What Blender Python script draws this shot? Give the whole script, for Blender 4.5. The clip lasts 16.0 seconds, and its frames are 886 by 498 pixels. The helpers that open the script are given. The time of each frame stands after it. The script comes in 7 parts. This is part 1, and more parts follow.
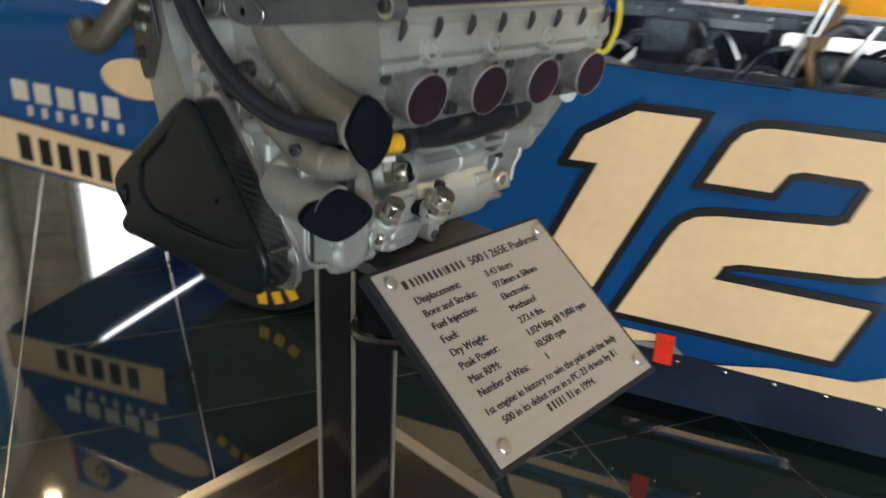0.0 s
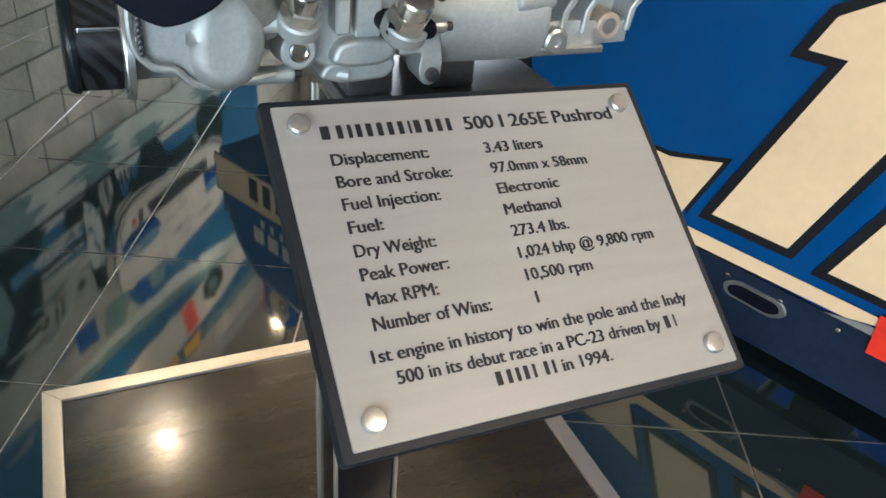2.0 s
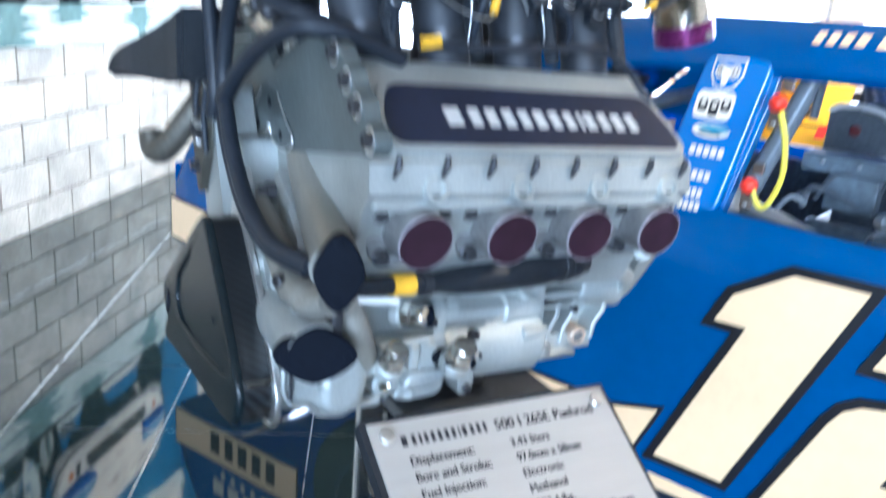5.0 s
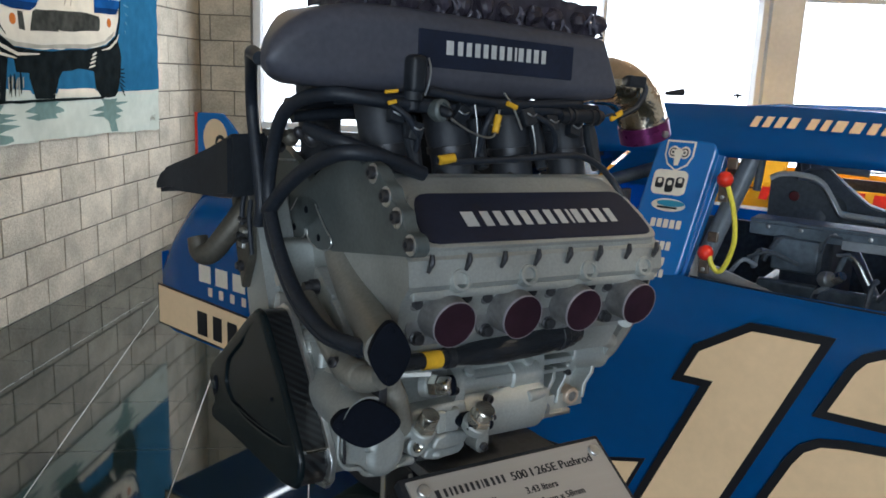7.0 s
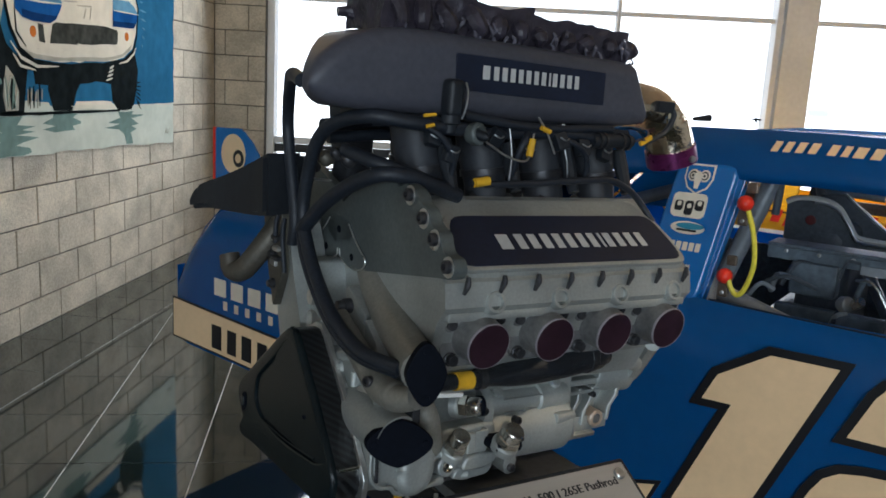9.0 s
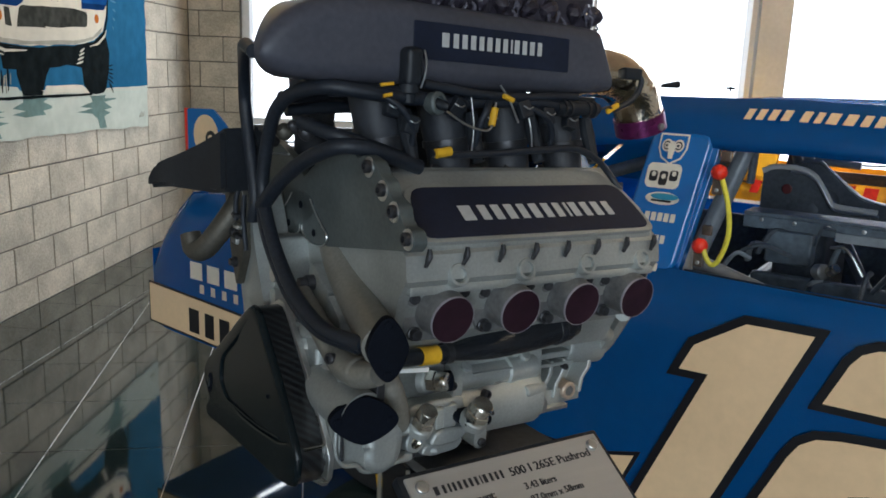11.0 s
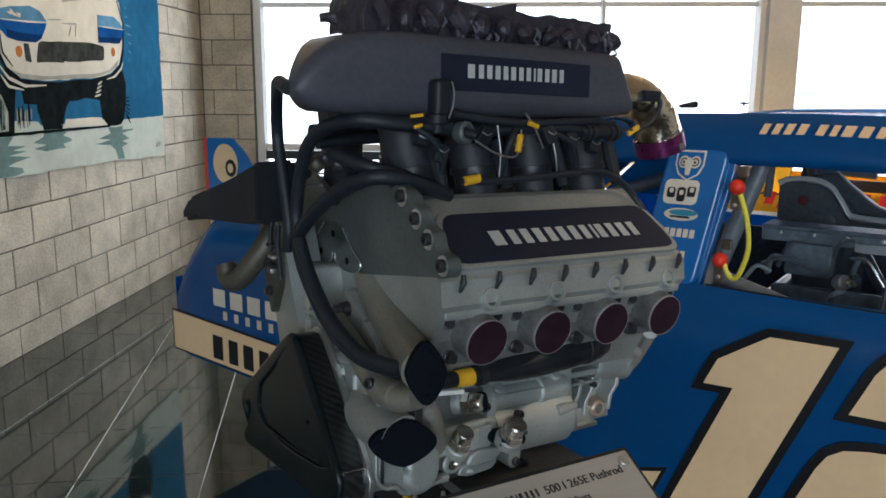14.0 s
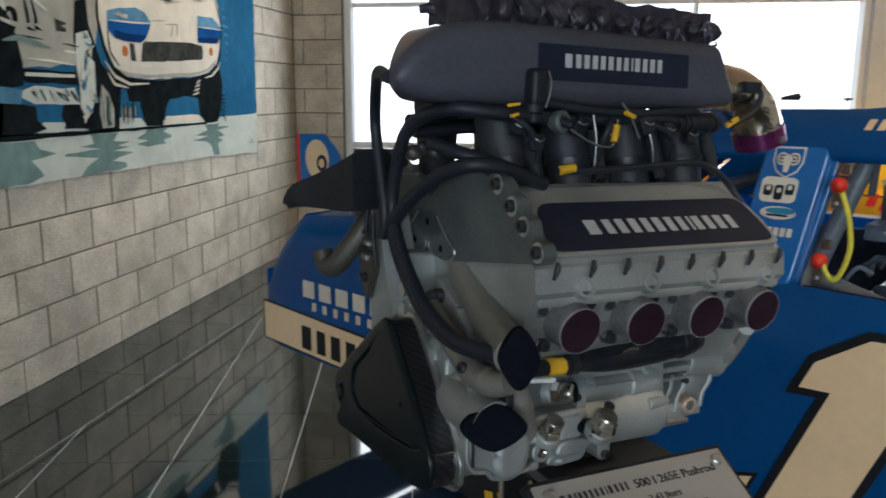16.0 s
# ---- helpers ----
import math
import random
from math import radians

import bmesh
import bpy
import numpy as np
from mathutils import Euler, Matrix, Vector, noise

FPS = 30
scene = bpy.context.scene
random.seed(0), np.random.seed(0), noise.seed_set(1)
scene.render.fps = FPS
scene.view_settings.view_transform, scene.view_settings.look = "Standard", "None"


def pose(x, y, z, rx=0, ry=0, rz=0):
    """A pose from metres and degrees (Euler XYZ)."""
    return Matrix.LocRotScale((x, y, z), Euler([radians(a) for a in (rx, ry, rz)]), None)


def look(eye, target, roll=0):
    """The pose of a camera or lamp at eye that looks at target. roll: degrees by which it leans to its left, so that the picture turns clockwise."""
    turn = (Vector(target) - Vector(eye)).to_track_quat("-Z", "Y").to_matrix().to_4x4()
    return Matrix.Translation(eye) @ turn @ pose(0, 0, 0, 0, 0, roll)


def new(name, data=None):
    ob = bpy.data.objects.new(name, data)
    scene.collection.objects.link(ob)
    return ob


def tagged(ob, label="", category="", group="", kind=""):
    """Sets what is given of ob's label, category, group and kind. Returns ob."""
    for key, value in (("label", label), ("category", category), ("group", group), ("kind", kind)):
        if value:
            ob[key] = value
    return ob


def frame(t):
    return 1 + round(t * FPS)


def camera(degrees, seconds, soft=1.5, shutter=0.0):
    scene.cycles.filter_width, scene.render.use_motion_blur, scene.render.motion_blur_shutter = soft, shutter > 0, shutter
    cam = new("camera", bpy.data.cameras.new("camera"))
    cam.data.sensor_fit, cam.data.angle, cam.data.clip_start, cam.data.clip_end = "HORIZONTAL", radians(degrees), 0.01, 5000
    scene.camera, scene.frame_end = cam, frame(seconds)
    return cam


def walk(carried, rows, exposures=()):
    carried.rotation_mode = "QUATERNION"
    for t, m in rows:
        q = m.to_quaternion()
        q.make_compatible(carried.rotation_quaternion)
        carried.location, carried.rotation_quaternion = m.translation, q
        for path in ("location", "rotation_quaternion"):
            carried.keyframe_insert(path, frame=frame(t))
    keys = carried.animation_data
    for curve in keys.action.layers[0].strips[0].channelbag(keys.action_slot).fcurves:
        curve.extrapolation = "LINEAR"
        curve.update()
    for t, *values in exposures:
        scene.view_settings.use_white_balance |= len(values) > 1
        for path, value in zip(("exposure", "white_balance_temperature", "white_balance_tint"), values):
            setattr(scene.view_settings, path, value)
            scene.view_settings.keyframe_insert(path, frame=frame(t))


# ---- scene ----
cam = camera(56.9, 16.0, soft=1.7, shutter=0.5)
PATH = [
    (0, (0.283, 0.137, 1.322), (0.619, 1.927, 0.494), 2.8),
    (0.5, (0.479, 0.314, 1.228), (0.469, 2.082, 0.293), 6.1),
    (1, (0.569, 0.432, 1.166), (0.33, 2.121, 0.123), 5.7),
    (1.5, (0.6, 0.473, 1.14), (0.296, 2.124, 0.052), 5.4),
    (2, (0.616, 0.474, 1.141), (0.292, 2.122, 0.055), 4.9),
    (2.5, (0.608, 0.462, 1.15), (0.288, 2.129, 0.091), 4.9),
    (3, (0.6, 0.448, 1.162), (0.282, 2.131, 0.128), 4.8),
    (3.5, (0.598, 0.434, 1.178), (0.292, 2.122, 0.15), 4.8),
    (4, (0.594, 0.404, 1.191), (0.294, 2.099, 0.172), 4.2),
    (4.5, (0.556, 0.343, 1.23), (0.24, 2.079, 0.289), 3.8),
    (4.7, (0.537, 0.314, 1.259), (0.256, 2.114, 0.432), 4.7),
    (5, (0.519, 0.232, 1.332), (0.309, 2.134, 0.75), 4.5),
    (5.2, (0.5, 0.171, 1.37), (0.298, 2.099, 0.88), 4.0),
    (7.3, (0.454, 0.057, 1.397), (0.334, 2.01, 0.982), 2.3),
    (7.5, (0.447, 0.054, 1.4), (0.323, 2.005, 0.976), 2.2),
    (8, (0.415, 0.049, 1.398), (0.285, 1.996, 0.959), 2.1),
    (8.5, (0.421, 0.042, 1.407), (0.285, 1.997, 1.008), 2.5),
    (9, (0.423, 0.049, 1.4), (0.285, 2.008, 1.022), 3.2),
    (9.5, (0.429, 0.055, 1.398), (0.281, 2.012, 1.01), 3.0),
    (10, (0.452, 0.066, 1.396), (0.346, 2.02, 0.985), 2.9),
    (10.2, (0.449, 0.07, 1.385), (0.345, 2.023, 0.97), 2.7),
    (12.3, (0.454, 0.063, 1.396), (0.363, 2.013, 0.965), 1.4),
    (12.5, (0.451, 0.061, 1.396), (0.358, 2.012, 0.969), 1.3),
    (13, (0.441, 0.056, 1.399), (0.333, 2.013, 1.003), 1.2),
    (13.5, (0.433, 0.046, 1.401), (0.313, 2.006, 1.024), 0.7),
    (14, (0.428, 0.042, 1.402), (0.296, 2.001, 1.021), 0.3),
    (14.5, (0.423, 0.041, 1.402), (0.272, 1.998, 1.019), 0.3),
    (15, (0.39, 0.03, 1.4), (0.152, 1.98, 1.024), 0.3),
    (15.5, (0.397, 0.022, 1.391), (0.176, 1.974, 1.02), 0.9),
    (16, (0.414, 0.026, 1.388), (0.084, 1.962, 1.007), 0.3),
]
walk(cam, [(t, look(eye, target, roll)) for t, eye, target, roll in PATH], [(0, 1.0, 6800, 10), (0.5, 1.35, 6900, 10), (1, 1.5, 6500, 10), (1.5, 1.5, 6200, 10), (2, 1.45, 5950, 10), (2.5, 1.5, 5750, 10), (3.5, 1.6, 5350, 10), (4.5, 1.75, 5150, 10), (5, 2.15, 5000, 10), (7.3, 0.4, 6000, 10), (8, 0.5, 6000, 10), (8.5, 0.3, 6000, 10), (9, 0.2, 6100, 10), (9.5, 0.1, 6100, 10), (10.2, 0.2, 6100, 10), (12.5, 0.45, 6100, 10), (14, 0.22, 6100, 10), (16, 0.15, 6100, 10)])

# ---- world and lights ----
world = bpy.data.worlds.new("sky")
scene.world = world
world.use_nodes = True
wn, wl = world.node_tree.nodes, world.node_tree.links
sky = wn.new("ShaderNodeTexSky")
sky.sky_type, sky.sun_disc = "NISHITA", False
sky.sun_elevation, sky.sun_rotation = radians(48), radians(20)
wl.new(sky.outputs[0], wn["Background"].inputs[0])
wn["Background"].inputs[1].default_value = 0.12


def lamp(name, kind, m, energy, color=(1, 1, 1), **more):
    data = bpy.data.lights.new(name, kind)
    data.energy, data.color = energy, color
    if kind == "AREA":
        data.shape, data.size, data.size_y = "RECTANGLE", more["size"], more["size_y"]
    if kind == "SPOT":
        data.spot_size, data.spot_blend, data.shadow_soft_size = radians(more["angle"]), 0.7, 0.04
    if kind == "SUN":
        data.angle = radians(more["angle"])
    ob = new(name, data)
    ob.matrix_world = m
    return ob


# the sun stands high outside, behind the window wall
lamp("sun", "SUN", look((0, 0, 0), (-0.25, -0.62, -0.75)), 3.0, (1, 0.95, 0.88), angle=0.5)
# daylight in the north window; the south lamp is an added fill, out of view
lamp("window_daylight", "AREA", look((2.6, 6.80, 2.0), (2.6, 0, 1.6)), 140, (0.93, 0.97, 1.0), size=8.2, size_y=2.0)
lamp("south_fill", "AREA", look((0.6, -5.8, 1.65), (0.6, 2, 0.8)), 185, (0.84, 0.94, 1.0), size=4.2, size_y=2.7)

# ---- materials ----


def material(name):
    m = bpy.data.materials.new(name)
    m.use_nodes = True
    return m, m.node_tree.nodes, m.node_tree.links, m.node_tree.nodes["Principled BSDF"]


def surface(name, color, rough=0.5, metal=0.0, grain=60.0, vary=0.15, stain=3.0, stain_amount=0.15, bump=0.0, coat=0.0,
            random_amount=0.0, ior=1.45, spec=0.5, stretch=(1, 1, 1), rough_vary=0.1, bump_scale=None, distance=0.002):
    """A painted, cast or moulded surface with fine grain, broad stains, and relief."""
    m, n, l, p = material(name)
    tc = n.new("ShaderNodeTexCoord")
    mp = n.new("ShaderNodeMapping")
    mp.inputs["Scale"].default_value = stretch
    l.new(tc.outputs["Object"], mp.inputs[0])
    place = mp.outputs[0]
    if random_amount:
        # each piece takes its own stretch of the pattern
        info = n.new("ShaderNodeObjectInfo")
        own = n.new("ShaderNodeVectorMath")
        own.operation = "ADD"
        l.new(mp.outputs[0], own.inputs[0]), l.new(info.outputs["Location"], own.inputs[1])
        place = own.outputs[0]
    fine, broad = n.new("ShaderNodeTexNoise"), n.new("ShaderNodeTexNoise")
    for tex, scale, detail in ((fine, grain, 4), (broad, stain, 3)):
        tex.inputs["Scale"].default_value, tex.inputs["Detail"].default_value = scale, detail
        l.new(place, tex.inputs["Vector"])
    value = None
    for tex, amount in ((fine, vary), (broad, stain_amount)):
        r = n.new("ShaderNodeMapRange")
        r.inputs["From Min"].default_value, r.inputs["From Max"].default_value = 0.3, 0.7
        r.inputs["To Min"].default_value, r.inputs["To Max"].default_value = 1 - amount, 1 + amount
        l.new(tex.outputs["Fac"], r.inputs["Value"])
        if value is None:
            value = r.outputs[0]
        else:
            mul = n.new("ShaderNodeMath")
            mul.operation = "MULTIPLY"
            l.new(value, mul.inputs[0]), l.new(r.outputs[0], mul.inputs[1])
            value = mul.outputs[0]
    if random_amount:
        r = n.new("ShaderNodeMapRange")
        r.inputs["To Min"].default_value, r.inputs["To Max"].default_value = 1 - random_amount, 1 + random_amount
        l.new(info.outputs["Random"], r.inputs["Value"])
        mul = n.new("ShaderNodeMath")
        mul.operation = "MULTIPLY"
        l.new(value, mul.inputs[0]), l.new(r.outputs[0], mul.inputs[1])
        value = mul.outputs[0]
    mix = n.new("ShaderNodeVectorMath")
    mix.operation = "SCALE"
    mix.inputs[0].default_value = color
    l.new(value, mix.inputs["Scale"])
    l.new(mix.outputs[0], p.inputs["Base Color"])
    rr = n.new("ShaderNodeMapRange")
    rr.inputs["To Min"].default_value, rr.inputs["To Max"].default_value = max(0.0, rough - rough_vary), min(1.0, rough + rough_vary)
    l.new(broad.outputs["Fac"], rr.inputs["Value"])
    l.new(rr.outputs[0], p.inputs["Roughness"])
    p.inputs["Metallic"].default_value = metal
    p.inputs["IOR"].default_value = ior
    p.inputs["Specular IOR Level"].default_value = spec
    p.inputs["Coat Weight"].default_value = coat
    p.inputs["Coat Roughness"].default_value = 0.04
    if bump:
        b = n.new("ShaderNodeBump")
        b.inputs["Strength"].default_value, b.inputs["Distance"].default_value = bump, distance
        src = fine
        if bump_scale:
            src = n.new("ShaderNodeTexNoise")
            src.inputs["Scale"].default_value, src.inputs["Detail"].default_value = bump_scale, 5
            l.new(place, src.inputs["Vector"])
        l.new(src.outputs["Fac"], b.inputs["Height"])
        l.new(b.outputs[0], p.inputs["Normal"])
    return m


def carbon_weave(name):
    m, n, l, p = material(name)
    tc = n.new("ShaderNodeTexCoord")
    w = n.new("ShaderNodeTexWave")
    w.wave_type, w.bands_direction = "BANDS", "DIAGONAL"
    w.inputs["Scale"].default_value = 42
    l.new(tc.outputs["Object"], w.inputs["Vector"])
    r = n.new("ShaderNodeValToRGB")
    r.color_ramp.elements[0].position, r.color_ramp.elements[0].color = 0.35, (0.004, 0.004, 0.005, 1)
    r.color_ramp.elements[1].position, r.color_ramp.elements[1].color = 0.7, (0.017, 0.019, 0.021, 1)
    l.new(w.outputs["Fac"], r.inputs[0])
    l.new(r.outputs[0], p.inputs["Base Color"])
    p.inputs["Roughness"].default_value = 0.3
    p.inputs["Coat Weight"].default_value = 0.3
    return m


def glow(name, color, strength):
    m, n, l, p = material(name)
    p.inputs["Emission Color"].default_value = (*color, 1)
    p.inputs["Emission Strength"].default_value = strength
    return m


M = {}
M["block"] = surface("concrete_block", (0.48, 0.430, 0.340), 0.9, grain=85, vary=0.18, stain=5.5, stain_amount=0.20, bump=0.9, random_amount=0.10, bump_scale=110, distance=0.005)
M["mortar"] = surface("mortar", (0.15, 0.135, 0.115), 0.95, grain=90, vary=0.2, bump=0.5)
M["tile"] = surface("black_tile", (0.014, 0.025, 0.026), 0.045, grain=220, vary=0.35, stain=2.0, stain_amount=0.25, ior=1.90, spec=0.5, random_amount=0.2, rough_vary=0.012)
# grout made metallic so the joints shine in grazing window light
M["grout"] = surface("metallic_grout", (0.50, 0.48, 0.44), 0.30, 0.9, grain=50, vary=0.12, stain=4)
M["plaster"] = surface("white_plaster", (0.62, 0.60, 0.56), 0.9, grain=40, vary=0.04, stain=0.7, stain_amount=0.06, bump=0.15)
M["ceiling"] = surface("tan_ceiling", (0.46, 0.35, 0.25), 0.95, grain=30, vary=0.1, stain=0.6, stain_amount=0.1)
M["window_frame"] = surface("white_window_paint", (0.82, 0.82, 0.80), 0.5, grain=30, vary=0.04, stain=2, stain_amount=0.08)
M["cast"] = surface("cast_aluminium", (0.435, 0.455, 0.440), 0.60, 0.80, grain=260, vary=0.07, stain=9, stain_amount=0.16, bump=0.22, bump_scale=420, distance=0.0008, rough_vary=0.08)
M["machined"] = surface("machined_aluminium", (0.62, 0.62, 0.60), 0.30, 0.9, grain=180, vary=0.08, stain=12, stain_amount=0.1)
M["steel"] = surface("bright_steel", (0.62, 0.60, 0.55), 0.14, 1.0, grain=90, vary=0.06, stain=30, stain_amount=0.1)
M["bolt"] = surface("dark_bolt_steel", (0.055, 0.055, 0.06), 0.4, 0.6, grain=200, vary=0.2)
M["plate"] = surface("dark_grey_plate", (0.105, 0.122, 0.122), 0.42, 0.35, grain=160, vary=0.12, stain=12, stain_amount=0.2, bump=0.15, distance=0.001)
M["flange"] = surface("dull_grey_flange", (0.20, 0.20, 0.20), 0.5, 0.6, grain=160, vary=0.15, stain=14, stain_amount=0.2, bump=0.2, distance=0.001)
M["black"] = surface("black_moulding", (0.014, 0.017, 0.022), 0.45, spec=0.35, grain=120, vary=0.2, stain=8, stain_amount=0.25, bump=0.08, distance=0.001)
M["gloss_black"] = surface("glossy_black_cover", (0.0060, 0.0100, 0.0120), 0.24, spec=0.26, grain=120, vary=0.2, stain=6, stain_amount=0.25, rough_vary=0.05, bump=0.03, distance=0.001)
M["runner"] = surface("dull_black_runner", (0.026, 0.029, 0.036), 0.55, grain=110, vary=0.2, stain=9, stain_amount=0.3, bump=0.15, distance=0.001)
M["wrap_shiny"] = surface("shiny_dark_film", (0.10, 0.095, 0.12), 0.18, grain=60, vary=0.3, stain=14, stain_amount=0.3)
M["wrap"] = surface("dark_crumpled_wrap", (0.035, 0.030, 0.042), 0.35, grain=60, vary=0.35, stain=14, stain_amount=0.3, bump=0.8, bump_scale=90, distance=0.004)
M["pipe"] = surface("dull_pipe_casting", (0.26, 0.25, 0.22), 0.5, 0.5, grain=220, vary=0.1, stain=10, stain_amount=0.15, bump=0.25, bump_scale=400, distance=0.0008)
M["pipe_dark"] = surface("dull_dark_pipe", (0.085, 0.078, 0.064), 0.5, 0.5, grain=160, vary=0.15, stain=14, stain_amount=0.25, bump=0.2, distance=0.001)
M["nickel"] = surface("nickel_plate", (0.56, 0.53, 0.47), 0.22, 0.95, grain=120, vary=0.06, stain=30, stain_amount=0.15)
M["brass_ring"] = surface("pale_bronze_ring", (0.60, 0.48, 0.38), 0.35, 0.6, grain=120, vary=0.08, stain=30)
M["cap"] = surface("black_blanking_cap", (0.0035, 0.0050, 0.0095), 0.6, spec=0.07, grain=150, vary=0.15, stain=15)
M["plenum"] = surface("dark_plenum_shell", (0.060, 0.062, 0.080), 0.45, grain=110, vary=0.12, stain=5, stain_amount=0.15, bump=0.06, distance=0.001)
M["rubber"] = surface("black_rubber_hose", (0.012, 0.016, 0.024), 0.5, grain=200, vary=0.3, stain=20, bump=0.2, distance=0.001)
M["sleeve"] = surface("crumpled_black_sleeve", (0.010, 0.012, 0.016), 0.42, grain=120, vary=0.3, stain=20, stain_amount=0.3, bump=0.9, bump_scale=70, distance=0.004, stretch=(0.5, 1.5, 1.5))
M["carbon"] = carbon_weave("carbon_fibre")
M["badge"] = surface("dark_blue_badge", (0.007, 0.012, 0.030), 0.42, grain=120, vary=0.15, stain=9, stain_amount=0.2)
M["silver_print"] = surface("silver_print", (0.50, 0.50, 0.49), 0.5, grain=120, vary=0.06)
M["port_cap"] = surface("maroon_port_cap", (0.021, 0.0075, 0.014), 0.42, grain=90, vary=0.2, stain=30, stain_amount=0.25)
M["port_rim"] = surface("pale_port_rim", (0.36, 0.33, 0.37), 0.4, 0.3, grain=120, vary=0.1)
M["yellow"] = surface("yellow_tape", (0.75, 0.42, 0.02), 0.5, grain=100, vary=0.1)
M["white"] = surface("white_tag", (0.75, 0.75, 0.72), 0.5, grain=60, vary=0.05)
M["foil"] = surface("gold_foil_wrap", (0.80, 0.68, 0.52), 0.10, 1.0, grain=25, vary=0.3, stain=10, stain_amount=0.3, bump=0.65, bump_scale=26, distance=0.010)
M["purple"] = surface("purple_anodised_clamp", (0.14, 0.02, 0.10), 0.3, 0.6, grain=90, vary=0.2, stain=20)
M["plaque"] = surface("brushed_plaque_sheet", (0.380, 0.366, 0.342), 0.42, 0.2, grain=160, vary=0.03, stain=5, stain_amount=0.04, stretch=(1, 14, 1))
M["ink"] = surface("black_ink", (0.012, 0.013, 0.018), 0.5, grain=90, vary=0.1)
M["stand"] = surface("black_gloss_post", (0.006, 0.006, 0.008), 0.16, grain=80, vary=0.2, stain=6, stain_amount=0.3, coat=0.3)
M["stand_plate"] = surface("grey_mounting_plate", (0.15, 0.155, 0.16), 0.4, 0.5, grain=120, vary=0.12, stain=9, stain_amount=0.2)
M["trim"] = surface("satin_steel_trim", (0.66, 0.61, 0.52), 0.33, 0.85, grain=200, vary=0.03, stain=6, stain_amount=0.05, rough_vary=0.04)
M["base_panel"] = surface("brown_black_panel", (0.034, 0.027, 0.014), 0.17, grain=90, vary=0.12, stain=2.2, stain_amount=0.2, rough_vary=0.05, ior=1.55, stretch=(1, 8, 1), coat=0.3)
M["blue"] = surface("blue_race_paint", (0.006, 0.130, 0.42), 0.25, grain=30, vary=0.03, stain=2.5, stain_amount=0.06, coat=0.7, rough_vary=0.03)
M["navy"] = surface("dark_navy_skirt", (0.008, 0.016, 0.035), 0.35, grain=60, vary=0.2, stain=5, stain_amount=0.3)
M["cream"] = surface("cream_gold_vinyl", (0.83, 0.595, 0.355), 0.35, grain=40, vary=0.03, stain=3, stain_amount=0.05, coat=0.4)
M["outline"] = surface("black_vinyl", (0.008, 0.009, 0.013), 0.35, grain=40, vary=0.1, coat=0.3)
M["grey_vinyl"] = surface("grey_vinyl", (0.26, 0.25, 0.24), 0.4, grain=40, vary=0.05)
M["pale_print"] = surface("pale_vinyl_print", (0.68, 0.63, 0.53), 0.4, grain=60, vary=0.05)
M["teal"] = surface("teal_vinyl_print", (0.03, 0.22, 0.34), 0.4, grain=60, vary=0.05)
M["tan_web"] = surface("tan_webbing", (0.26, 0.16, 0.085), 0.7, grain=200, vary=0.2, stain=12)
M["red_dark"] = surface("dull_red_print", (0.10, 0.012, 0.014), 0.5, grain=60, vary=0.1)
M["red"] = surface("red_plastic", (0.75, 0.035, 0.015), 0.4, grain=60, vary=0.08, stain=12)
M["hose_yellow"] = surface("yellow_green_tube", (0.62, 0.55, 0.05), 0.4, grain=80, vary=0.1)
M["interior"] = surface("dark_cockpit", (0.095, 0.120, 0.145), 0.42, grain=50, vary=0.3, stain=4, stain_amount=0.4)
M["cage"] = surface("grey_cage_tube", (0.24, 0.26, 0.28), 0.35, 0.2, grain=60, vary=0.1, stain=6)
M["seat"] = surface("black_seat", (0.072, 0.083, 0.098), 0.40, grain=90, vary=0.2, stain=6)
M["latch"] = surface("tarnished_latch", (0.16, 0.125, 0.10), 0.4, 0.6, grain=80, vary=0.2, stain=14, stain_amount=0.3)
M["tin"] = surface("bare_sheet_metal", (0.45, 0.46, 0.46), 0.3, 0.9, grain=50, vary=0.1, stain=6, stain_amount=0.2)
M["tyre"] = surface("tyre_rubber", (0.015, 0.015, 0.016), 0.7, grain=80, vary=0.25, stain=8)
M["yellow_paint"] = surface("yellow_race_paint", (0.88, 0.47, 0.02), 0.25, grain=30, vary=0.03, stain=2, coat=0.6)
M["glass_dark"] = surface("dark_rear_glass", (0.02, 0.022, 0.026), 0.08, grain=30, vary=0.1, coat=0.5)
M["banner_pale"] = surface("banner_pale_green_white", (0.459, 0.492, 0.426), 0.75, spec=0.0, grain=14, vary=0.06, stain=2.2, stain_amount=0.12)
M["banner_teal"] = surface("banner_grey_green", (0.14, 0.21, 0.19), 0.75, spec=0.0, grain=14, vary=0.15, stain=3, stain_amount=0.2)
M["banner_blue"] = surface("banner_blue", (0.022, 0.105, 0.195), 0.75, spec=0.0, grain=12, vary=0.12, stain=2, stain_amount=0.12)
M["banner_deep"] = surface("banner_deep_blue", (0.012, 0.07, 0.22), 0.75, spec=0.0, grain=12, vary=0.15, stain=3)
M["banner_white"] = surface("banner_cream_white", (0.558, 0.525, 0.435), 0.75, spec=0.0, grain=12, vary=0.06, stain=2.5, stain_amount=0.12)
M["banner_grey"] = surface("banner_warm_grey", (0.323, 0.315, 0.264), 0.75, spec=0.0, grain=10, vary=0.12, stain=3, stain_amount=0.15)
M["banner_sky"] = surface("banner_light_blue", (0.085, 0.20, 0.30), 0.75, spec=0.0, grain=12, vary=0.15, stain=5, stain_amount=0.25)
M["banner_navy"] = surface("banner_navy_blue", (0.008, 0.030, 0.10), 0.75, spec=0.0, grain=12, vary=0.15, stain=3)
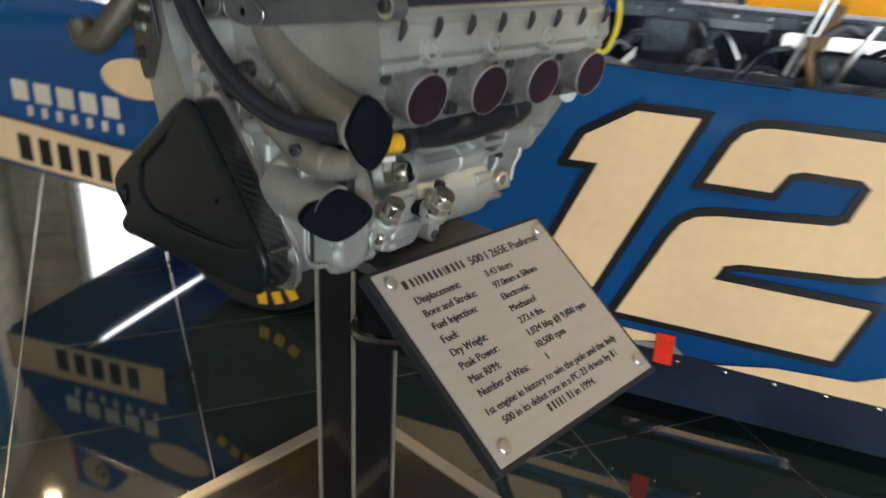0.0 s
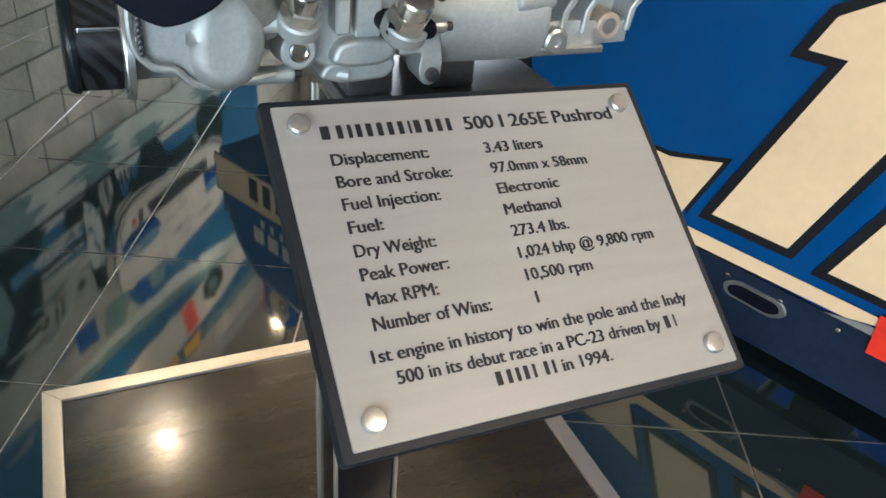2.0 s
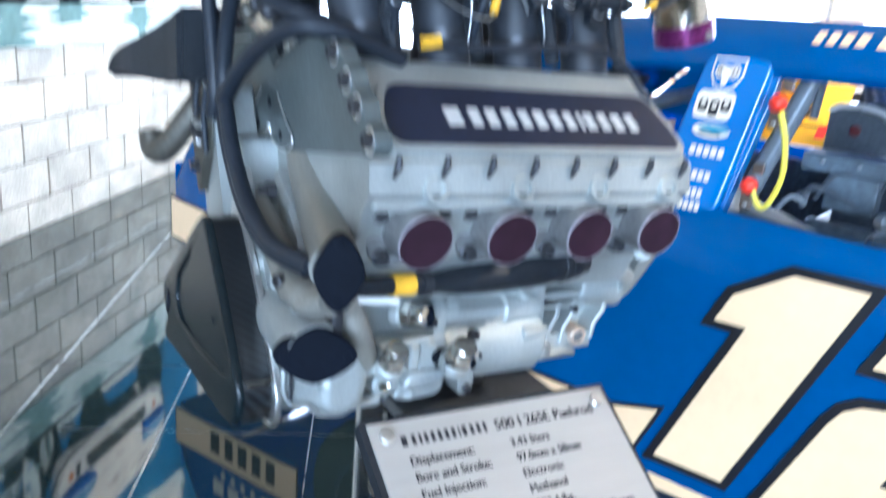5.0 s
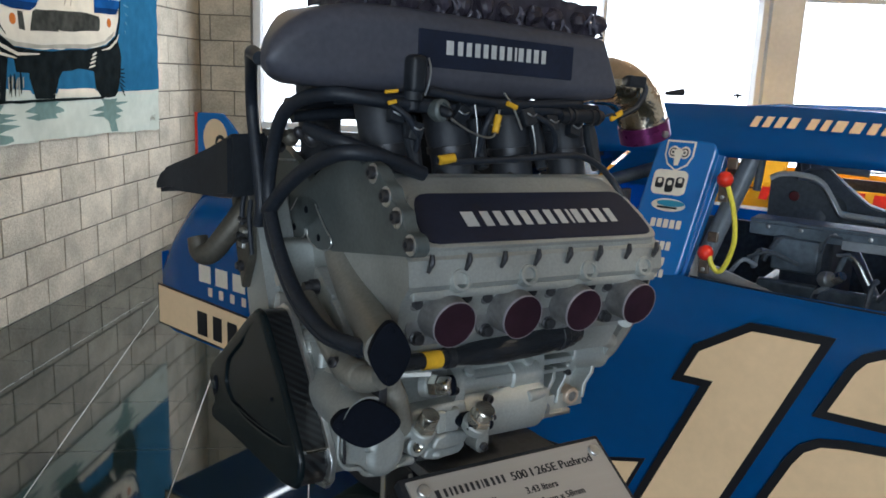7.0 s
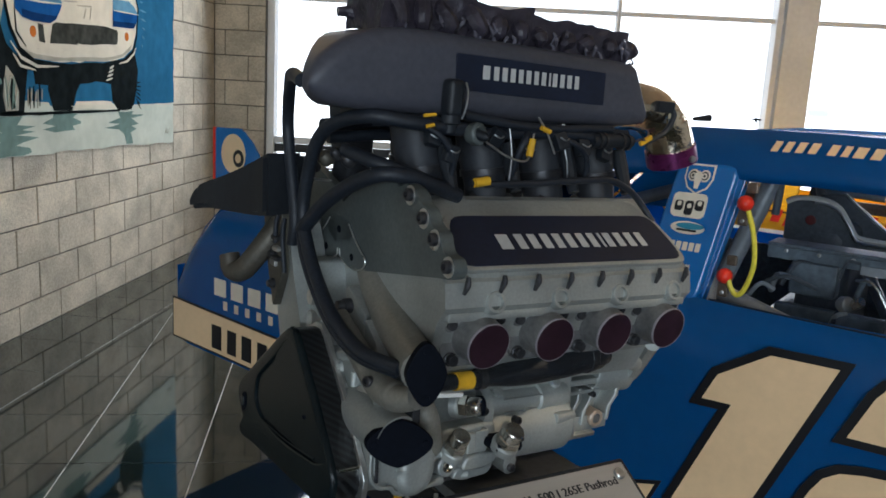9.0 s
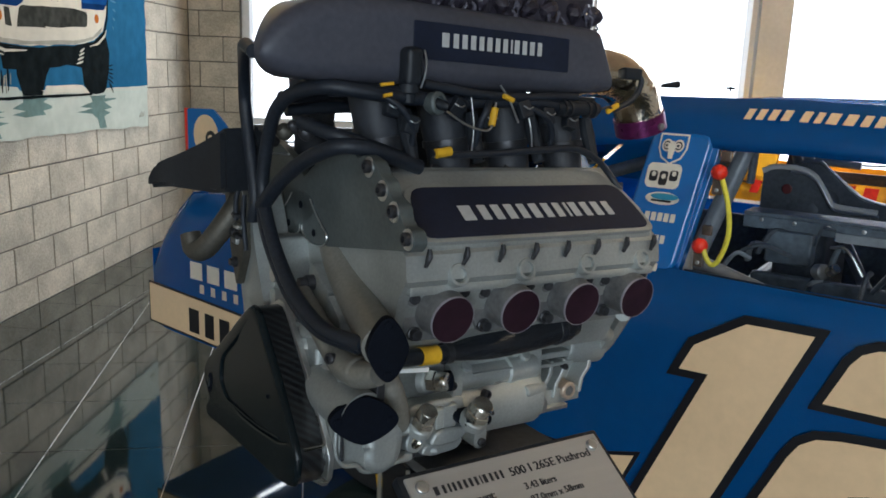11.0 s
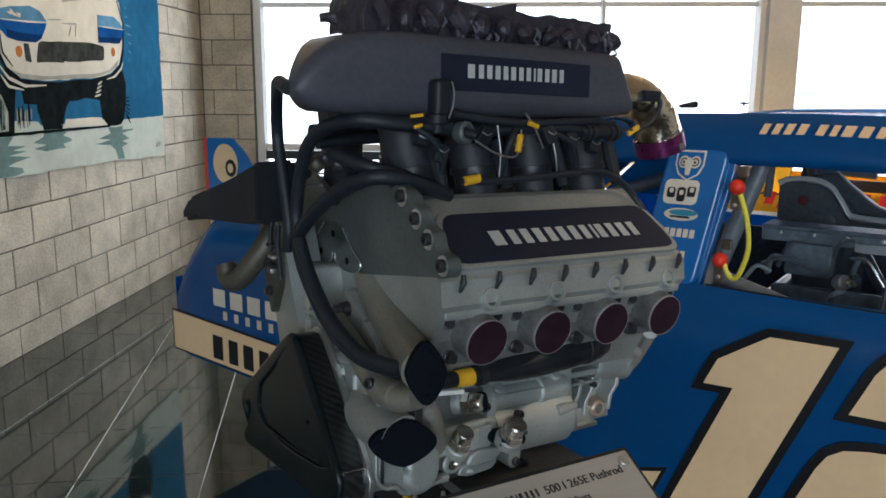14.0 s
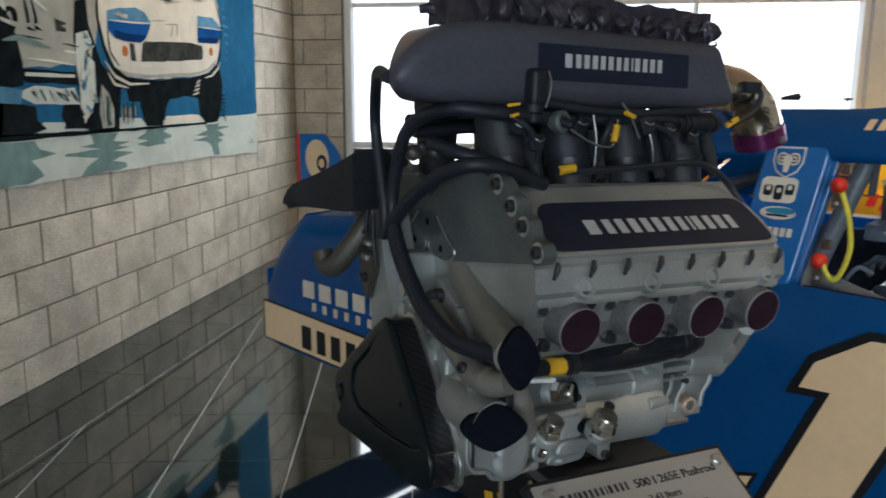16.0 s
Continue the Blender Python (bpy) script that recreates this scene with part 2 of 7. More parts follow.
M["banner_char"] = surface("banner_charcoal", (0.040, 0.042, 0.038), 0.75, spec=0.0, grain=16, vary=0.3, stain=9, stain_amount=0.3)
M["banner_black"] = surface("banner_black", (0.010, 0.013, 0.014), 0.75, spec=0.0, grain=12, vary=0.3, stain=3)
M["banner_orange"] = surface("banner_orange", (0.42, 0.13, 0.03), 0.75, spec=0.0, grain=12, vary=0.1)
M["lamp_shell"] = surface("black_lamp_shell", (0.03, 0.03, 0.03), 0.4, grain=60)
# glow in place of daylight falling on the vent box
M["far_grey_glow"] = glow("glowing_far_grey", (0.80, 0.86, 0.90), 0.8)
M["lamp_face"] = glow("warm_lamp_face", (1.0, 0.66, 0.30), 60)
M["backdrop"] = glow("bright_daylight", (0.93, 0.97, 1.0), 2.2)

# ---- mesh helpers ----


def weigh_normals(me, smooth):
    """Rounded edges take the shade of the large faces beside them."""
    n = len(me.polygons)
    normals, areas = np.empty(n * 3), np.empty(n)
    me.polygons.foreach_get("normal", normals)
    me.polygons.foreach_get("area", areas)
    normals = normals.reshape(-1, 3)
    corner, face = np.empty(len(me.loops), int), np.empty(len(me.loops), int)
    me.loops.foreach_get("vertex_index", corner)
    totals = np.empty(n, int)
    me.polygons.foreach_get("loop_total", totals)
    face = np.repeat(np.arange(n), totals)
    limit = math.cos(radians(smooth))
    at_vert = [[] for _ in me.vertices]
    for c, f in zip(corner.tolist(), face.tolist()):
        at_vert[c].append(f)
    out = np.empty((len(me.loops), 3))
    for k, (c, f) in enumerate(zip(corner.tolist(), face.tolist())):
        fs = at_vert[c]
        dots = normals[fs] @ normals[f]
        w = areas[fs] * (dots > limit)
        v = (normals[fs] * w[:, None]).sum(0)
        l = math.sqrt(v @ v)
        out[k] = v / l if l > 1e-12 else normals[f]
    me.normals_split_custom_set(out.tolist())


def link(name, bm, mat, parent=None, label="", smooth=35):
    me = bpy.data.meshes.new(name)
    bmesh.ops.recalc_face_normals(bm, faces=bm.faces)
    bm.to_mesh(me)
    bm.free()
    for poly in me.polygons:
        poly.use_smooth = bool(smooth)
    if smooth:
        me.set_sharp_from_angle(angle=radians(smooth))
        weigh_normals(me, smooth)
    me.materials.append(M[mat] if isinstance(mat, str) else mat)
    ob = new(name, me)
    if parent is not None:
        ob.parent = parent
    if label:
        ob["label"] = label
    return ob


def part(name, bm, mat, parent, label="", smooth=35):
    return link(name, bm, mat, parent, label, smooth)


def thing(name, m, label, category, group="", kind=""):
    ob = new(name)
    ob.empty_display_size = 0.1
    ob.matrix_world = m
    return tagged(ob, label, category, group, kind)


def box(bm, center, size, bevel=0.0, rot=None, seg=2):
    """A block with rounded edges, added to bm."""
    made = bmesh.ops.create_cube(bm, size=1)
    vs = made["verts"]
    m = Matrix.Translation(center) @ (rot.to_4x4() if rot is not None else Matrix()) @ Matrix.Diagonal((*size, 1))
    bmesh.ops.transform(bm, matrix=m, verts=vs)
    if bevel:
        es = list({e for v in vs for e in v.link_edges})
        bmesh.ops.bevel(bm, geom=es, offset=bevel, segments=seg, profile=0.5, affect="EDGES", clamp_overlap=True)
    return bm


def prism(bm, outline, place, lo, hi, bevel=0.0, seg=2, taper=0.0):
    """The outline of (a, b) pairs, from height lo to hi; place(a, b, h) gives the point."""
    n = len(outline)
    ca, cb = sum(p[0] for p in outline) / n, sum(p[1] for p in outline) / n
    low = [bm.verts.new(place(a, b, lo)) for a, b in outline]
    high = [bm.verts.new(place(ca + (a - ca) * (1 - taper), cb + (b - cb) * (1 - taper), hi)) for a, b in outline]
    faces = [bm.faces.new(low[::-1]), bm.faces.new(high)]
    for f in faces:
        f.normal_update()
    for i in range(n):
        faces.append(bm.faces.new((low[i], low[(i + 1) % n], high[(i + 1) % n], high[i])))
    if bevel:
        es = list(faces[1].edges)
        bmesh.ops.bevel(bm, geom=es, offset=bevel, segments=seg, profile=0.5, affect="EDGES", clamp_overlap=True)
    return bm


def smooth_path(points, steps=6):
    pts = [Vector(p) for p in points]
    out = []
    for i in range(len(pts) - 1):
        a, b = pts[i], pts[i + 1]
        p0 = pts[i - 1] if i else a * 2 - b
        p3 = pts[i + 2] if i + 2 < len(pts) else b * 2 - a
        for k in range(steps):
            t = k / steps
            out.append(0.5 * ((2 * a) + (b - p0) * t + (2 * p0 - 5 * a + 4 * b - p3) * t * t + (3 * a - p0 - 3 * b + p3) * t ** 3))
    return out + [pts[-1]]


def tube(bm, points, radius, seg=12, steps=6, squash=1.0, caps=True):
    """A round bar or hose along points; radius is a number or one for each point."""
    rs = list(radius) if isinstance(radius, (list, tuple)) else [radius] * len(points)
    path = smooth_path(points, steps) if len(points) > 2 else [Vector(p) for p in points]
    k = (len(points) - 1) / max(1, len(path) - 1)
    ring0 = rings = None
    rings = []
    up = None
    for i, p in enumerate(path):
        d = (path[min(i + 1, len(path) - 1)] - path[max(i - 1, 0)]).normalized()
        if up is None:
            up = d.orthogonal().normalized()
        up = (up - d * up.dot(d)).normalized()
        side = d.cross(up)
        f = i * k
        j = min(int(f), len(rs) - 1)
        r = rs[j] + (rs[min(j + 1, len(rs) - 1)] - rs[j]) * (f - j)
        rings.append([bm.verts.new(p + (up * math.cos(a) + side * math.sin(a) * squash) * r) for a in (2 * math.pi * q / seg for q in range(seg))])
    for a, b in zip(rings, rings[1:]):
        for q in range(seg):
            bm.faces.new((a[q], a[(q + 1) % seg], b[(q + 1) % seg], b[q]))
    if caps:
        bm.faces.new(rings[0][::-1])
        bm.faces.new(rings[-1])
    return bm


def lathe(bm, profile, origin, axis, seg=20):
    """Turns a profile of (distance along axis, radius) about the axis."""
    o, d = Vector(origin), Vector(axis).normalized()
    u = d.orthogonal().normalized()
    w = d.cross(u)
    rings = []
    for h, r in profile:
        rings.append([bm.verts.new(o + d * h + (u * math.cos(a) + w * math.sin(a)) * max(r, 1e-5)) for a in (2 * math.pi * q / seg for q in range(seg))])
    for a, b in zip(rings, rings[1:]):
        for q in range(seg):
            bm.faces.new((a[q], a[(q + 1) % seg], b[(q + 1) % seg], b[q]))
    bm.faces.new(rings[0][::-1])
    bm.faces.new(rings[-1])
    return bm


def loft(bm, sections, closed=True, caps=True):
    """Skins rings of equally many points."""
    rings = [[bm.verts.new(p) for p in s] for s in sections]
    n = len(rings[0])
    for a, b in zip(rings, rings[1:]):
        for q in range(n if closed else n - 1):
            bm.faces.new((a[q], a[(q + 1) % n], b[(q + 1) % n], b[q]))
    if caps and closed:
        bm.faces.new(rings[0][::-1])
        bm.faces.new(rings[-1])
    return bm


def rounded(w, h, r, n=4):
    """The outline of a rectangle with round corners, about its middle."""
    out = []
    for cx, cy, a0 in ((w / 2 - r, h / 2 - r, 0), (-w / 2 + r, h / 2 - r, 90), (-w / 2 + r, -h / 2 + r, 180), (w / 2 - r, -h / 2 + r, 270)):
        for k in range(n + 1):
            a = radians(a0 + 90 * k / n)
            out.append((cx + r * math.cos(a), cy + r * math.sin(a)))
    return out


def round_corners(outline, r, n=3):
    out = []
    m = len(outline)
    for i in range(m):
        p, a, b = Vector(outline[i]), Vector(outline[i - 1]), Vector(outline[(i + 1) % m])
        da, db = (a - p), (b - p)
        ra, rb = min(r, da.length * 0.45), min(r, db.length * 0.45)
        s, e = p + da.normalized() * ra, p + db.normalized() * rb
        for k in range(n + 1):
            t = k / n
            out.append(tuple(s * (1 - t) ** 2 + p * 2 * t * (1 - t) + e * t * t))
    return out


def sheet(bm, outline, place, h):
    """A flat patch in the outline's plane."""
    bm.faces.new([bm.verts.new(place(a, b, h)) for a, b in outline])
    return bm


def hexnut(bm, origin, axis, r, h):
    lathe(bm, [(0, r * 0.92), (h * 0.12, r), (h * 0.88, r), (h, r * 0.88)], origin, axis, seg=6)
    return bm


def bars(name, widths, size, place, h, mat, parent, gap=0.22, fill=0.62, label=""):
    """A row of plain bars of the size of printed letters, each a part of its own; 0 is a space."""
    x = 0.0
    for w in widths:
        if w:
            x1 = x + w * size * fill
            part(name, sheet(bmesh.new(), [(x, 0), (x1, 0), (x1, size), (x, size)], place, h), mat, parent, label, 0)
            x += w * size
        else:
            x += 0.3 * size
        x += gap * size


def lettering(name, words, size, m, mat, parent, depth=0.0006, align="LEFT", label="", bold=0.042, width=0.0):
    """Printed words in the built-in font, as a thin mesh."""
    cu = bpy.data.curves.new(name, "FONT")
    cu.body, cu.size, cu.align_x, cu.extrude, cu.resolution_u = words, size, align, depth, 3
    tmp = bpy.data.objects.new(name + "_text", cu)
    scene.collection.objects.link(tmp)
    me = bpy.data.meshes.new_from_object(tmp.evaluated_get(bpy.context.evaluated_depsgraph_get()))
    bpy.data.objects.remove(tmp)
    # the stroke is widened by a second, slightly shifted copy
    both = bmesh.new()
    for shift in (0.0, bold * size):
        first = len(both.verts)
        both.from_mesh(me)
        both.verts.ensure_lookup_table()
        for v in both.verts[first:]:
            v.co.x += shift - bold * size / 2
            v.co.z += 0.00004 if shift else 0
    if width:
        # set to the printed width, from the left end of the first letter
        left = min(v.co.x for v in both.verts)
        k = width / (max(v.co.x for v in both.verts) - left)
        for v in both.verts:
            v.co.x = (v.co.x - left) * k
    both.to_mesh(me)
    both.free()
    me.transform(m)
    me.materials.clear()
    me.materials.append(M[mat])
    ob = new(name, me)
    me.name = name
    ob.parent = parent
    if label:
        ob["label"] = label
    return ob

# ---- the room ----
WEST, NORTH, EAST, SOUTH, CEIL = -2.09, 6.97, 9.0, -6.0, 3.4
COURSE, BLOCK, FIRST = 0.2065, 0.4064, -0.050


def cuboid(lo, hi, bm=None, bevel=0.0):
    bm = bm or bmesh.new()
    return box(bm, [(a + b) / 2 for a, b in zip(lo, hi)], [b - a for a, b in zip(lo, hi)], bevel)


def structure(name, bm, mat, label, category="wall", parent=None):
    ob = link(name, bm, mat, parent, smooth=0)
    return tagged(ob, label, category, kind="structure")


floor = structure("floor", cuboid((WEST - 0.3, SOUTH - 0.3, -0.2), (EAST + 0.3, NORTH + 0.3, -0.0015)), "grout", "polished black floor tiles with thin metallic grout joints", "floor")
ceiling = structure("ceiling", cuboid((WEST - 0.3, SOUTH - 0.3, CEIL), (EAST + 0.3, NORTH + 0.3, CEIL + 0.2)), "ceiling", "plain grey ceiling over the exhibition room", "ceiling")
wall_west = structure("wall_west", cuboid((WEST - 0.3, SOUTH - 0.3, -0.1), (WEST - 0.012, NORTH + 0.3, CEIL)), "mortar", "wall of beige-grey concrete blocks with dark joints")
# unseen wall, added to close the room and bounce light
wall_east = structure("wall_east", cuboid((EAST, SOUTH - 0.3, -0.1), (EAST + 0.3, NORTH + 0.3, CEIL)), "plaster", "plain pale wall added out of view to close the room")
# the window wall: a block pier, a low wall, and a header round the opening
WX0, WX1, SILL, HEAD = -1.655, 6.8, 0.52, 3.05
pier = bmesh.new()
cuboid((WEST - 0.3, NORTH + 0.012, -0.1), (WX0, NORTH + 0.3, CEIL), pier)
cuboid((WX1, NORTH + 0.012, -0.1), (EAST + 0.3, NORTH + 0.3, CEIL), pier)
cuboid((WX0, NORTH + 0.012, -0.1), (WX1, NORTH + 0.3, SILL), pier)
cuboid((WX0, NORTH + 0.012, HEAD), (WX1, NORTH + 0.3, CEIL), pier)
wall_north = structure("wall_north", pier, "mortar", "concrete block wall round a wide bright window")
# unseen south wall, its opening added to go with the fill lamp
south = bmesh.new()
cuboid((WEST - 0.3, SOUTH - 0.3, -0.1), (-1.6, SOUTH, CEIL), south)
cuboid((5.6, SOUTH - 0.3, -0.1), (EAST + 0.3, SOUTH, CEIL), south)
cuboid((-1.6, SOUTH - 0.3, -0.1), (5.6, SOUTH, 0.2), south)
cuboid((-1.6, SOUTH - 0.3, 3.2), (5.6, SOUTH, CEIL), south)
unseen_south_wall = structure("unseen_south_wall", south, "plaster", "unseen pale wall with an added opening for the fill light")


def window(name, x0, x1, z0, z1, y, posts, rails, dark=()):
    """A glazed opening with a white frame, posts and rails."""
    win = thing(name, pose(x0, y, z0), "wide window with white painted posts and rails", "window", kind="structure")
    part("window_frame", cuboid((0, 0.02, 0), (x1 - x0, 0.10, 0.05), bevel=0.004), "window_frame", win)
    part("window_frame", cuboid((0, 0.02, z1 - z0 - 0.05), (x1 - x0, 0.10, z1 - z0), bevel=0.004), "window_frame", win)
    part("window_frame", cuboid((0.0, 0.0, 0.05), (0.065, 0.12, z1 - z0 - 0.05), bevel=0.004), "window_frame", win)
    part("window_frame", cuboid((x1 - x0 - 0.06, 0.0, 0.05), (x1 - x0, 0.12, z1 - z0 - 0.05), bevel=0.004), "window_frame", win)
    for px, w in posts:
        part("post", cuboid((px - x0, -0.03, 0.05), (px - x0 + w, 0.14, z1 - z0 - 0.05), bevel=0.006), "window_frame", win)
    edges = [x0 + 0.065] + [e for px, w in posts for e in (px, px + w)] + [x1 - 0.06]
    for rz, h in rails:
        for a, b in zip(edges[::2], edges[1::2]):
            part("rail", cuboid((a - x0, 0.03, rz - z0), (b - x0, 0.09, rz - z0 + h), bevel=0.003), "window_frame", win)
    for rz, h in dark:
        for a, b in zip(edges[::2], edges[1::2]):
            part("dark_rail", cuboid((a - x0, 0.03, rz - z0), (b - x0, 0.10, rz - z0 + h), bevel=0.003), "outline", win, "black lower rail")
    part("window_sill", cuboid((0, -0.05, -0.035), (x1 - x0, 0.02, 0.0), bevel=0.006), "window_frame", win)
    return win


window_1 = window("window_1", WX0, WX1, SILL + 0.04, HEAD, NORTH + 0.06, [(1.245, 0.03), (2.506, 0.045), (2.575, 0.255), (4.7, 0.06)], [(2.085, 0.035), (0.885, 0.055)], [(0.81, 0.07), (0.735, 0.014), (0.675, 0.016)])
# added window round the south fill lamp, never in view
unseen_window = window("unseen_window", -1.6, 5.6, 0.24, 3.2, SOUTH - 0.2, [(0.6, 0.1), (3.0, 0.1)], [(2.2, 0.05)])
ground = structure("ground", cuboid((-60, -60, -0.6), (60, 60, -0.45)), "grey_vinyl", "pale paved ground outside the windows", "ground")
bm = bmesh.new()
sheet(bm, [(-30, -0.44), (30, -0.44), (30, 14), (-30, 14)], lambda a, b, h: (a, h, b), NORTH + 9)
structure("backdrop", bm, "backdrop", "bright hazy daylight far outside the window", "backdrop")

vent = thing("vent_box", pose(5.22, 13.5, 1.385), "small pale grey vent box far outside the window", "vent box")
# the case glows to look daylit; its added support glows like the backdrop
part("case", box(bmesh.new(), (0, 0, 0), (0.32, 0.2, 0.11), 0.01), "far_grey_glow", vent)
part("added_support", box(bmesh.new(), (0, 0.3, -0.9), (0.10, 0.1, 1.8), 0.01), "backdrop", vent)

# ---- ceiling spotlights by the block wall, and two added fill spots ----


def spotlight(x, y, z, tx, ty, tz, power, angle=125, halo=0, color=(1, 0.80, 0.56)):
    ob = thing("spotlight", pose(x, y, z), "small black ceiling spotlight with a warm glowing lens", "spotlight", "spotlights by the block wall")
    d = (Vector((tx, ty, tz)) - Vector((x, y, z))).normalized()
    bm = lathe(bmesh.new(), [(-0.12, 0.03), (-0.11, 0.045), (0.0, 0.052), (0.01, 0.056), (0.03, 0.056)], (0, 0, 0), d, 20)
    part("shell", bm, "lamp_shell", ob)
    part("lens", lathe(bmesh.new(), [(0.031, 0.046), (0.034, 0.040)], (0, 0, 0), d, 20), "lamp_face", ob, "warm glowing lens")
    part("stem", tube(bmesh.new(), [d * -0.1, (d.x * -0.1, d.y * -0.1, CEIL - z)], 0.009, 8), "lamp_shell", ob)
    lamp("spotlight_beam", "SPOT", look(Vector((x, y, z)) + d * 0.05, (tx, ty, tz)), power, color, angle=angle)
    if halo:
        # added point lamp, no real source, that makes a warm halo on the ceiling
        lamp("halo_fill", "POINT", pose(*(Vector((x, y, z)) + d * 0.05)), halo, (1, 0.76, 0.48))


spotlight(-1.73, 3.76, 2.95, -1.9, 3.9, 1.2, 28, halo=4)
spotlight(-1.56, 5.16, 2.95, -1.9, 5.0, 1.2, 29, 100, halo=4)
spotlight(-0.67, 4.87, 2.95, 0.3, 1.5, 0.6, 6, 70)
# two unseen spots, added as fill for the blue and the yellow car
spotlight(2.5, 0.2, 3.1, 1.5, 1.8, 0.4, 90, 62)
spotlight(2.0, 3.0, 3.1, 2.7, 4.3, 0.8, 200, 80, color=(1, 0.93, 0.82))

# ---- the painted banner on the block wall ----
banner = thing("painted_banner", pose(WEST + 0.012, 4.4, 0.94), "large painted banner of white and blue vintage cars", "banner")


def on_wall(y, z, h):
    return (h, y - 4.4, z - 0.94)


def patch(name, mat, layer, outline, wobble=0.012, seed=1):
    """One painted field of the banner with an uneven brushed edge."""
    rnd = random.Random(seed * 77 + layer)
    pts = []
    m = len(outline)
    for i in range(m):
        a, b = Vector(outline[i]), Vector(outline[(i + 1) % m])
        k = max(1, int((b - a).length / 0.09))
        for q in range(k):
            p = a.lerp(b, q / k)
            j = wobble if q else 0
            pts.append((p.x + rnd.uniform(-j, j), p.y + rnd.uniform(-j, j)))
    bm = prism(bmesh.new(), pts, on_wall, 0.0 if layer == 0 else 0.003 + layer * 0.0015, 0.003 + (layer + 1) * 0.0015)
    bmesh.ops.triangulate(bm, faces=bm.faces)
    return part(name, bm, mat, banner, smooth=0)


patch("canvas", "banner_pale", 0, [(2.3, 0.95), (3.3, 0.955), (4.2, 0.95), (5.07, 0.94), (6.05, 0.915), (6.06, 1.6), (6.09, 3.02), (2.3, 3.02)], 0.006)
patch("background", "banner_blue", 1, [(2.3, 1.19), (6.06, 1.21), (6.085, 2.95), (2.3, 2.95)], 0.008)
patch("sky_band", "banner_teal", 2, [(2.3, 2.92), (6.08, 2.92), (6.08, 3.01), (2.3, 3.01)], 0.02, 3)
# the front of the large car
patch("car_body", "banner_white", 2, [(4.02, 1.97), (4.01, 1.74), (4.05, 1.62), (4.10, 1.52), (4.25, 1.452), (4.435, 1.444), (5.0, 1.464), (5.262, 1.50), (5.388, 1.561), (5.443, 1.661), (5.485, 1.80), (5.44, 1.95), (5.30, 2.04), (4.9, 2.06), (4.45, 2.10), (4.2, 2.02)], 0.008, 5)
patch("car_side", "banner_grey", 2, [(2.35, 1.47), (3.40, 1.478), (3.80, 1.50), (3.95, 1.52), (4.02, 1.74), (4.02, 1.97), (4.2, 2.2), (3.7, 2.24), (3.0, 2.20), (2.35, 2.1)], 0.012, 6)
patch("windscreen", "banner_deep", 3, [(4.18, 1.99), (4.58, 2.05), (4.52, 2.20), (4.2, 2.19)], 0.012, 8)
patch("windscreen", "banner_teal", 4, [(4.30, 2.02), (4.52, 2.06), (4.48, 2.17), (4.34, 2.16)], 0.012, 58)
patch("side_window", "banner_teal", 3, [(3.86, 1.96), (4.10, 1.99), (4.0, 2.20), (3.80, 2.16)], 0.010, 10)
patch("side_window", "banner_deep", 3, [(3.55, 1.94), (3.74, 1.95), (3.75, 2.12), (3.56, 2.10)], 0.010, 9)
patch("roof_stripe", "banner_pale", 3, [(5.73, 2.44), (5.80, 2.58), (4.60, 2.34), (3.90, 2.26), (3.2, 2.24), (3.2, 2.19), (3.80, 2.19), (4.54, 2.22)], 0.010, 7)
patch("roof_edge", "banner_teal", 2, [(5.78, 2.58), (5.83, 2.66), (4.60, 2.42), (3.90, 2.32), (3.2, 2.31), (3.2, 2.25), (3.90, 2.27), (4.60, 2.35)], 0.012, 59)
left_light = [(4.10, 1.79), (4.20, 1.812), (4.385, 1.832), (4.479, 1.812), (4.539, 1.765), (4.515, 1.718), (4.468, 1.667), (4.41, 1.643), (4.253, 1.642), (4.157, 1.655), (4.09, 1.70)]
patch("headlight", "banner_sky", 3, left_light, 0.003, 11)
patch("headlight_band", "banner_deep", 4, [(4.10, 1.738), (4.35, 1.742), (4.535, 1.752), (4.515, 1.718), (4.468, 1.667), (4.41, 1.643), (4.253, 1.642), (4.157, 1.655), (4.10, 1.69)], 0.003, 41)
patch("headlight_band", "banner_navy", 5, [(4.155, 1.695), (4.337, 1.685), (4.484, 1.686), (4.468, 1.667), (4.41, 1.643), (4.253, 1.642), (4.157, 1.655)], 0.003, 42)
right_light = [(5.132, 1.852), (5.351, 1.858), (5.426, 1.829), (5.477, 1.79), (5.453, 1.734), (5.407, 1.692), (5.123, 1.682)]
patch("headlight", "banner_sky", 3, right_light, 0.003, 12)
patch("headlight_band", "banner_deep", 4, [(5.124, 1.779), (5.472, 1.781), (5.453, 1.734), (5.407, 1.692), (5.123, 1.682)], 0.003, 43)
patch("headlight_band", "banner_navy", 5, [(5.122, 1.716), (5.444, 1.727), (5.407, 1.692), (5.123, 1.682)], 0.003, 60)
patch("grille", "banner_char", 3, [(4.44, 1.640), (4.47, 1.654), (5.03, 1.676), (5.178, 1.664), (5.19, 1.645), (5.180, 1.582), (5.15, 1.574), (4.683, 1.546), (4.41, 1.538), (4.415, 1.57)], 0.003, 13)
patch("grille_vent", "banner_char", 3, [(4.298, 1.635), (4.345, 1.632), (4.36, 1.537), (4.305, 1.543)], 0.003, 61)
for cy, cz, r, sd in ((4.250, 1.590, 0.029, 14), (5.311, 1.634, 0.028, 15)):
    patch("turn_light", "banner_orange", 3, [(cy + r * math.cos(k * 0.5236), cz + r * 1.02 * math.sin(k * 0.5236)) for k in range(12)], 0.001, sd)
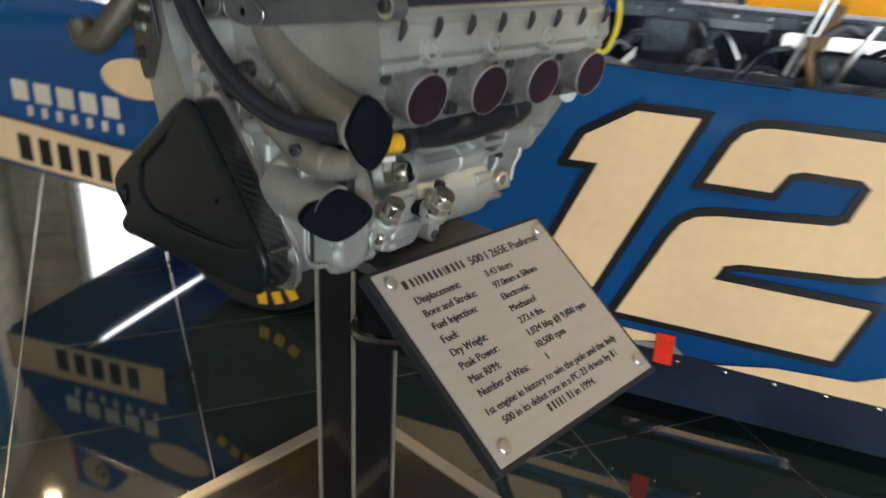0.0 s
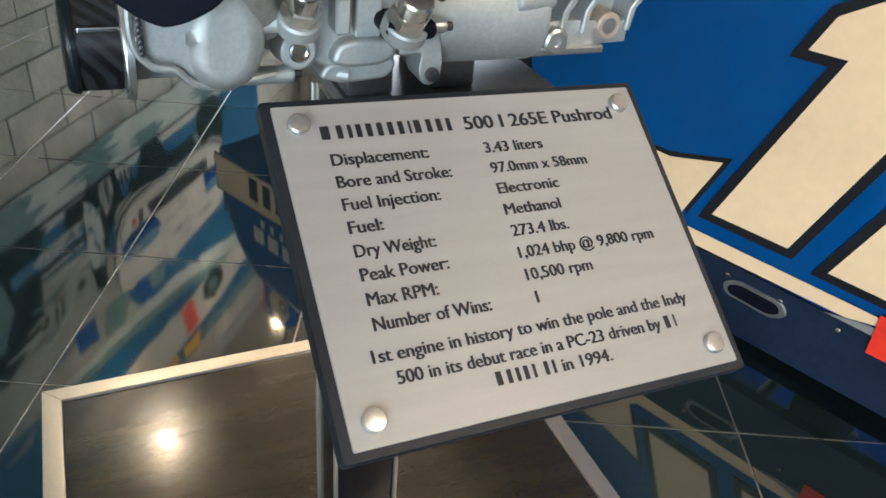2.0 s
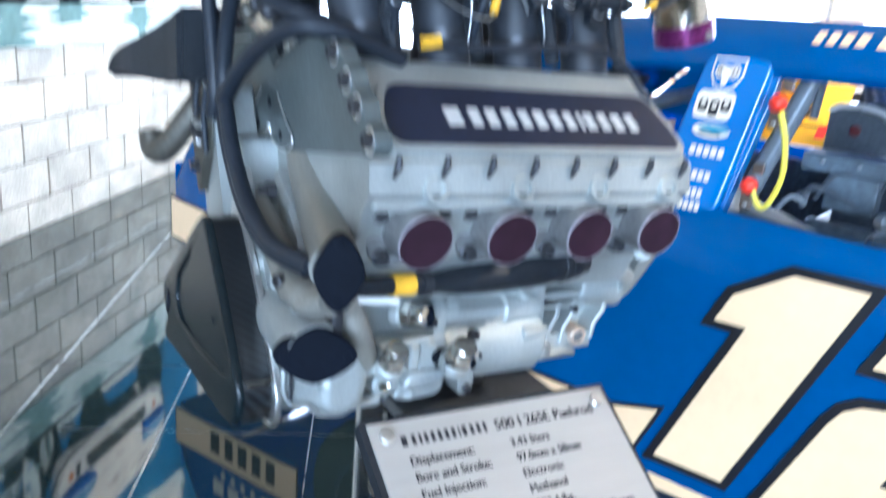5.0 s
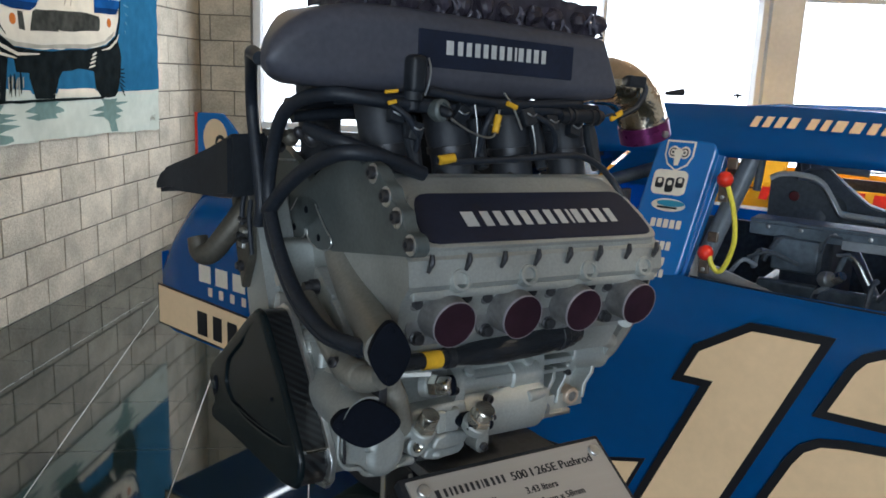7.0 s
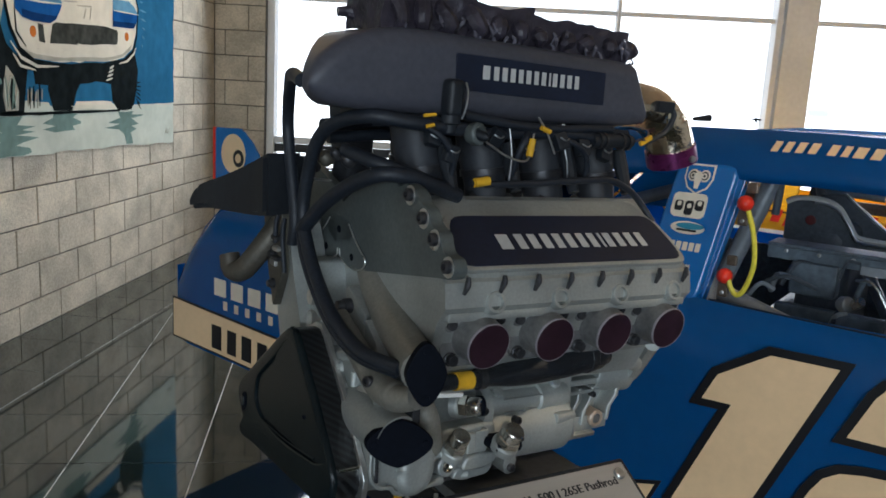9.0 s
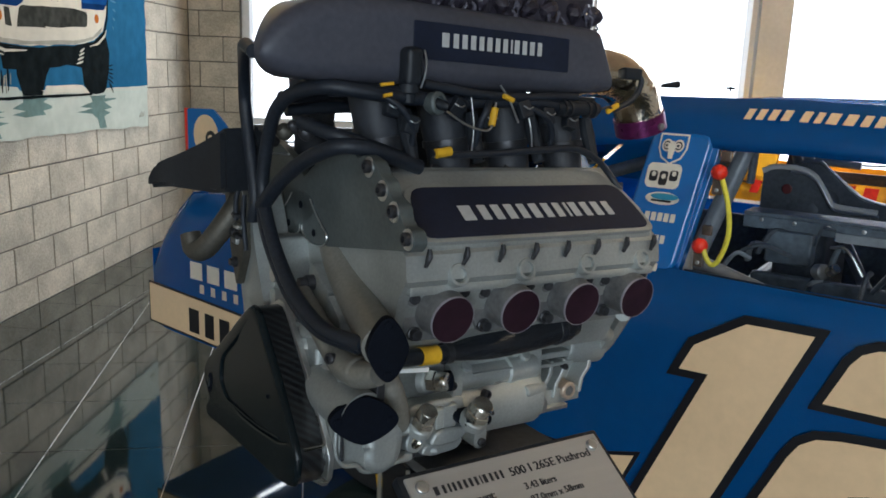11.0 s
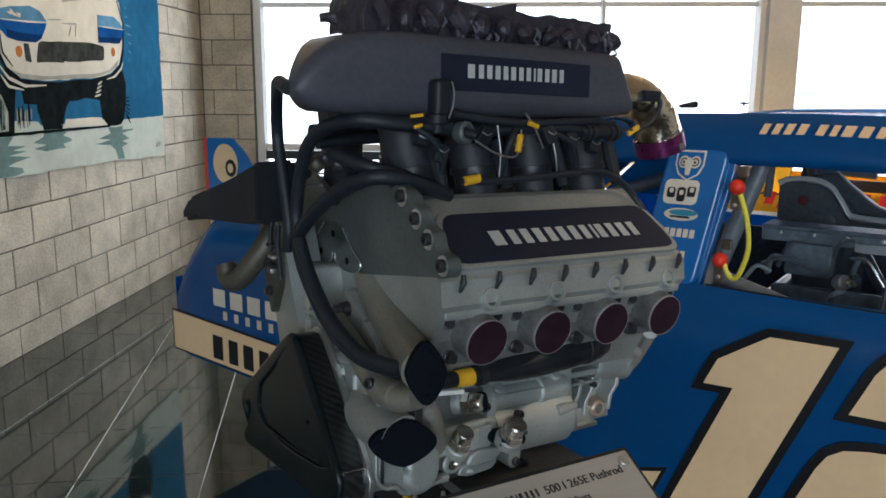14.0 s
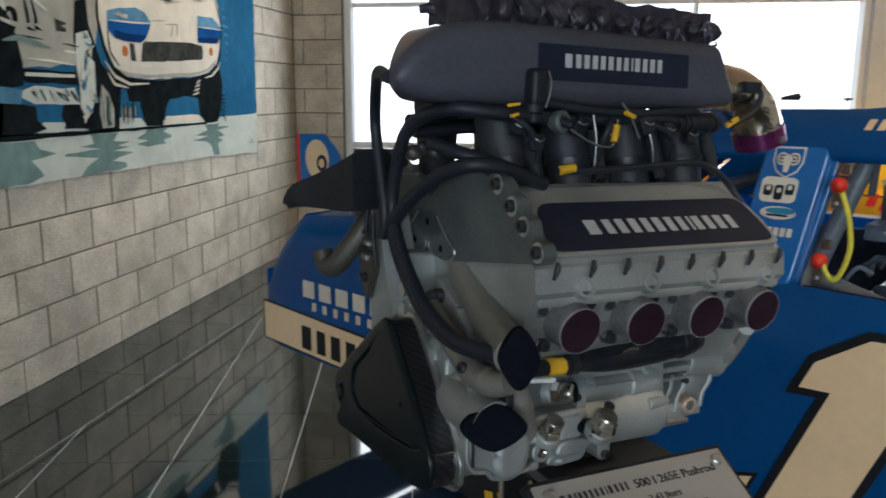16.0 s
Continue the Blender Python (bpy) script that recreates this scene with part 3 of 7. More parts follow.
patch("bumper_shade", "banner_grey", 3, [(4.15, 1.497), (4.27, 1.475), (4.45, 1.468), (5.0, 1.488), (5.25, 1.522), (5.38, 1.585), (5.35, 1.545), (5.25, 1.505), (5.0, 1.466), (4.44, 1.446), (4.25, 1.454)], 0.004, 16)
patch("underbody", "banner_black", 2, [(4.10, 1.50), (4.25, 1.44), (4.44, 1.435), (5.0, 1.455), (5.26, 1.49), (5.41, 1.56), (5.44, 1.50), (5.468, 1.424), (5.445, 1.30), (5.40, 1.20), (5.358, 1.171), (5.177, 1.170), (5.105, 1.225), (5.086, 1.33), (4.9, 1.345), (4.714, 1.327), (4.672, 1.285), (4.617, 1.175), (4.424, 1.177), (4.375, 1.29), (4.377, 1.315), (4.256, 1.320), (4.241, 1.389), (4.12, 1.397)], 0.006, 17)
patch("far_ground", "banner_white", 2, [(4.665, 1.228), (5.085, 1.224), (5.16, 1.178), (4.63, 1.176)], 0.004, 62)
patch("far_ground", "banner_pale", 2, [(4.15, 1.235), (4.37, 1.224), (4.42, 1.18), (4.15, 1.176)], 0.004, 63)
patch("wheel_arch", "banner_black", 3, [(3.82, 1.81), (3.915, 1.83), (3.924, 1.702), (3.963, 1.621), (4.012, 1.515), (4.143, 1.43), (4.185, 1.39), (4.155, 1.25), (4.14, 1.168), (3.88, 1.170), (3.83, 1.2), (3.80, 1.4), (3.79, 1.64)], 0.008, 18)
patch("wheel_disc", "banner_pale", 4, [(3.809, 1.653), (3.906, 1.675), (3.938, 1.619), (3.872, 1.561), (3.95, 1.522), (3.942, 1.351), (3.891, 1.267), (3.848, 1.234), (3.805, 1.297), (3.81, 1.407), (3.79, 1.516)], 0.012, 19)
patch("tyre_face", "banner_grey", 4, [(4.0, 1.409), (4.06, 1.36), (4.10, 1.28), (4.09, 1.186), (3.985, 1.183), (3.965, 1.265)], 0.010, 45)
patch("tyre_face", "banner_black", 5, [(4.03, 1.36), (4.06, 1.33), (4.065, 1.20), (4.03, 1.19), (4.02, 1.28)], 0.008, 64)
patch("sill_line", "banner_black", 3, [(3.39, 1.472), (3.79, 1.47), (3.80, 1.405), (3.40, 1.415)], 0.004, 20)
patch("sill_light", "banner_pale", 4, [(3.41, 1.459), (3.774, 1.456), (3.772, 1.440), (3.404, 1.442)], 0.002, 65)
patch("side_exhaust", "banner_pale", 3, [(3.388, 1.379), (3.468, 1.400), (3.766, 1.393), (3.801, 1.311), (3.457, 1.316), (3.347, 1.355)], 0.010, 46)
patch("brush_field", "banner_sky", 4, [(3.20, 1.395), (3.38, 1.379), (3.36, 1.317), (3.20, 1.325)], 0.014, 66)
patch("under_dark", "banner_black", 3, [(3.20, 1.33), (3.379, 1.317), (3.463, 1.303), (3.466, 1.239), (3.53, 1.202), (3.398, 1.178), (3.1, 1.170)], 0.010, 67)
patch("under_dark", "banner_black", 3, [(3.674, 1.313), (3.80, 1.31), (3.84, 1.19), (3.685, 1.196), (3.649, 1.259)], 0.010, 68)
patch("far_ground", "banner_pale", 2, [(3.506, 1.232), (3.675, 1.226), (3.657, 1.186), (3.446, 1.180)], 0.006, 69)
patch("rear_wheel", "banner_black", 3, [(2.75, 1.75), (3.0, 1.86), (3.292, 1.736), (3.354, 1.671), (3.398, 1.503), (3.391, 1.40), (3.25, 1.38), (3.22, 1.18), (2.8, 1.16), (2.7, 1.45)], 0.012, 21)
patch("wheel_disc", "banner_teal", 4, [(2.85, 1.62), (3.05, 1.68), (3.18, 1.5), (3.12, 1.25), (2.9, 1.25), (2.8, 1.42)], 0.03, 22)
patch("tail_mark", "banner_char", 3, [(3.654, 1.712), (3.735, 1.700), (3.735, 1.690), (3.70, 1.682), (3.735, 1.672), (3.735, 1.655), (3.66, 1.655)], 0.003, 70)
patch("ground_line", "banner_black", 3, [(2.4, 1.158), (4.1, 1.158), (5.20, 1.160), (5.20, 1.172), (4.1, 1.176), (3.4, 1.185), (2.4, 1.18)], 0.003, 23)


def streak(mat, layer, pts, width, steps=5):
    """One tapered stroke of the brush along a bent line."""
    line = []
    m = len(pts)
    for i in range(m - 1):
        for q in range(steps):
            line.append(Vector(pts[i]).lerp(Vector(pts[i + 1]), q / steps))
    line.append(Vector(pts[-1]))
    left, right = [], []
    for i, p in enumerate(line):
        d = (line[min(i + 1, len(line) - 1)] - line[max(i - 1, 0)]).normalized()
        w = width * (0.25 + math.sin(math.pi * (i + 0.5) / len(line))) * (0.85 + 0.3 * noise.noise((p.x * 30, p.y * 30, layer)))
        left.append((p.x - d.y * w / 2, p.y + d.x * w / 2))
        right.append((p.x + d.y * w / 2, p.y - d.x * w / 2))
    bm = prism(bmesh.new(), left + right[::-1], on_wall, 0.003 + layer * 0.0015, 0.0033 + (layer + 1) * 0.0015)
    bmesh.ops.triangulate(bm, faces=bm.faces)
    part("brush_stroke", bm, mat, banner, smooth=0)


# wheels mirrored in the wet ground
patch("wet_mirror", "banner_teal", 1, [(3.88, 1.158), (4.13, 1.155), (4.078, 1.112), (4.243, 1.100), (4.12, 1.085), (4.243, 1.072), (4.072, 1.060), (4.275, 1.040), (4.13, 1.022), (4.064, 1.008), (4.185, 0.99), (4.20, 0.965), (4.12, 0.953), (3.778, 0.955), (3.832, 0.998), (3.936, 1.033), (3.654, 1.062), (3.66, 1.074), (3.966, 1.078), (3.78, 1.10), (3.90, 1.109)], 0.004, 31)
patch("wet_mirror", "banner_teal", 1, [(4.424, 1.158), (4.678, 1.158), (4.623, 1.137), (4.712, 1.112), (4.712, 1.099), (4.616, 1.089), (4.644, 1.064), (4.434, 1.059), (4.315, 1.080), (4.441, 1.094), (4.315, 1.112), (4.418, 1.141)], 0.004, 32)
patch("wet_mirror", "banner_teal", 1, [(5.176, 1.158), (5.389, 1.158), (5.369, 1.136), (5.538, 1.134), (5.53, 1.126), (5.365, 1.112), (5.469, 1.072), (5.359, 1.062), (5.439, 1.040), (5.353, 1.020), (5.384, 0.945), (5.29, 0.945), (5.264, 1.01), (5.19, 1.045), (4.999, 1.062), (5.202, 1.079), (5.039, 1.092), (5.208, 1.119)], 0.004, 33)
patch("wet_mirror", "banner_teal", 1, [(2.8, 1.16), (3.434, 1.15), (3.468, 1.109), (3.590, 1.082), (3.402, 1.062), (3.456, 1.018), (3.484, 0.984), (3.368, 0.958), (2.9, 0.97), (2.75, 1.05), (2.95, 1.08), (2.7, 1.11)], 0.006, 34)
# painted edges, bright strokes and brush marks
for pts, w in (([(5.405, 1.962), (5.478, 1.825), (5.450, 1.643), (5.400, 1.545), (5.262, 1.472), (5.0, 1.446)], 0.016), ([(4.02, 1.97), (4.0, 1.76), (4.05, 1.60), (4.12, 1.50), (4.25, 1.442), (4.5, 1.432)], 0.018), ([(4.09, 1.70), (4.10, 1.58), (4.18, 1.51)], 0.010)):
    streak("banner_black", 4, pts, w)
for pts, w in (([(4.04, 1.53), (4.127, 1.453), (4.27, 1.413), (4.476, 1.418)], 0.016), ([(4.06, 1.47), (4.12, 1.411), (4.257, 1.392)], 0.013), ([(5.19, 1.460), (5.30, 1.478), (5.40, 1.53), (5.43, 1.57)], 0.014), ([(4.283, 1.502), (4.679, 1.517), (5.269, 1.556)], 0.012), ([(4.10, 1.742), (4.346, 1.747), (4.538, 1.757)], 0.008), ([(5.122, 1.782), (5.476, 1.785)], 0.008), ([(4.683, 1.552), (4.76, 1.546)], 0.008), ([(4.60, 1.20), (5.1, 1.20)], 0.006)):
    streak("banner_white", 6, pts, w)
for k in range(4):
    streak("banner_white", 5, [(5.02 + 0.016 * k, 1.352 + 0.024 * k), (5.10 + 0.008 * k, 1.368 + 0.026 * k)], 0.012)
for pts in ([(4.70, 1.765), (4.86, 1.775), (4.84, 1.70)], [(4.80, 1.76), (4.77, 1.70)], [(4.55, 1.775), (4.70, 1.785)], [(4.62, 1.90), (4.75, 1.93), (4.72, 1.89), (4.95, 1.92)]):
    streak("banner_grey", 4, pts, 0.010)
rnd = random.Random(61)
for k in range(9):
    y = 4.14 + rnd.uniform(0, 0.16)
    streak("banner_white", 6, [(y, 1.80 - rnd.uniform(0, 0.03)), (y + rnd.uniform(0.02, 0.06), 1.77 + rnd.uniform(-0.02, 0.02))], rnd.uniform(0.006, 0.012))
for k in range(16):
    y, z = 3.81 + rnd.uniform(0, 0.10), 1.25 + 0.026 * k
    streak(("banner_white", "banner_pale", "banner_sky", "banner_teal")[k % 4], 6, [(y, z), (y + rnd.uniform(0.0, 0.05), z + rnd.uniform(-0.03, 0.03)), (y + rnd.uniform(-0.02, 0.06), z + rnd.uniform(-0.05, 0.05))], rnd.uniform(0.012, 0.026))
for k in range(14):
    y = 3.44 + rnd.uniform(0, 0.30)
    streak(("banner_white", "banner_teal", "banner_char", "banner_pale")[k % 4], 5, [(y, 1.38 + rnd.uniform(-0.02, 0.01)), (y + rnd.uniform(0.02, 0.06), 1.35 + rnd.uniform(-0.03, 0.01))], rnd.uniform(0.008, 0.018))
for k in range(9):
    y = 3.98 + rnd.uniform(0, 0.10)
    streak(("banner_pale", "banner_teal")[k % 2], 6, [(y, 1.19 + rnd.uniform(0, 0.04)), (y + rnd.uniform(-0.02, 0.03), 1.27 + rnd.uniform(0, 0.09))], rnd.uniform(0.005, 0.010))
for k in range(10):
    y = 4.16 + rnd.uniform(0, 0.16)
    streak("banner_grey" if k % 2 else "banner_black", 3, [(y, 1.32 - rnd.uniform(0, 0.04)), (y - rnd.uniform(0, 0.02), 1.20 + rnd.uniform(-0.01, 0.04))], rnd.uniform(0.006, 0.012))
for k in range(7):
    streak("banner_sky", 2, [(5.50 + rnd.uniform(0, 0.05), 1.60 + 0.055 * k), (5.54 + rnd.uniform(0, 0.08), 1.58 + 0.058 * k)], 0.012)
    streak("banner_black", 3, [(5.42 + rnd.uniform(0, 0.03), 1.22 + 0.02 * k), (5.475 + rnd.uniform(0, 0.03), 1.17 + 0.03 * k)], 0.008)
for pts, w in (([(3.44, 1.79), (3.46, 1.70), (3.455, 1.655), (3.50, 1.645)], 0.018), ([(3.49, 1.79), (3.515, 1.70), (3.51, 1.66), (3.55, 1.65)], 0.016)):
    streak("banner_black", 4, pts, w)
for pts, w in (([(3.36, 1.62), (3.55, 1.61)], 0.008), ([(3.43, 1.52), (3.6, 1.515), (3.78, 1.50)], 0.010), ([(3.70, 1.60), (3.83, 1.59)], 0.008), ([(3.70, 1.565), (3.82, 1.56)], 0.012)):
    streak("banner_white" if w > 0.009 else "banner_char", 4, pts, w)
for k in range(18):
    y, z = rnd.uniform(2.4, 3.3), rnd.uniform(1.48, 2.9)
    streak(("banner_pale", "banner_teal", "banner_grey", "banner_deep")[k % 4], 5, [(y, z), (y + rnd.uniform(0.08, 0.25), z + rnd.uniform(-0.05, 0.05)), (y + rnd.uniform(0.25, 0.4), z + rnd.uniform(-0.08, 0.08))], rnd.uniform(0.012, 0.035))
for k in range(10):
    y, z = rnd.uniform(4.3, 5.3), rnd.uniform(1.90, 2.02)
    streak(("banner_grey", "banner_pale")[k % 2], 4, [(y, z), (y + rnd.uniform(0.06, 0.2), z + rnd.uniform(-0.03, 0.03))], rnd.uniform(0.008, 0.016))
for k in range(4):
    streak("banner_grey", 1, [(5.90 + 0.022 * k, 0.985), (5.915 + 0.022 * k, 1.015 + 0.012 * (k % 2))], 0.005, 2)
# a second, smaller car over the first
patch("far_car_body", "banner_white", 3, [(3.2, 2.56), (5.2, 2.52), (5.7, 2.56), (5.75, 2.72), (5.2, 2.82), (4.4, 2.86), (3.4, 2.8)], 0.015, 24)
patch("far_car_wheel", "banner_black", 4, [(4.95, 2.55), (5.1, 2.5), (5.25, 2.55), (5.27, 2.68), (5.1, 2.75), (4.95, 2.68)], 0.012, 25)
patch("far_car_wheel", "banner_teal", 5, [(5.02, 2.58), (5.12, 2.56), (5.2, 2.62), (5.12, 2.69), (5.03, 2.65)], 0.012, 26)
patch("red_flash", "red", 4, [(4.62, 2.56), (4.78, 2.54), (4.86, 2.80), (4.7, 2.82)], 0.01, 27)
patch("yellow_letters", "yellow", 4, [(4.3, 2.86), (4.52, 2.87), (4.5, 3.0), (4.32, 2.99)], 0.03, 28)
patch("yellow_letters", "yellow", 4, [(4.6, 2.87), (4.85, 2.88), (4.82, 3.0), (4.62, 2.99)], 0.03, 29)
patch("dark_shape", "banner_black", 4, [(3.7, 2.75), (4.2, 2.78), (4.25, 2.95), (3.8, 2.97)], 0.03, 30)
lettering("painted_number", "82", 0.20, Matrix.Translation((0.011, 3.20 - 4.4, 1.60 - 0.94)) @ Euler((radians(90), 0, radians(90))).to_matrix().to_4x4(), "banner_black", banner, 0.001)

# ---- the engine stand and its sign ----
EX, EY, ETURN = 0.394, 1.282, 36.3
stand = thing("engine_stand", pose(EX, EY, 0, 0, 0, ETURN), "glossy black post on a low dark base with satin steel edging", "display stand")


def S(u, v, z):
    return Vector((u, -v, z))


BU0, BU1, BV0, BV1, BH, TW = -0.488, 0.432, -0.54, 0.40, 0.022, 0.034
part("base_panel", box(bmesh.new(), S((BU0 + BU1) / 2, (BV0 + BV1) / 2, 0.008), (BU1 - BU0 - 2 * TW, BV1 - BV0 - 2 * TW, 0.016), 0.001), "base_panel", stand, "dark brown glossy panel")
for a, b, c, d in ((BU0, BV0, BU1, BV0 + TW), (BU0, BV1 - TW, BU1, BV1)):
    bm = prism(bmesh.new(), [(a, c * 0 + b), (c, b), (c - TW, d) if b == BV0 else (c, d), (a + TW, d) if b == BV0 else (a, d)] if b == BV0 else [(a + TW, b), (c - TW, b), (c, d), (a, d)], S, 0.0, BH, 0.002)
    part("edge_trim", bm, "trim", stand, "satin steel edging")
for a, c, inner in ((BU0, BU0 + TW, True), (BU1 - TW, BU1, False)):
    pts = [(a, BV0), (c, BV0 + TW), (c, BV1 - TW), (a, BV1)] if inner else [(c, BV0), (c, BV1), (a, BV1 - TW), (a, BV0 + TW)]
    part("edge_trim", prism(bmesh.new(), pts, S, 0.0, BH, 0.002), "trim", stand, "satin steel edging")
part("post", box(bmesh.new(), S(-0.04, 0.0, 0.41), (0.085, 0.085, 0.79), 0.006), "stand", stand)
part("post_foot", box(bmesh.new(), S(-0.04, 0.0, 0.022), (0.16, 0.16, 0.012), 0.003), "stand", stand)
for du, dv in ((-0.0435, 0.0435), (0.0435, 0.0435), (-0.0435, -0.0435)):
    part("edge_strip", box(bmesh.new(), S(-0.04 + du, dv, 0.41), (0.006, 0.006, 0.78), 0.002), "trim", stand, "thin satin steel edge strip")
part("top_plate", box(bmesh.new(), S(0.036, -0.01, 0.811), (0.23, 0.24, 0.018), 0.002), "stand_plate", stand)
for du in (-0.05, 0.04):
    part("saddle", box(bmesh.new(), S(du, 0.0, 0.846), (0.05, 0.10, 0.055), 0.005), "stand_plate", stand)
for du in (-0.13, 0.09):
    part("sign_bracket", tube(bmesh.new(), [S(du * 0.4 - 0.02, 0.04, 0.72), S(du, 0.12, 0.74), S(du, 0.27, 0.795)], 0.009, 8), "stand", stand)

# the sign: top edge v 0.178 z 0.875, bottom edge v 0.414 z 0.713
PLEN, PWID = 0.284, 0.345
sign_m = pose(0.5621, 1.0379, 0.7917, 0, 0, 36.3) @ pose(0, 0, 0, 34.56) @ pose(0, 0, 0, 0, 3.58) @ Matrix.Diagonal((1.038, 1.009, 1, 1))
sign = thing("information_sign", sign_m, "brushed metal engine data sign on a black backing board", "sign")


def flat(a, b, h):
    return Vector((a, b, h))


part("backing_board", prism(bmesh.new(), rounded(PWID, PLEN, 0.004), flat, -0.016, -0.002, 0.0015), "black", sign, "black backing board")
part("face_sheet", prism(bmesh.new(), rounded(PWID - 0.016, PLEN - 0.014, 0.002), flat, -0.002, 0.0005, 0.0004), "plaque", sign, "brushed silver sheet")
for a in (-1, 1):
    for b in (-1, 1):
        part("standoff_bolt", lathe(bmesh.new(), [(0.0, 0.0085), (0.004, 0.0088), (0.0055, 0.0078), (0.006, 0.003)], (a * 0.1465, b * 0.117, 0.0006), (0, 0, 1), 24), "machined", sign, "polished round standoff bolt")


def sign_text(words, x, y, size, width):
    return lettering("lettering", words, size, Matrix.Translation((x, y, 0.0009)), "ink", sign, 0.0002, width=width, bold=0.055)


def sign_bars(widths, x, y, size):
    bars("print_bar", widths, size, lambda a, b, h: (x + a, y + b, h), 0.0012, "ink", sign, 0.12, 0.62)


sign_bars([0.95, 0.62, 0.45, 0.58, 0.62, 0.62, 0.62, 0.6, 0.30, 0.75, 0.62, 0.62, 0.55], -0.1315, 0.1028, 0.0120)
sign_text("500 I 265E Pushrod", -0.0103, 0.1026, 0.0180, 0.1464)
ROWS = (("Displacement:", 0.0800, "3.43 liters", 0.0552), ("Bore and Stroke:", 0.0946, "97.0mm x 58mm", 0.0925), ("Fuel Injection:", 0.0792, "Electronic", 0.0574), ("Fuel:", 0.0271, "Methanol", 0.0524),
        ("Dry Weight:", 0.0646, "273.4 lbs.", 0.0531), ("Peak Power:", 0.0697, "1,024 bhp @ 9,800 rpm", 0.1304), ("Max RPM:", 0.0557, "10,500 rpm", 0.0614), ("Number of Wins:", 0.0936, "1", 0.0))
for i, (a, wa, b, wb) in enumerate(ROWS):
    y = 0.0797 - 0.01926 * i
    sign_text(a, -0.1288 - 0.00015 * i, y, 0.0148, wa)
    sign_text(b, 0.0008 - 0.0001 * i, y - 0.0004, 0.0142, wb)
sign_text("1st engine in history to win the pole and the Indy", -0.1367, -0.0782, 0.0142, 0.2752)
sign_text("500 in its debut race in a PC-23 driven by", -0.1228, -0.0960, 0.0142, 0.2273)
sign_bars([0.75, 0.30], 0.1085, -0.0966, 0.0105)
sign_bars([0.75, 0.6, 0.5, 0.6, 0.4, 0, 0.55, 0.4], -0.0504, -0.1124, 0.0105)
sign_text("in 1994.", 0.0055, -0.1124, 0.0142, 0.0448)

# ---- the racing engine ----
ZB = 0.86
engine = thing("racing_engine", pose(EX, EY, ZB, 0, 1.9, ETURN), "silver cast racing engine with black plenum and capped exhaust ports", "engine")
MID = -0.03  # the crank's plane


def E(u, v, z):
    """A place on the engine: u back along the crank, v out to the sign's side, z over the floor."""
    return Vector((u - 0.0332 * (z - ZB), -v, z - ZB))


def side(v, s):
    """v on the sign's bank (s = 1) or mirrored to the other bank (s = -1)."""
    return v if s > 0 else 2 * MID - v


def eng_part(name, bm, mat, label="", parent=None, smooth=35):
    return part(name, bm, mat, parent or engine, label, smooth)


def profile_block(bm, pts, u0, u1, s=1, bevel=0.004):
    """A (v, z) outline carried along the crank from u0 to u1."""
    pts = [(side(v, s), z) for v, z in pts]
    prism(bm, pts, lambda v, z, h: E(h, v, z), u0, u1, bevel)
    return bm


# cylinder block, heads
bm = bmesh.new()
profile_block(bm, [(0.145, 1.0), (0.165, 1.04), (0.10, 1.12), (-0.03, 1.16), (-0.16, 1.12), (-0.225, 1.04), (-0.205, 1.0), (-0.10, 0.96), (0.05, 0.965)], -0.20, 0.205, 1, 0.006)
profile_block(bm, [(0.10, 0.90), (0.125, 0.945), (0.12, 1.02), (-0.18, 1.02), (-0.185, 0.945), (-0.16, 0.90), (-0.12, 0.872), (0.06, 0.872)], -0.20, 0.10, 1, 0.006)
eng_part("cylinder_block", bm, "cast")
COVER_V, COVER_Z = 0.242, 1.1855


def cover_point(s):
    """On a cam cover: u, e up along its slope, h out of it."""
    return lambda u, e, h: E(u, side(COVER_V - 0.809 * e + 0.588 * h, s), COVER_Z + 0.588 * e + 0.809 * h)


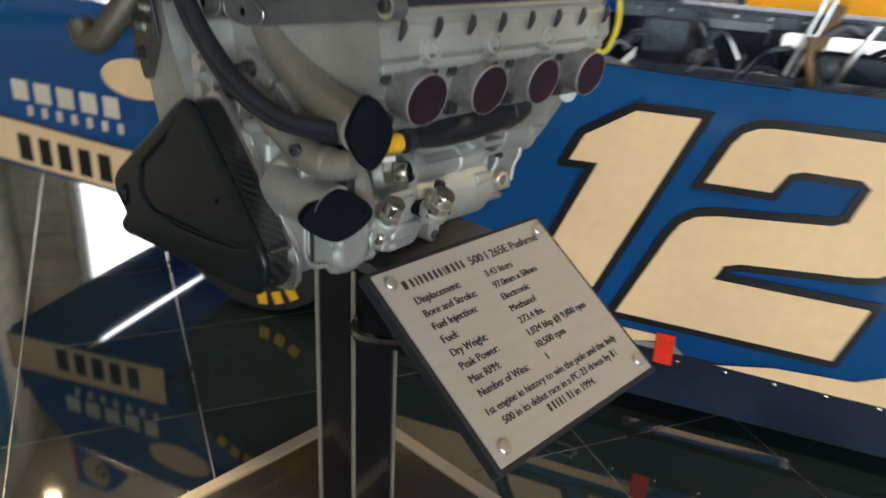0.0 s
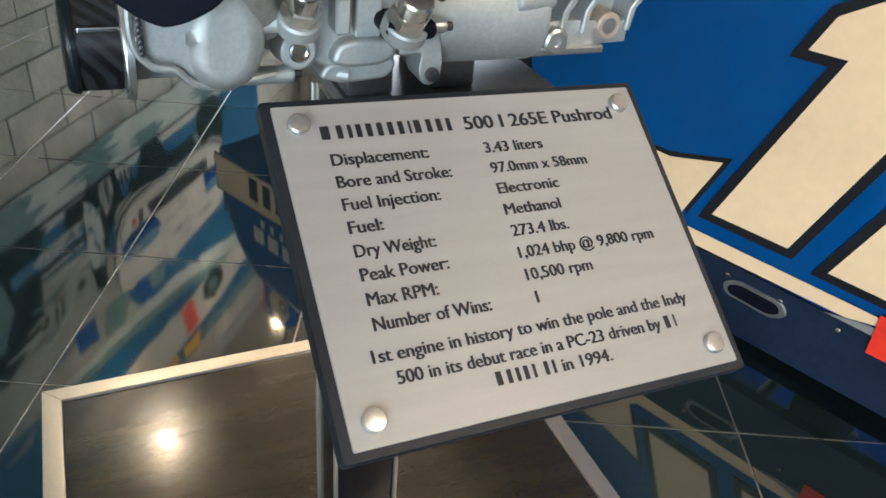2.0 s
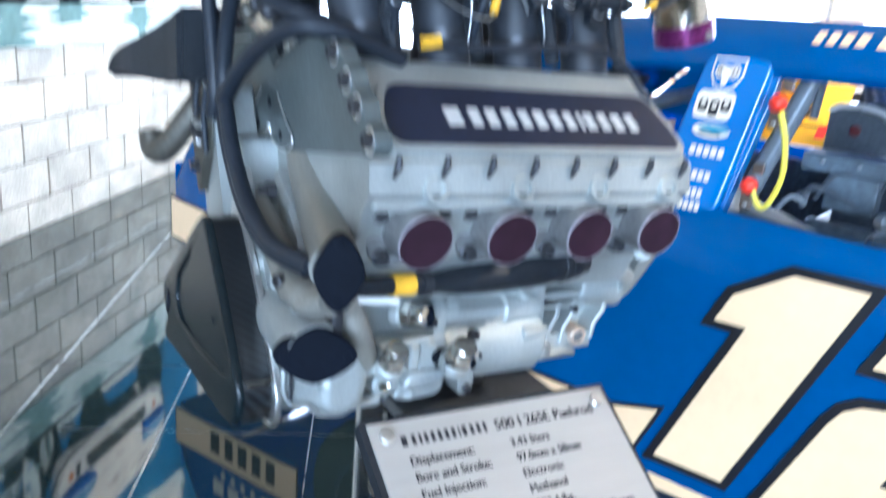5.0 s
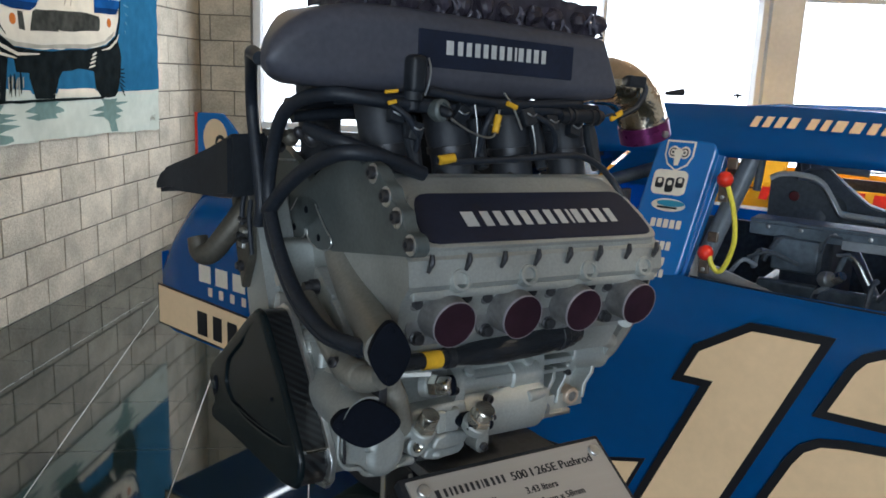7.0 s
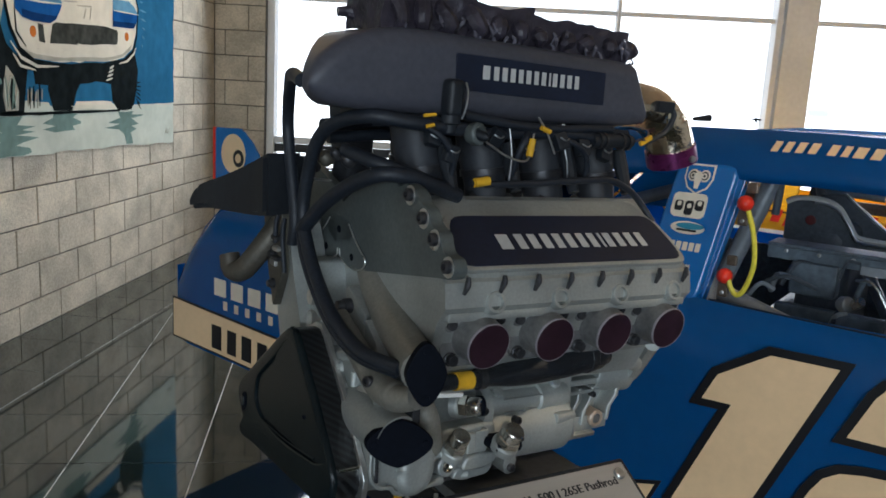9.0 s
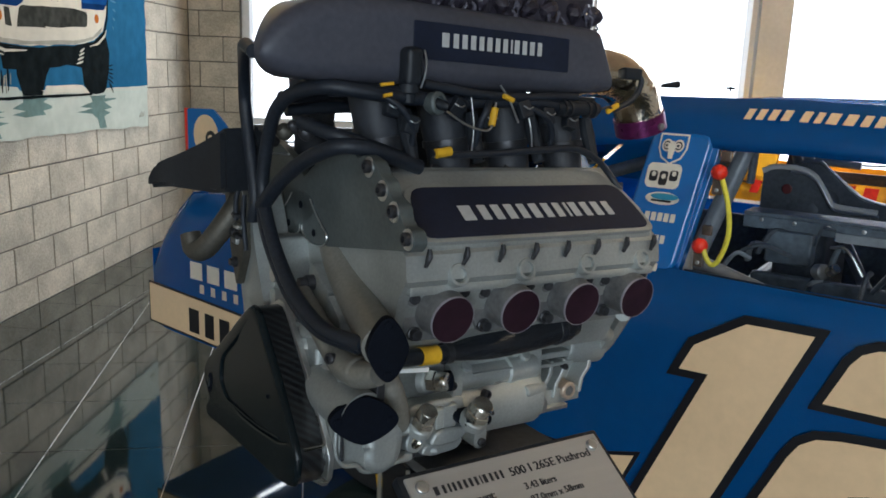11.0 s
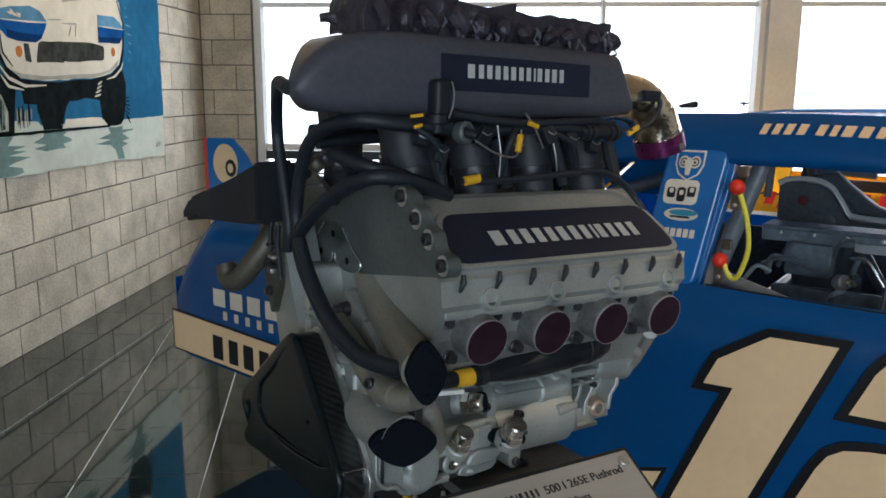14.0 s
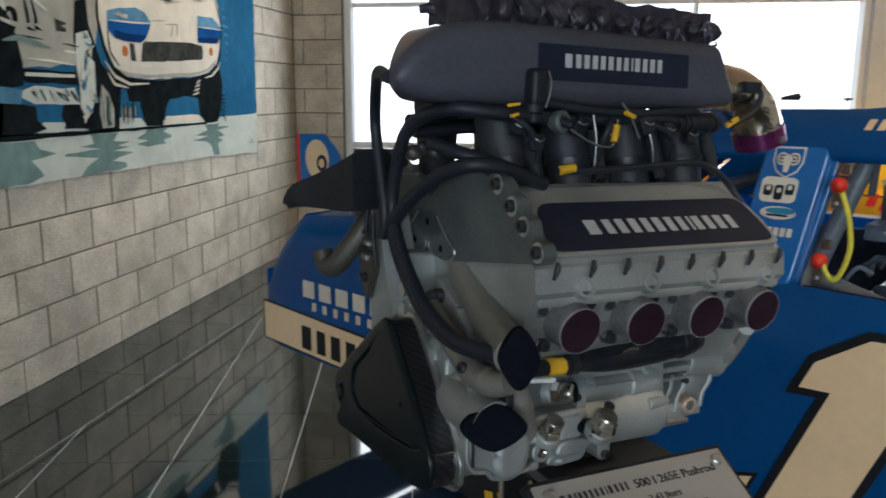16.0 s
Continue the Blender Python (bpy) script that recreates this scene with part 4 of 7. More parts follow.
for s in (1, -1):
    bm = bmesh.new()
    profile_block(bm, [(0.236, 1.175), (0.240, 1.145), (0.222, 1.122), (0.208, 1.07), (0.150, 1.03), (0.02, 1.10), (0.05, 1.22), (0.115, 1.262)], -0.212, 0.203, s, 0.005)
    # ledge over the exhaust flanges, and bosses for the plugs
    box(bm, E(-0.005, side(0.226, s), 1.132), (0.40, 0.02, 0.012), 0.004)
    head = eng_part("cylinder_head", bm, "cast")
    for k in range(4):
        u = -0.153 + 0.102 * k
        axis = Vector((0.0, -0.96 * s, 0.28))
        c = E(u + 0.012, side(0.2415, s), 1.150)
        eng_part("plug_boss", lathe(bmesh.new(), [(-0.014, 0.0155), (0.001, 0.0138), (0.0022, 0.0128), (0.0024, 0.0098), (0.001, 0.0092), (-0.006, 0.0088)], c, axis, 22), "cast", "cast round boss", head)
        # darker disc paints the shade inside the boss
        eng_part("plug_hole_shade", lathe(bmesh.new(), [(-0.008, 0.0095), (-0.003, 0.0092), (-0.003, 0.001)], c, axis, 18), "plate", "", head)
    cp = cover_point(s)
    bm = bmesh.new()
    prism(bm, round_corners([(-0.21, -0.004), (0.206, -0.004), (0.208, 0.05), (0.19, 0.150), (-0.195, 0.150), (-0.212, 0.06)], 0.02), cp, -0.062, -0.046, 0.003)
    prism(bm, round_corners([(-0.203, 0.004), (0.199, 0.004), (0.198, 0.06), (0.183, 0.142), (-0.186, 0.142), (-0.204, 0.06)], 0.022), cp, -0.05, -0.004, 0.012, 3)
    # raised frame of the badge
    prism(bm, round_corners([(-0.194, 0.007), (0.192, 0.007), (0.196, 0.03), (0.186, 0.104), (-0.174, 0.104), (-0.192, 0.05)], 0.02), cp, -0.006, 0.0, 0.003)
    cover = eng_part("cam_cover", bm, "cast")
    badge = eng_part("badge", prism(bmesh.new(), round_corners([(-0.185, 0.013), (0.184, 0.013), (0.187, 0.035), (0.178, 0.097), (-0.166, 0.097), (-0.184, 0.05)], 0.018), cp, -0.002, 0.0015, 0.0008), "badge", "dark blue badge plate", cover)
    if s > 0:
        bars("badge_bar", [1.15, 0.8, 0.8, 0.8, 0.75, 0.8, 0.75, 0.72, 0.3, 0.78, 0.75, 0.8, 0.75], 0.0255, lambda a, b, h: cp(-0.116 + a * 0.90, 0.037 + b, h), 0.0025, "silver_print", badge, 0.10, 0.70)
    for k in range(8):
        u = -0.185 + 0.0525 * k
        bm = lathe(bmesh.new(), [(-0.02, 0.0062), (-0.004, 0.0062), (-0.003, 0.005)], cp(u, -0.001, -0.030), (cp(0, 0, 1) - cp(0, 0, 0)), 12)
        eng_part("cover_bolt", bm, "bolt", "dark cap screw", cover)
        bm = prism(bmesh.new(), round_corners([(u - 0.009, -0.006), (u + 0.009, -0.006), (u + 0.007, 0.014), (u - 0.007, 0.014)], 0.005), cp, -0.060, -0.034, 0.003)
        eng_part("bolt_lug", bm, "cast", "", cover)
        eng_part("lug_screw", tube(bmesh.new(), [E(u + 0.001, side(0.2425, s), 1.1835), E(u, side(0.2435, s), 1.174), E(u - 0.003, side(0.241, s), 1.162)], [0.0026, 0.0042, 0.0022], 8, 3), "bolt", "dark cap screw", cover)
    for k in range(6):
        u = -0.15 + 0.06 * k
        bm = prism(bmesh.new(), round_corners([(u - 0.016, 0.135), (u + 0.016, 0.135), (u + 0.008, 0.166), (u - 0.008, 0.166)], 0.006), cp, -0.05, -0.03, 0.004)
        eng_part("bolt_lug", bm, "cast", "", cover)
        eng_part("cover_bolt", lathe(bmesh.new(), [(0, 0.006), (0.012, 0.006), (0.013, 0.004)], cp(u, 0.157, -0.032), (cp(0, 0, 1) - cp(0, 0, 0)), 10), "bolt", "", cover)
    for k, (u, e) in enumerate(((0.208, 0.03), (0.207, 0.07), (0.198, 0.12))):
        eng_part("cover_bolt", lathe(bmesh.new(), [(0, 0.007), (0.016, 0.007), (0.017, 0.005)], cp(u, e, -0.05), (cp(0, 0, 1) - cp(0, 0, 0)), 10), "bolt", "", cover)

    # exhaust ports
    for k in range(4):
        u = -0.153 + 0.102 * k
        axis = Vector((0, -0.985 * s, -0.17))
        flange = bmesh.new()
        fl = lambda a, b, h, u=u: E(u + a, side(0.205 + h, s), 1.103 + b)
        prism(flange, round_corners([(-0.050, 0.020), (-0.036, 0.031), (0.034, 0.034), (0.044, 0.02), (0.042, -0.03), (0.026, -0.040), (-0.036, -0.040), (-0.048, -0.022)], 0.012), fl, -0.012, 0.010, 0.004)
        port = eng_part("exhaust_port", flange, "flange", "dull grey exhaust stub with pale rim")
        c = E(u, side(0.249, s), 1.098)
        eng_part("stub", lathe(bmesh.new(), [(-0.052, 0.038), (-0.04, 0.034), (-0.022, 0.0305), (-0.0022, 0.0294), (-0.002, 0.0285)], c, axis, 32), "flange", "", port)
        eng_part("rim", lathe(bmesh.new(), [(-0.002, 0.0296), (0.0010, 0.0296), (0.0012, 0.0289), (-0.001, 0.0287)], c, axis, 32), "port_rim", "pale machined rim", port)
        eng_part("cap", lathe(bmesh.new(), [(-0.004, 0.0288), (0.0006, 0.0288), (0.0012, 0.0276), (0.0006, 0.01)], c, axis, 32), "port_cap", "dark maroon plastic cap", port)
        ring = eng_part("socket_ring", lathe(bmesh.new(), [(0, 0.0115), (0.008, 0.0105), (0.010, 0.0085), (0.010, 0.0060), (0.004, 0.0050)], fl(-0.037, 0.017, 0.006), (0, -s, 0.1), 16), "flange", "", port)
        for a, b in ((-0.037, 0.017), (0.034, 0.020), (-0.033, -0.028)):
            eng_part("flange_bolt", lathe(bmesh.new(), [(0, 0.009), (0.004, 0.009), (0.005, 0.0072), (0.012, 0.0068), (0.013, 0.004)], fl(a, b, 0.008), (0, -s, 0), 12), "bolt", "dark flange nut", port)

    # intake runners up to the plenum
    for k in range(4):
        u = -0.157 + 0.102 * k
        bm = tube(bmesh.new(), [E(u, side(0.085, s), 1.235), E(u, side(0.078, s), 1.275), E(u - 0.004, side(0.07, s), 1.32), E(u - 0.008, side(0.062, s), 1.375)], [0.030, 0.029, 0.033, 0.037], 18, 4)
        runner = eng_part("intake_runner", bm, "runner", "dull black intake runner")
        eng_part("clamp", tube(bmesh.new(), [E(u - 0.001, side(0.076, s), 1.288), E(u - 0.002, side(0.075, s), 1.297)], 0.0335, 18), "bolt", "", runner)
        inj = tube(bmesh.new(), [E(u + 0.012, side(0.135, s), 1.272), E(u + 0.012, side(0.118, s), 1.31), E(u + 0.01, side(0.112, s), 1.335)], [0.008, 0.011, 0.009], 10, 3)
        eng_part("injector", inj, "black", "", runner)

# flat front cam drive covers on both banks, with bolt lobes and a dog-bone boss
for s in (1, -1):
    pts = [(0.024, 1.146), (0.056, 1.1515), (0.240, 1.183), (0.262, 1.185), (0.272, 1.196), (0.266, 1.210), (0.247, 1.212), (0.240, 1.220), (0.236, 1.234), (0.222, 1.238), (0.212, 1.244), (0.206, 1.257), (0.190, 1.262), (0.176, 1.276), (0.150, 1.282), (0.136, 1.274), (0.120, 1.284), (0.080, 1.276), (0.004, 1.251), (-0.060, 1.212), (-0.066, 1.170), (-0.020, 1.148)]
    plate = eng_part("cam_drive_cover", profile_block(bmesh.new(), round_corners(pts, 0.006), -0.205, -0.222 if s > 0 else -0.218, s, 0.0015), "plate", "flat grey cam drive cover")
    for v, z in ((0.197, 1.245), (0.224, 1.2245), (0.256, 1.199), (0.163, 1.268)):
        eng_part("bolt_seat", lathe(bmesh.new(), [(0.0, 0.0125), (0.0012, 0.0122), (0.0014, 0.0095)], E(-0.2215, side(v, s), z), (-1, 0, 0), 18), "machined", "bright bolt seat", plate)
        eng_part("cover_bolt", lathe(bmesh.new(), [(0, 0.0078), (0.007, 0.0078), (0.0082, 0.0064), (0.0084, 0.004), (0.004, 0.0036)], E(-0.2215, side(v + 0.002, s), z + 0.001), (-1, 0, 0), 16), "bolt", "dark cap screw", plate)
    bone = [(-0.031 + 0.042 * math.cos(radians(t)), 1.194 + 0.019 * math.sin(radians(t))) for t in (10, 40, 70, 100, 130, 160, 190, 220)] + [(-0.026, 1.166)] + [(0.014 + 0.041 * math.cos(radians(t)), 1.1625 + 0.0165 * math.sin(radians(t))) for t in (200, 230, 260, 290, 320, 350, 20, 50)] + [(0.024, 1.186)]
    boss_o = eng_part("scalloped_boss", profile_block(bmesh.new(), bone, -0.221, -0.2245, s, 0.001), "plate", "", plate)
    edge = bone[8:] + bone[:2]
    eng_part("scalloped_edge", tube(bmesh.new(), [E(-0.2245, side(v, s), z) for v, z in edge], 0.0011, 6, 3), "machined", "bright machined edge", boss_o)
    # raised black discs stand in for the shaded holes
    for v, z in ((-0.031, 1.194), (0.013, 1.1618)):
        eng_part("boss_hole_shade", lathe(bmesh.new(), [(0, 0.0052), (0.0006, 0.005), (0.0008, 0.003)], E(-0.2245, side(v, s), z), (-1, 0, 0), 14), "cap", "", boss_o)

# front casting between the banks, with webs, bosses and a deep pocket behind the hose
bm = bmesh.new()
profile_block(bm, round_corners([(0.06, 1.16), (0.12, 1.07), (0.15, 0.98), (0.12, 0.90), (-0.05, 0.88), (-0.16, 0.93), (-0.20, 1.0), (-0.20, 1.13), (-0.14, 1.22), (-0.05, 1.2)], 0.02), -0.195, -0.214, 1, 0.006)
front = eng_part("front_casting", bm, "cast")
for pts, h0, h1 in (([(0.02, 1.125), (0.075, 1.095), (0.07, 1.080), (0.01, 1.105)], -0.212, -0.232), ([(-0.06, 1.15), (-0.03, 1.15), (-0.01, 1.02), (-0.045, 1.02)], -0.212, -0.258), ([(-0.03, 1.055), (0.11, 1.045), (0.112, 1.028), (-0.03, 1.035)], -0.212, -0.262), ([(0.10, 1.10), (0.135, 1.075), (0.16, 1.0), (0.12, 0.99), (0.10, 1.04)], -0.212, -0.245), ([(0.0, 1.03), (0.10, 1.02), (0.12, 0.93), (0.0, 0.92)], -0.212, -0.262), ([(-0.19, 1.12), (-0.15, 1.16), (-0.13, 1.10), (-0.17, 1.04)], -0.212, -0.248)):
    eng_part("casting_web", prism(bmesh.new(), round_corners(pts, 0.006), lambda v, z, h: E(h, v, z), h0, h1, 0.003), "cast", "", front)
for v, z, r, h in ((-0.02, 1.10, 0.012, -0.255), (-0.07, 1.13, 0.01, -0.216), (0.03, 1.05, 0.011, -0.262), (-0.09, 1.05, 0.009, -0.216), (0.06, 1.02, 0.016, -0.262), (0.055, 1.105, 0.008, -0.248), (0.085, 1.075, 0.013, -0.216), (0.12, 1.055, 0.010, -0.254), (-0.12, 1.17, 0.009, -0.216)):
    eng_part("casting_bolt", lathe(bmesh.new(), [(-0.004, r * 1.3), (0.006, r * 1.25), (0.007, r), (0.016, r * 0.9)], E(h, v, z), (-1, 0, 0), 14), "machined" if r > 0.011 else "bolt", "", front)
# pale upright bracket with small fittings by the hoses
bm = bmesh.new()
prism(bm, round_corners([(-0.135, 1.20), (-0.09, 1.21), (-0.062, 1.12), (-0.035, 1.06), (-0.03, 1.0), (-0.10, 0.975), (-0.125, 1.06)], 0.012), lambda v, z, h: E(h, v, z), -0.278, -0.225, 0.005)
eng_part("front_bracket", bm, "cast")
for k in range(3):
    eng_part("sensor", box(bmesh.new(), E(-0.288, -0.115 + 0.004 * k, 1.168 - 0.018 * k), (0.014, 0.022, 0.009), 0.002), "black" if k % 2 else "machined")

# triangular black drive cover on the nose: front plate, carbon side band, silver back plate
nose = lambda v, z, h: E(h, v, z)
lean = lambda v, z, h: E(-0.3195 + 0.03 * v + 0.03 * (z - 0.95) + h, v, z)
outline = [(0.050, 1.064), (0.038, 1.072), (0.022, 1.072), (0.0, 1.058), (-0.143, 0.946), (-0.154, 0.932), (-0.155, 0.916), (-0.126, 0.886), (-0.145, 0.872), (-0.141, 0.857), (-0.095, 0.862), (0.120, 0.870), (0.158, 0.878), (0.171, 0.894), (0.174, 0.918), (0.165, 0.936), (0.108, 1.003)]
drive = eng_part("drive_cover", prism(bmesh.new(), outline, lean, 0.005, 0.0, 0.0015, 2), "gloss_black", "triangular glossy black drive cover")


def ray_out(pts, c, t):
    """Where a ray from c at the angle t leaves the outline."""
    d = Vector((math.cos(t), math.sin(t)))
    best = 0.0
    for i in range(len(pts)):
        a, b = Vector(pts[i - 1]) - c, Vector(pts[i]) - c
        e = b - a
        det = d.x * -e.y + e.x * d.y
        if abs(det) > 1e-9:
            r = (a.x * -e.y + e.x * a.y) / det
            k = (d.x * a.y - d.y * a.x) / det
            if r > best and -0.001 <= k <= 1.001:
                best = r
    return best


# raised rim, open on a deep crescent by the slotted arm; a smooth inner panel fills the rest
middle = Vector((0.030, 0.960))
rim_in = round_corners([(-0.022, 1.014), (-0.080, 0.968), (-0.087, 0.932), (-0.062, 0.914), (0.0, 0.910), (0.06, 0.914), (0.120, 0.921), (0.146, 0.931), (0.146, 0.940), (0.098, 1.000), (0.042, 1.050), (0.02, 1.052)], 0.010)
rows = [[], [], [], [], [], []]
for k in range(120):
    t = 2 * math.pi * k / 120
    d = Vector((math.cos(t), math.sin(t)))
    ro = ray_out(outline, middle, t)
    ri = min(ray_out(rim_in, middle, t), ro - 0.014)
    for row, r, h in zip(rows, (ro - 0.0005, ro - 0.001, ro - 0.005, ri + 0.004, ri + 0.001, ri), (0.002, -0.0015, -0.0040, -0.0040, -0.0030, 0.001)):
        row.append(lean(*(middle + d * r), h))
eng_part("cover_rim", loft(bmesh.new(), rows, caps=False), "gloss_black", "", drive, 50)
panel = round_corners([(-0.012, 1.024), (-0.022, 1.0), (-0.036, 0.972), (-0.042, 0.945), (-0.032, 0.926), (-0.010, 0.9185), (0.06, 0.921), (0.11, 0.927), (0.156, 0.933), (0.158, 0.943), (0.103, 1.003), (0.046, 1.055), (0.022, 1.058)], 0.008)
eng_part("cover_panel", prism(bmesh.new(), panel, lean, 0.001, -0.0036, 0.0012, 2), "gloss_black", "smooth glossy black inner panel", drive)
eng_part("cover_rib", tube(bmesh.new(), [lean(-0.050, 0.9125, -0.0025), lean(0.04, 0.9165, -0.0025), lean(0.122, 0.9275, -0.003)], 0.0016, 8, 4), "gloss_black", "", drive)
eng_part("panel_pin", lathe(bmesh.new(), [(0, 0.003), (0.0012, 0.003), (0.002, 0.0015)], lean(0.088, 0.970, -0.0036), (-1, 0, 0), 10), "cap", "", drive)
slot_at = [(-0.124 + 0.010 * math.cos(a) + 0.004 * math.sin(a), 0.916 + 0.017 * math.sin(a)) for a in (radians(30 * k) for k in range(12))]
# black patch, slightly proud, painted in place of a shaded slot
slot_o = eng_part("slot", prism(bmesh.new(), slot_at, lean, -0.0036, -0.0047), "cap", "", drive)
eng_part("slot_pin", box(bmesh.new(), lean(-0.127, 0.916, -0.0050), (0.004, 0.010, 0.014), 0.002), "gloss_black", "", slot_o)
pin_plate = eng_part("pin_bracket", box(bmesh.new(), lean(-0.150, 0.925, 0.016), (0.020, 0.012, 0.026), 0.003), "black", "small black bracket", drive)
for k in (0, 1):
    eng_part("pin", lathe(bmesh.new(), [(0, 0.004), (0.010, 0.004), (0.012, 0.002)], lean(-0.158, 0.932 - 0.022 * k, 0.014), (0, 1, 0.1), 10), "machined", "", pin_plate)
def swell(k, c=(0.02, 0.960)):
    return [(c[0] + (v - c[0]) * k, c[1] + (z - c[1]) * k) for v, z in outline]


eng_part("belt_guard", prism(bmesh.new(), swell(0.985), lean, 0.036, 0.0045, 0.0008), "carbon", "carbon fibre belt guard", drive)
ring = [p for i, p in enumerate(swell(1.05)) if i not in (7, 8)]
eng_part("back_plate", prism(bmesh.new(), ring, lean, 0.0425, 0.0355, 0.002, 2), "machined", "thin silver back plate", drive)
eng_part("timing_case", prism(bmesh.new(), [p for i, p in enumerate(swell(0.93)) if i not in (7, 8)], lean, 0.085, 0.042, 0.002), "cast", "", drive)
eng_part("guard_band", box(bmesh.new(), lean(0.1685, 0.930, 0.021), (0.028, 0.006, 0.004), 0.0008), "steel", "bright strip", drive)

# pump housing on the sign's side


def Q(u, v, z):
    """As E, for places taken level with the floor: the engine lies 1.9 degrees down to the back."""
    return E(u, v, z + 0.033 * u)


def uz(v0=0.0):
    return lambda a, b, h: Q(a, h, b)


def boss(name, mat, a, b, r, seg=16, parent=None, label=""):
    """A round bar from a to b with softened ends."""
    d = Q(*b) - Q(*a)
    l = d.length
    return eng_part(name, lathe(bmesh.new(), [(0, r * 0.8), (min(0.003, l * 0.1), r), (l - min(0.003, l * 0.1), r), (l, r * 0.8)], Q(*a), d, seg), mat, label, parent)


def screw(a, axis, r, parent=None):
    ax = Vector((axis[0], -axis[1], axis[2])).normalized()
    return eng_part("socket_screw", lathe(bmesh.new(), [(-0.004, r), (0.005, r), (0.006, r * 0.85), (0.0062, r * 0.55), (0.002, r * 0.5)], Q(*a), ax, 14), "bolt", "black socket screw", parent)


bm = bmesh.new()
prism(bm, round_corners([(-0.270, 0.975), (-0.272, 0.932), (-0.262, 0.918), (-0.246, 0.915), (-0.236, 0.903), (-0.215, 0.898), (-0.190, 0.900), (-0.182, 0.93), (-0.186, 0.962), (-0.205, 0.972), (-0.25, 0.974)], 0.012), uz(), 0.09, 0.188, 0.008, 3)
tube(bm, [Q(-0.255, 0.10, 0.99), Q(-0.253, 0.16, 0.988), Q(-0.249, 0.209, 0.985)], [0.029, 0.030, 0.031], 28, 4)
prism(bm, round_corners([(-0.226, 0.978), (-0.190, 0.978), (-0.178, 0.945), (-0.180, 0.915), (-0.192, 0.897), (-0.210, 0.890), (-0.228, 0.896), (-0.240, 0.915), (-0.236, 0.95)], 0.014, 4), uz(), 0.10, 0.195, 0.016, 4)
pump = eng_part("pump_housing", bm, "cast")
# dark plate stands in for the shade in the gap behind the pump
eng_part("gap_shade_plate", box(bmesh.new(), E(-0.226, 0.115, 0.985), (0.012, 0.19, 0.062), 0.003), "bolt", "dark plate in place of the shaded gap behind the pump", pump)
panel_o = eng_part("front_panel", box(bmesh.new(), E(-0.248, 0.075, 1.008), (0.030, 0.062, 0.062), 0.006, None, 3), "cast", "pale cast front panel")
eng_part("panel_boss", lathe(bmesh.new(), [(-0.03, 0.019), (0.0, 0.018), (0.006, 0.015), (0.008, 0.008)], E(-0.252, 0.122, 1.000), (-1, -0.3, 0.1), 22), "machined", "round bright boss", panel_o)
boss("panel_tube", "cast", (-0.262, 0.010, 1.032), (-0.262, 0.105, 1.064), 0.0085, 16, panel_o)
screw((-0.264, 0.006, 1.028), (-0.6, -0.8, -0.2), 0.0078, panel_o)
eng_part("panel_edge", tube(bmesh.new(), [E(-0.262, 0.035, 1.043), E(-0.263, 0.075, 1.046), E(-0.262, 0.110, 1.050)], 0.0022, 8), "machined", "", panel_o)
# gasket rim that follows the housing's lower edge
rim = [Q(-0.272, 0.190, 0.975), Q(-0.274, 0.192, 0.955), Q(-0.273, 0.192, 0.932), Q(-0.262, 0.192, 0.9165), Q(-0.246, 0.193, 0.913), Q(-0.236, 0.190, 0.902), Q(-0.218, 0.188, 0.8965), Q(-0.19, 0.186, 0.899), Q(-0.172, 0.182, 0.900)]
eng_part("housing_rim", tube(bmesh.new(), [p + Vector((0, 0.0045, 0)) for p in rim], 0.0030, 8, 4), "cast", "", pump)
for k in range(9):
    eng_part("chain_link", lathe(bmesh.new(), [(0, 0.0022), (0.003, 0.0022), (0.0035, 0.001)], Q(-0.268, 0.1915, 0.962 - 0.0042 * k), (0, -1, 0), 8), "bolt", "", pump)
boss("bolt_tube", "cast", (-0.205, 0.176, 0.941), (-0.143, 0.182, 0.941), 0.0075, parent=pump)
boss("bolt_tube", "cast", (-0.20, 0.162, 0.894), (-0.154, 0.164, 0.894), 0.0072, parent=pump)
boss("bolt_tube", "cast", (-0.262, 0.165, 1.022), (-0.215, 0.175, 1.022), 0.006, parent=pump)
screw((-0.143, 0.182, 0.941), (1, 0, 0), 0.004, pump)
screw((-0.154, 0.164, 0.894), (1, 0, 0), 0.004, pump)
eng_part("eye_boss", lathe(bmesh.new(), [(-0.03, 0.0155), (0.0, 0.0145), (0.002, 0.0125), (0.002, 0.0085), (-0.004, 0.0075), (-0.006, 0.003)], Q(-0.151, 0.170, 0.914), (0.05, -1, 0.1), 22), "cast", "", pump)
eng_part("thread_insert", lathe(bmesh.new(), [(0.0, 0.0082), (0.0025, 0.0082), (0.003, 0.0065), (-0.002, 0.006)], Q(-0.151, 0.171, 0.914), (0.05, -1, 0.1), 18), "steel", "", pump)


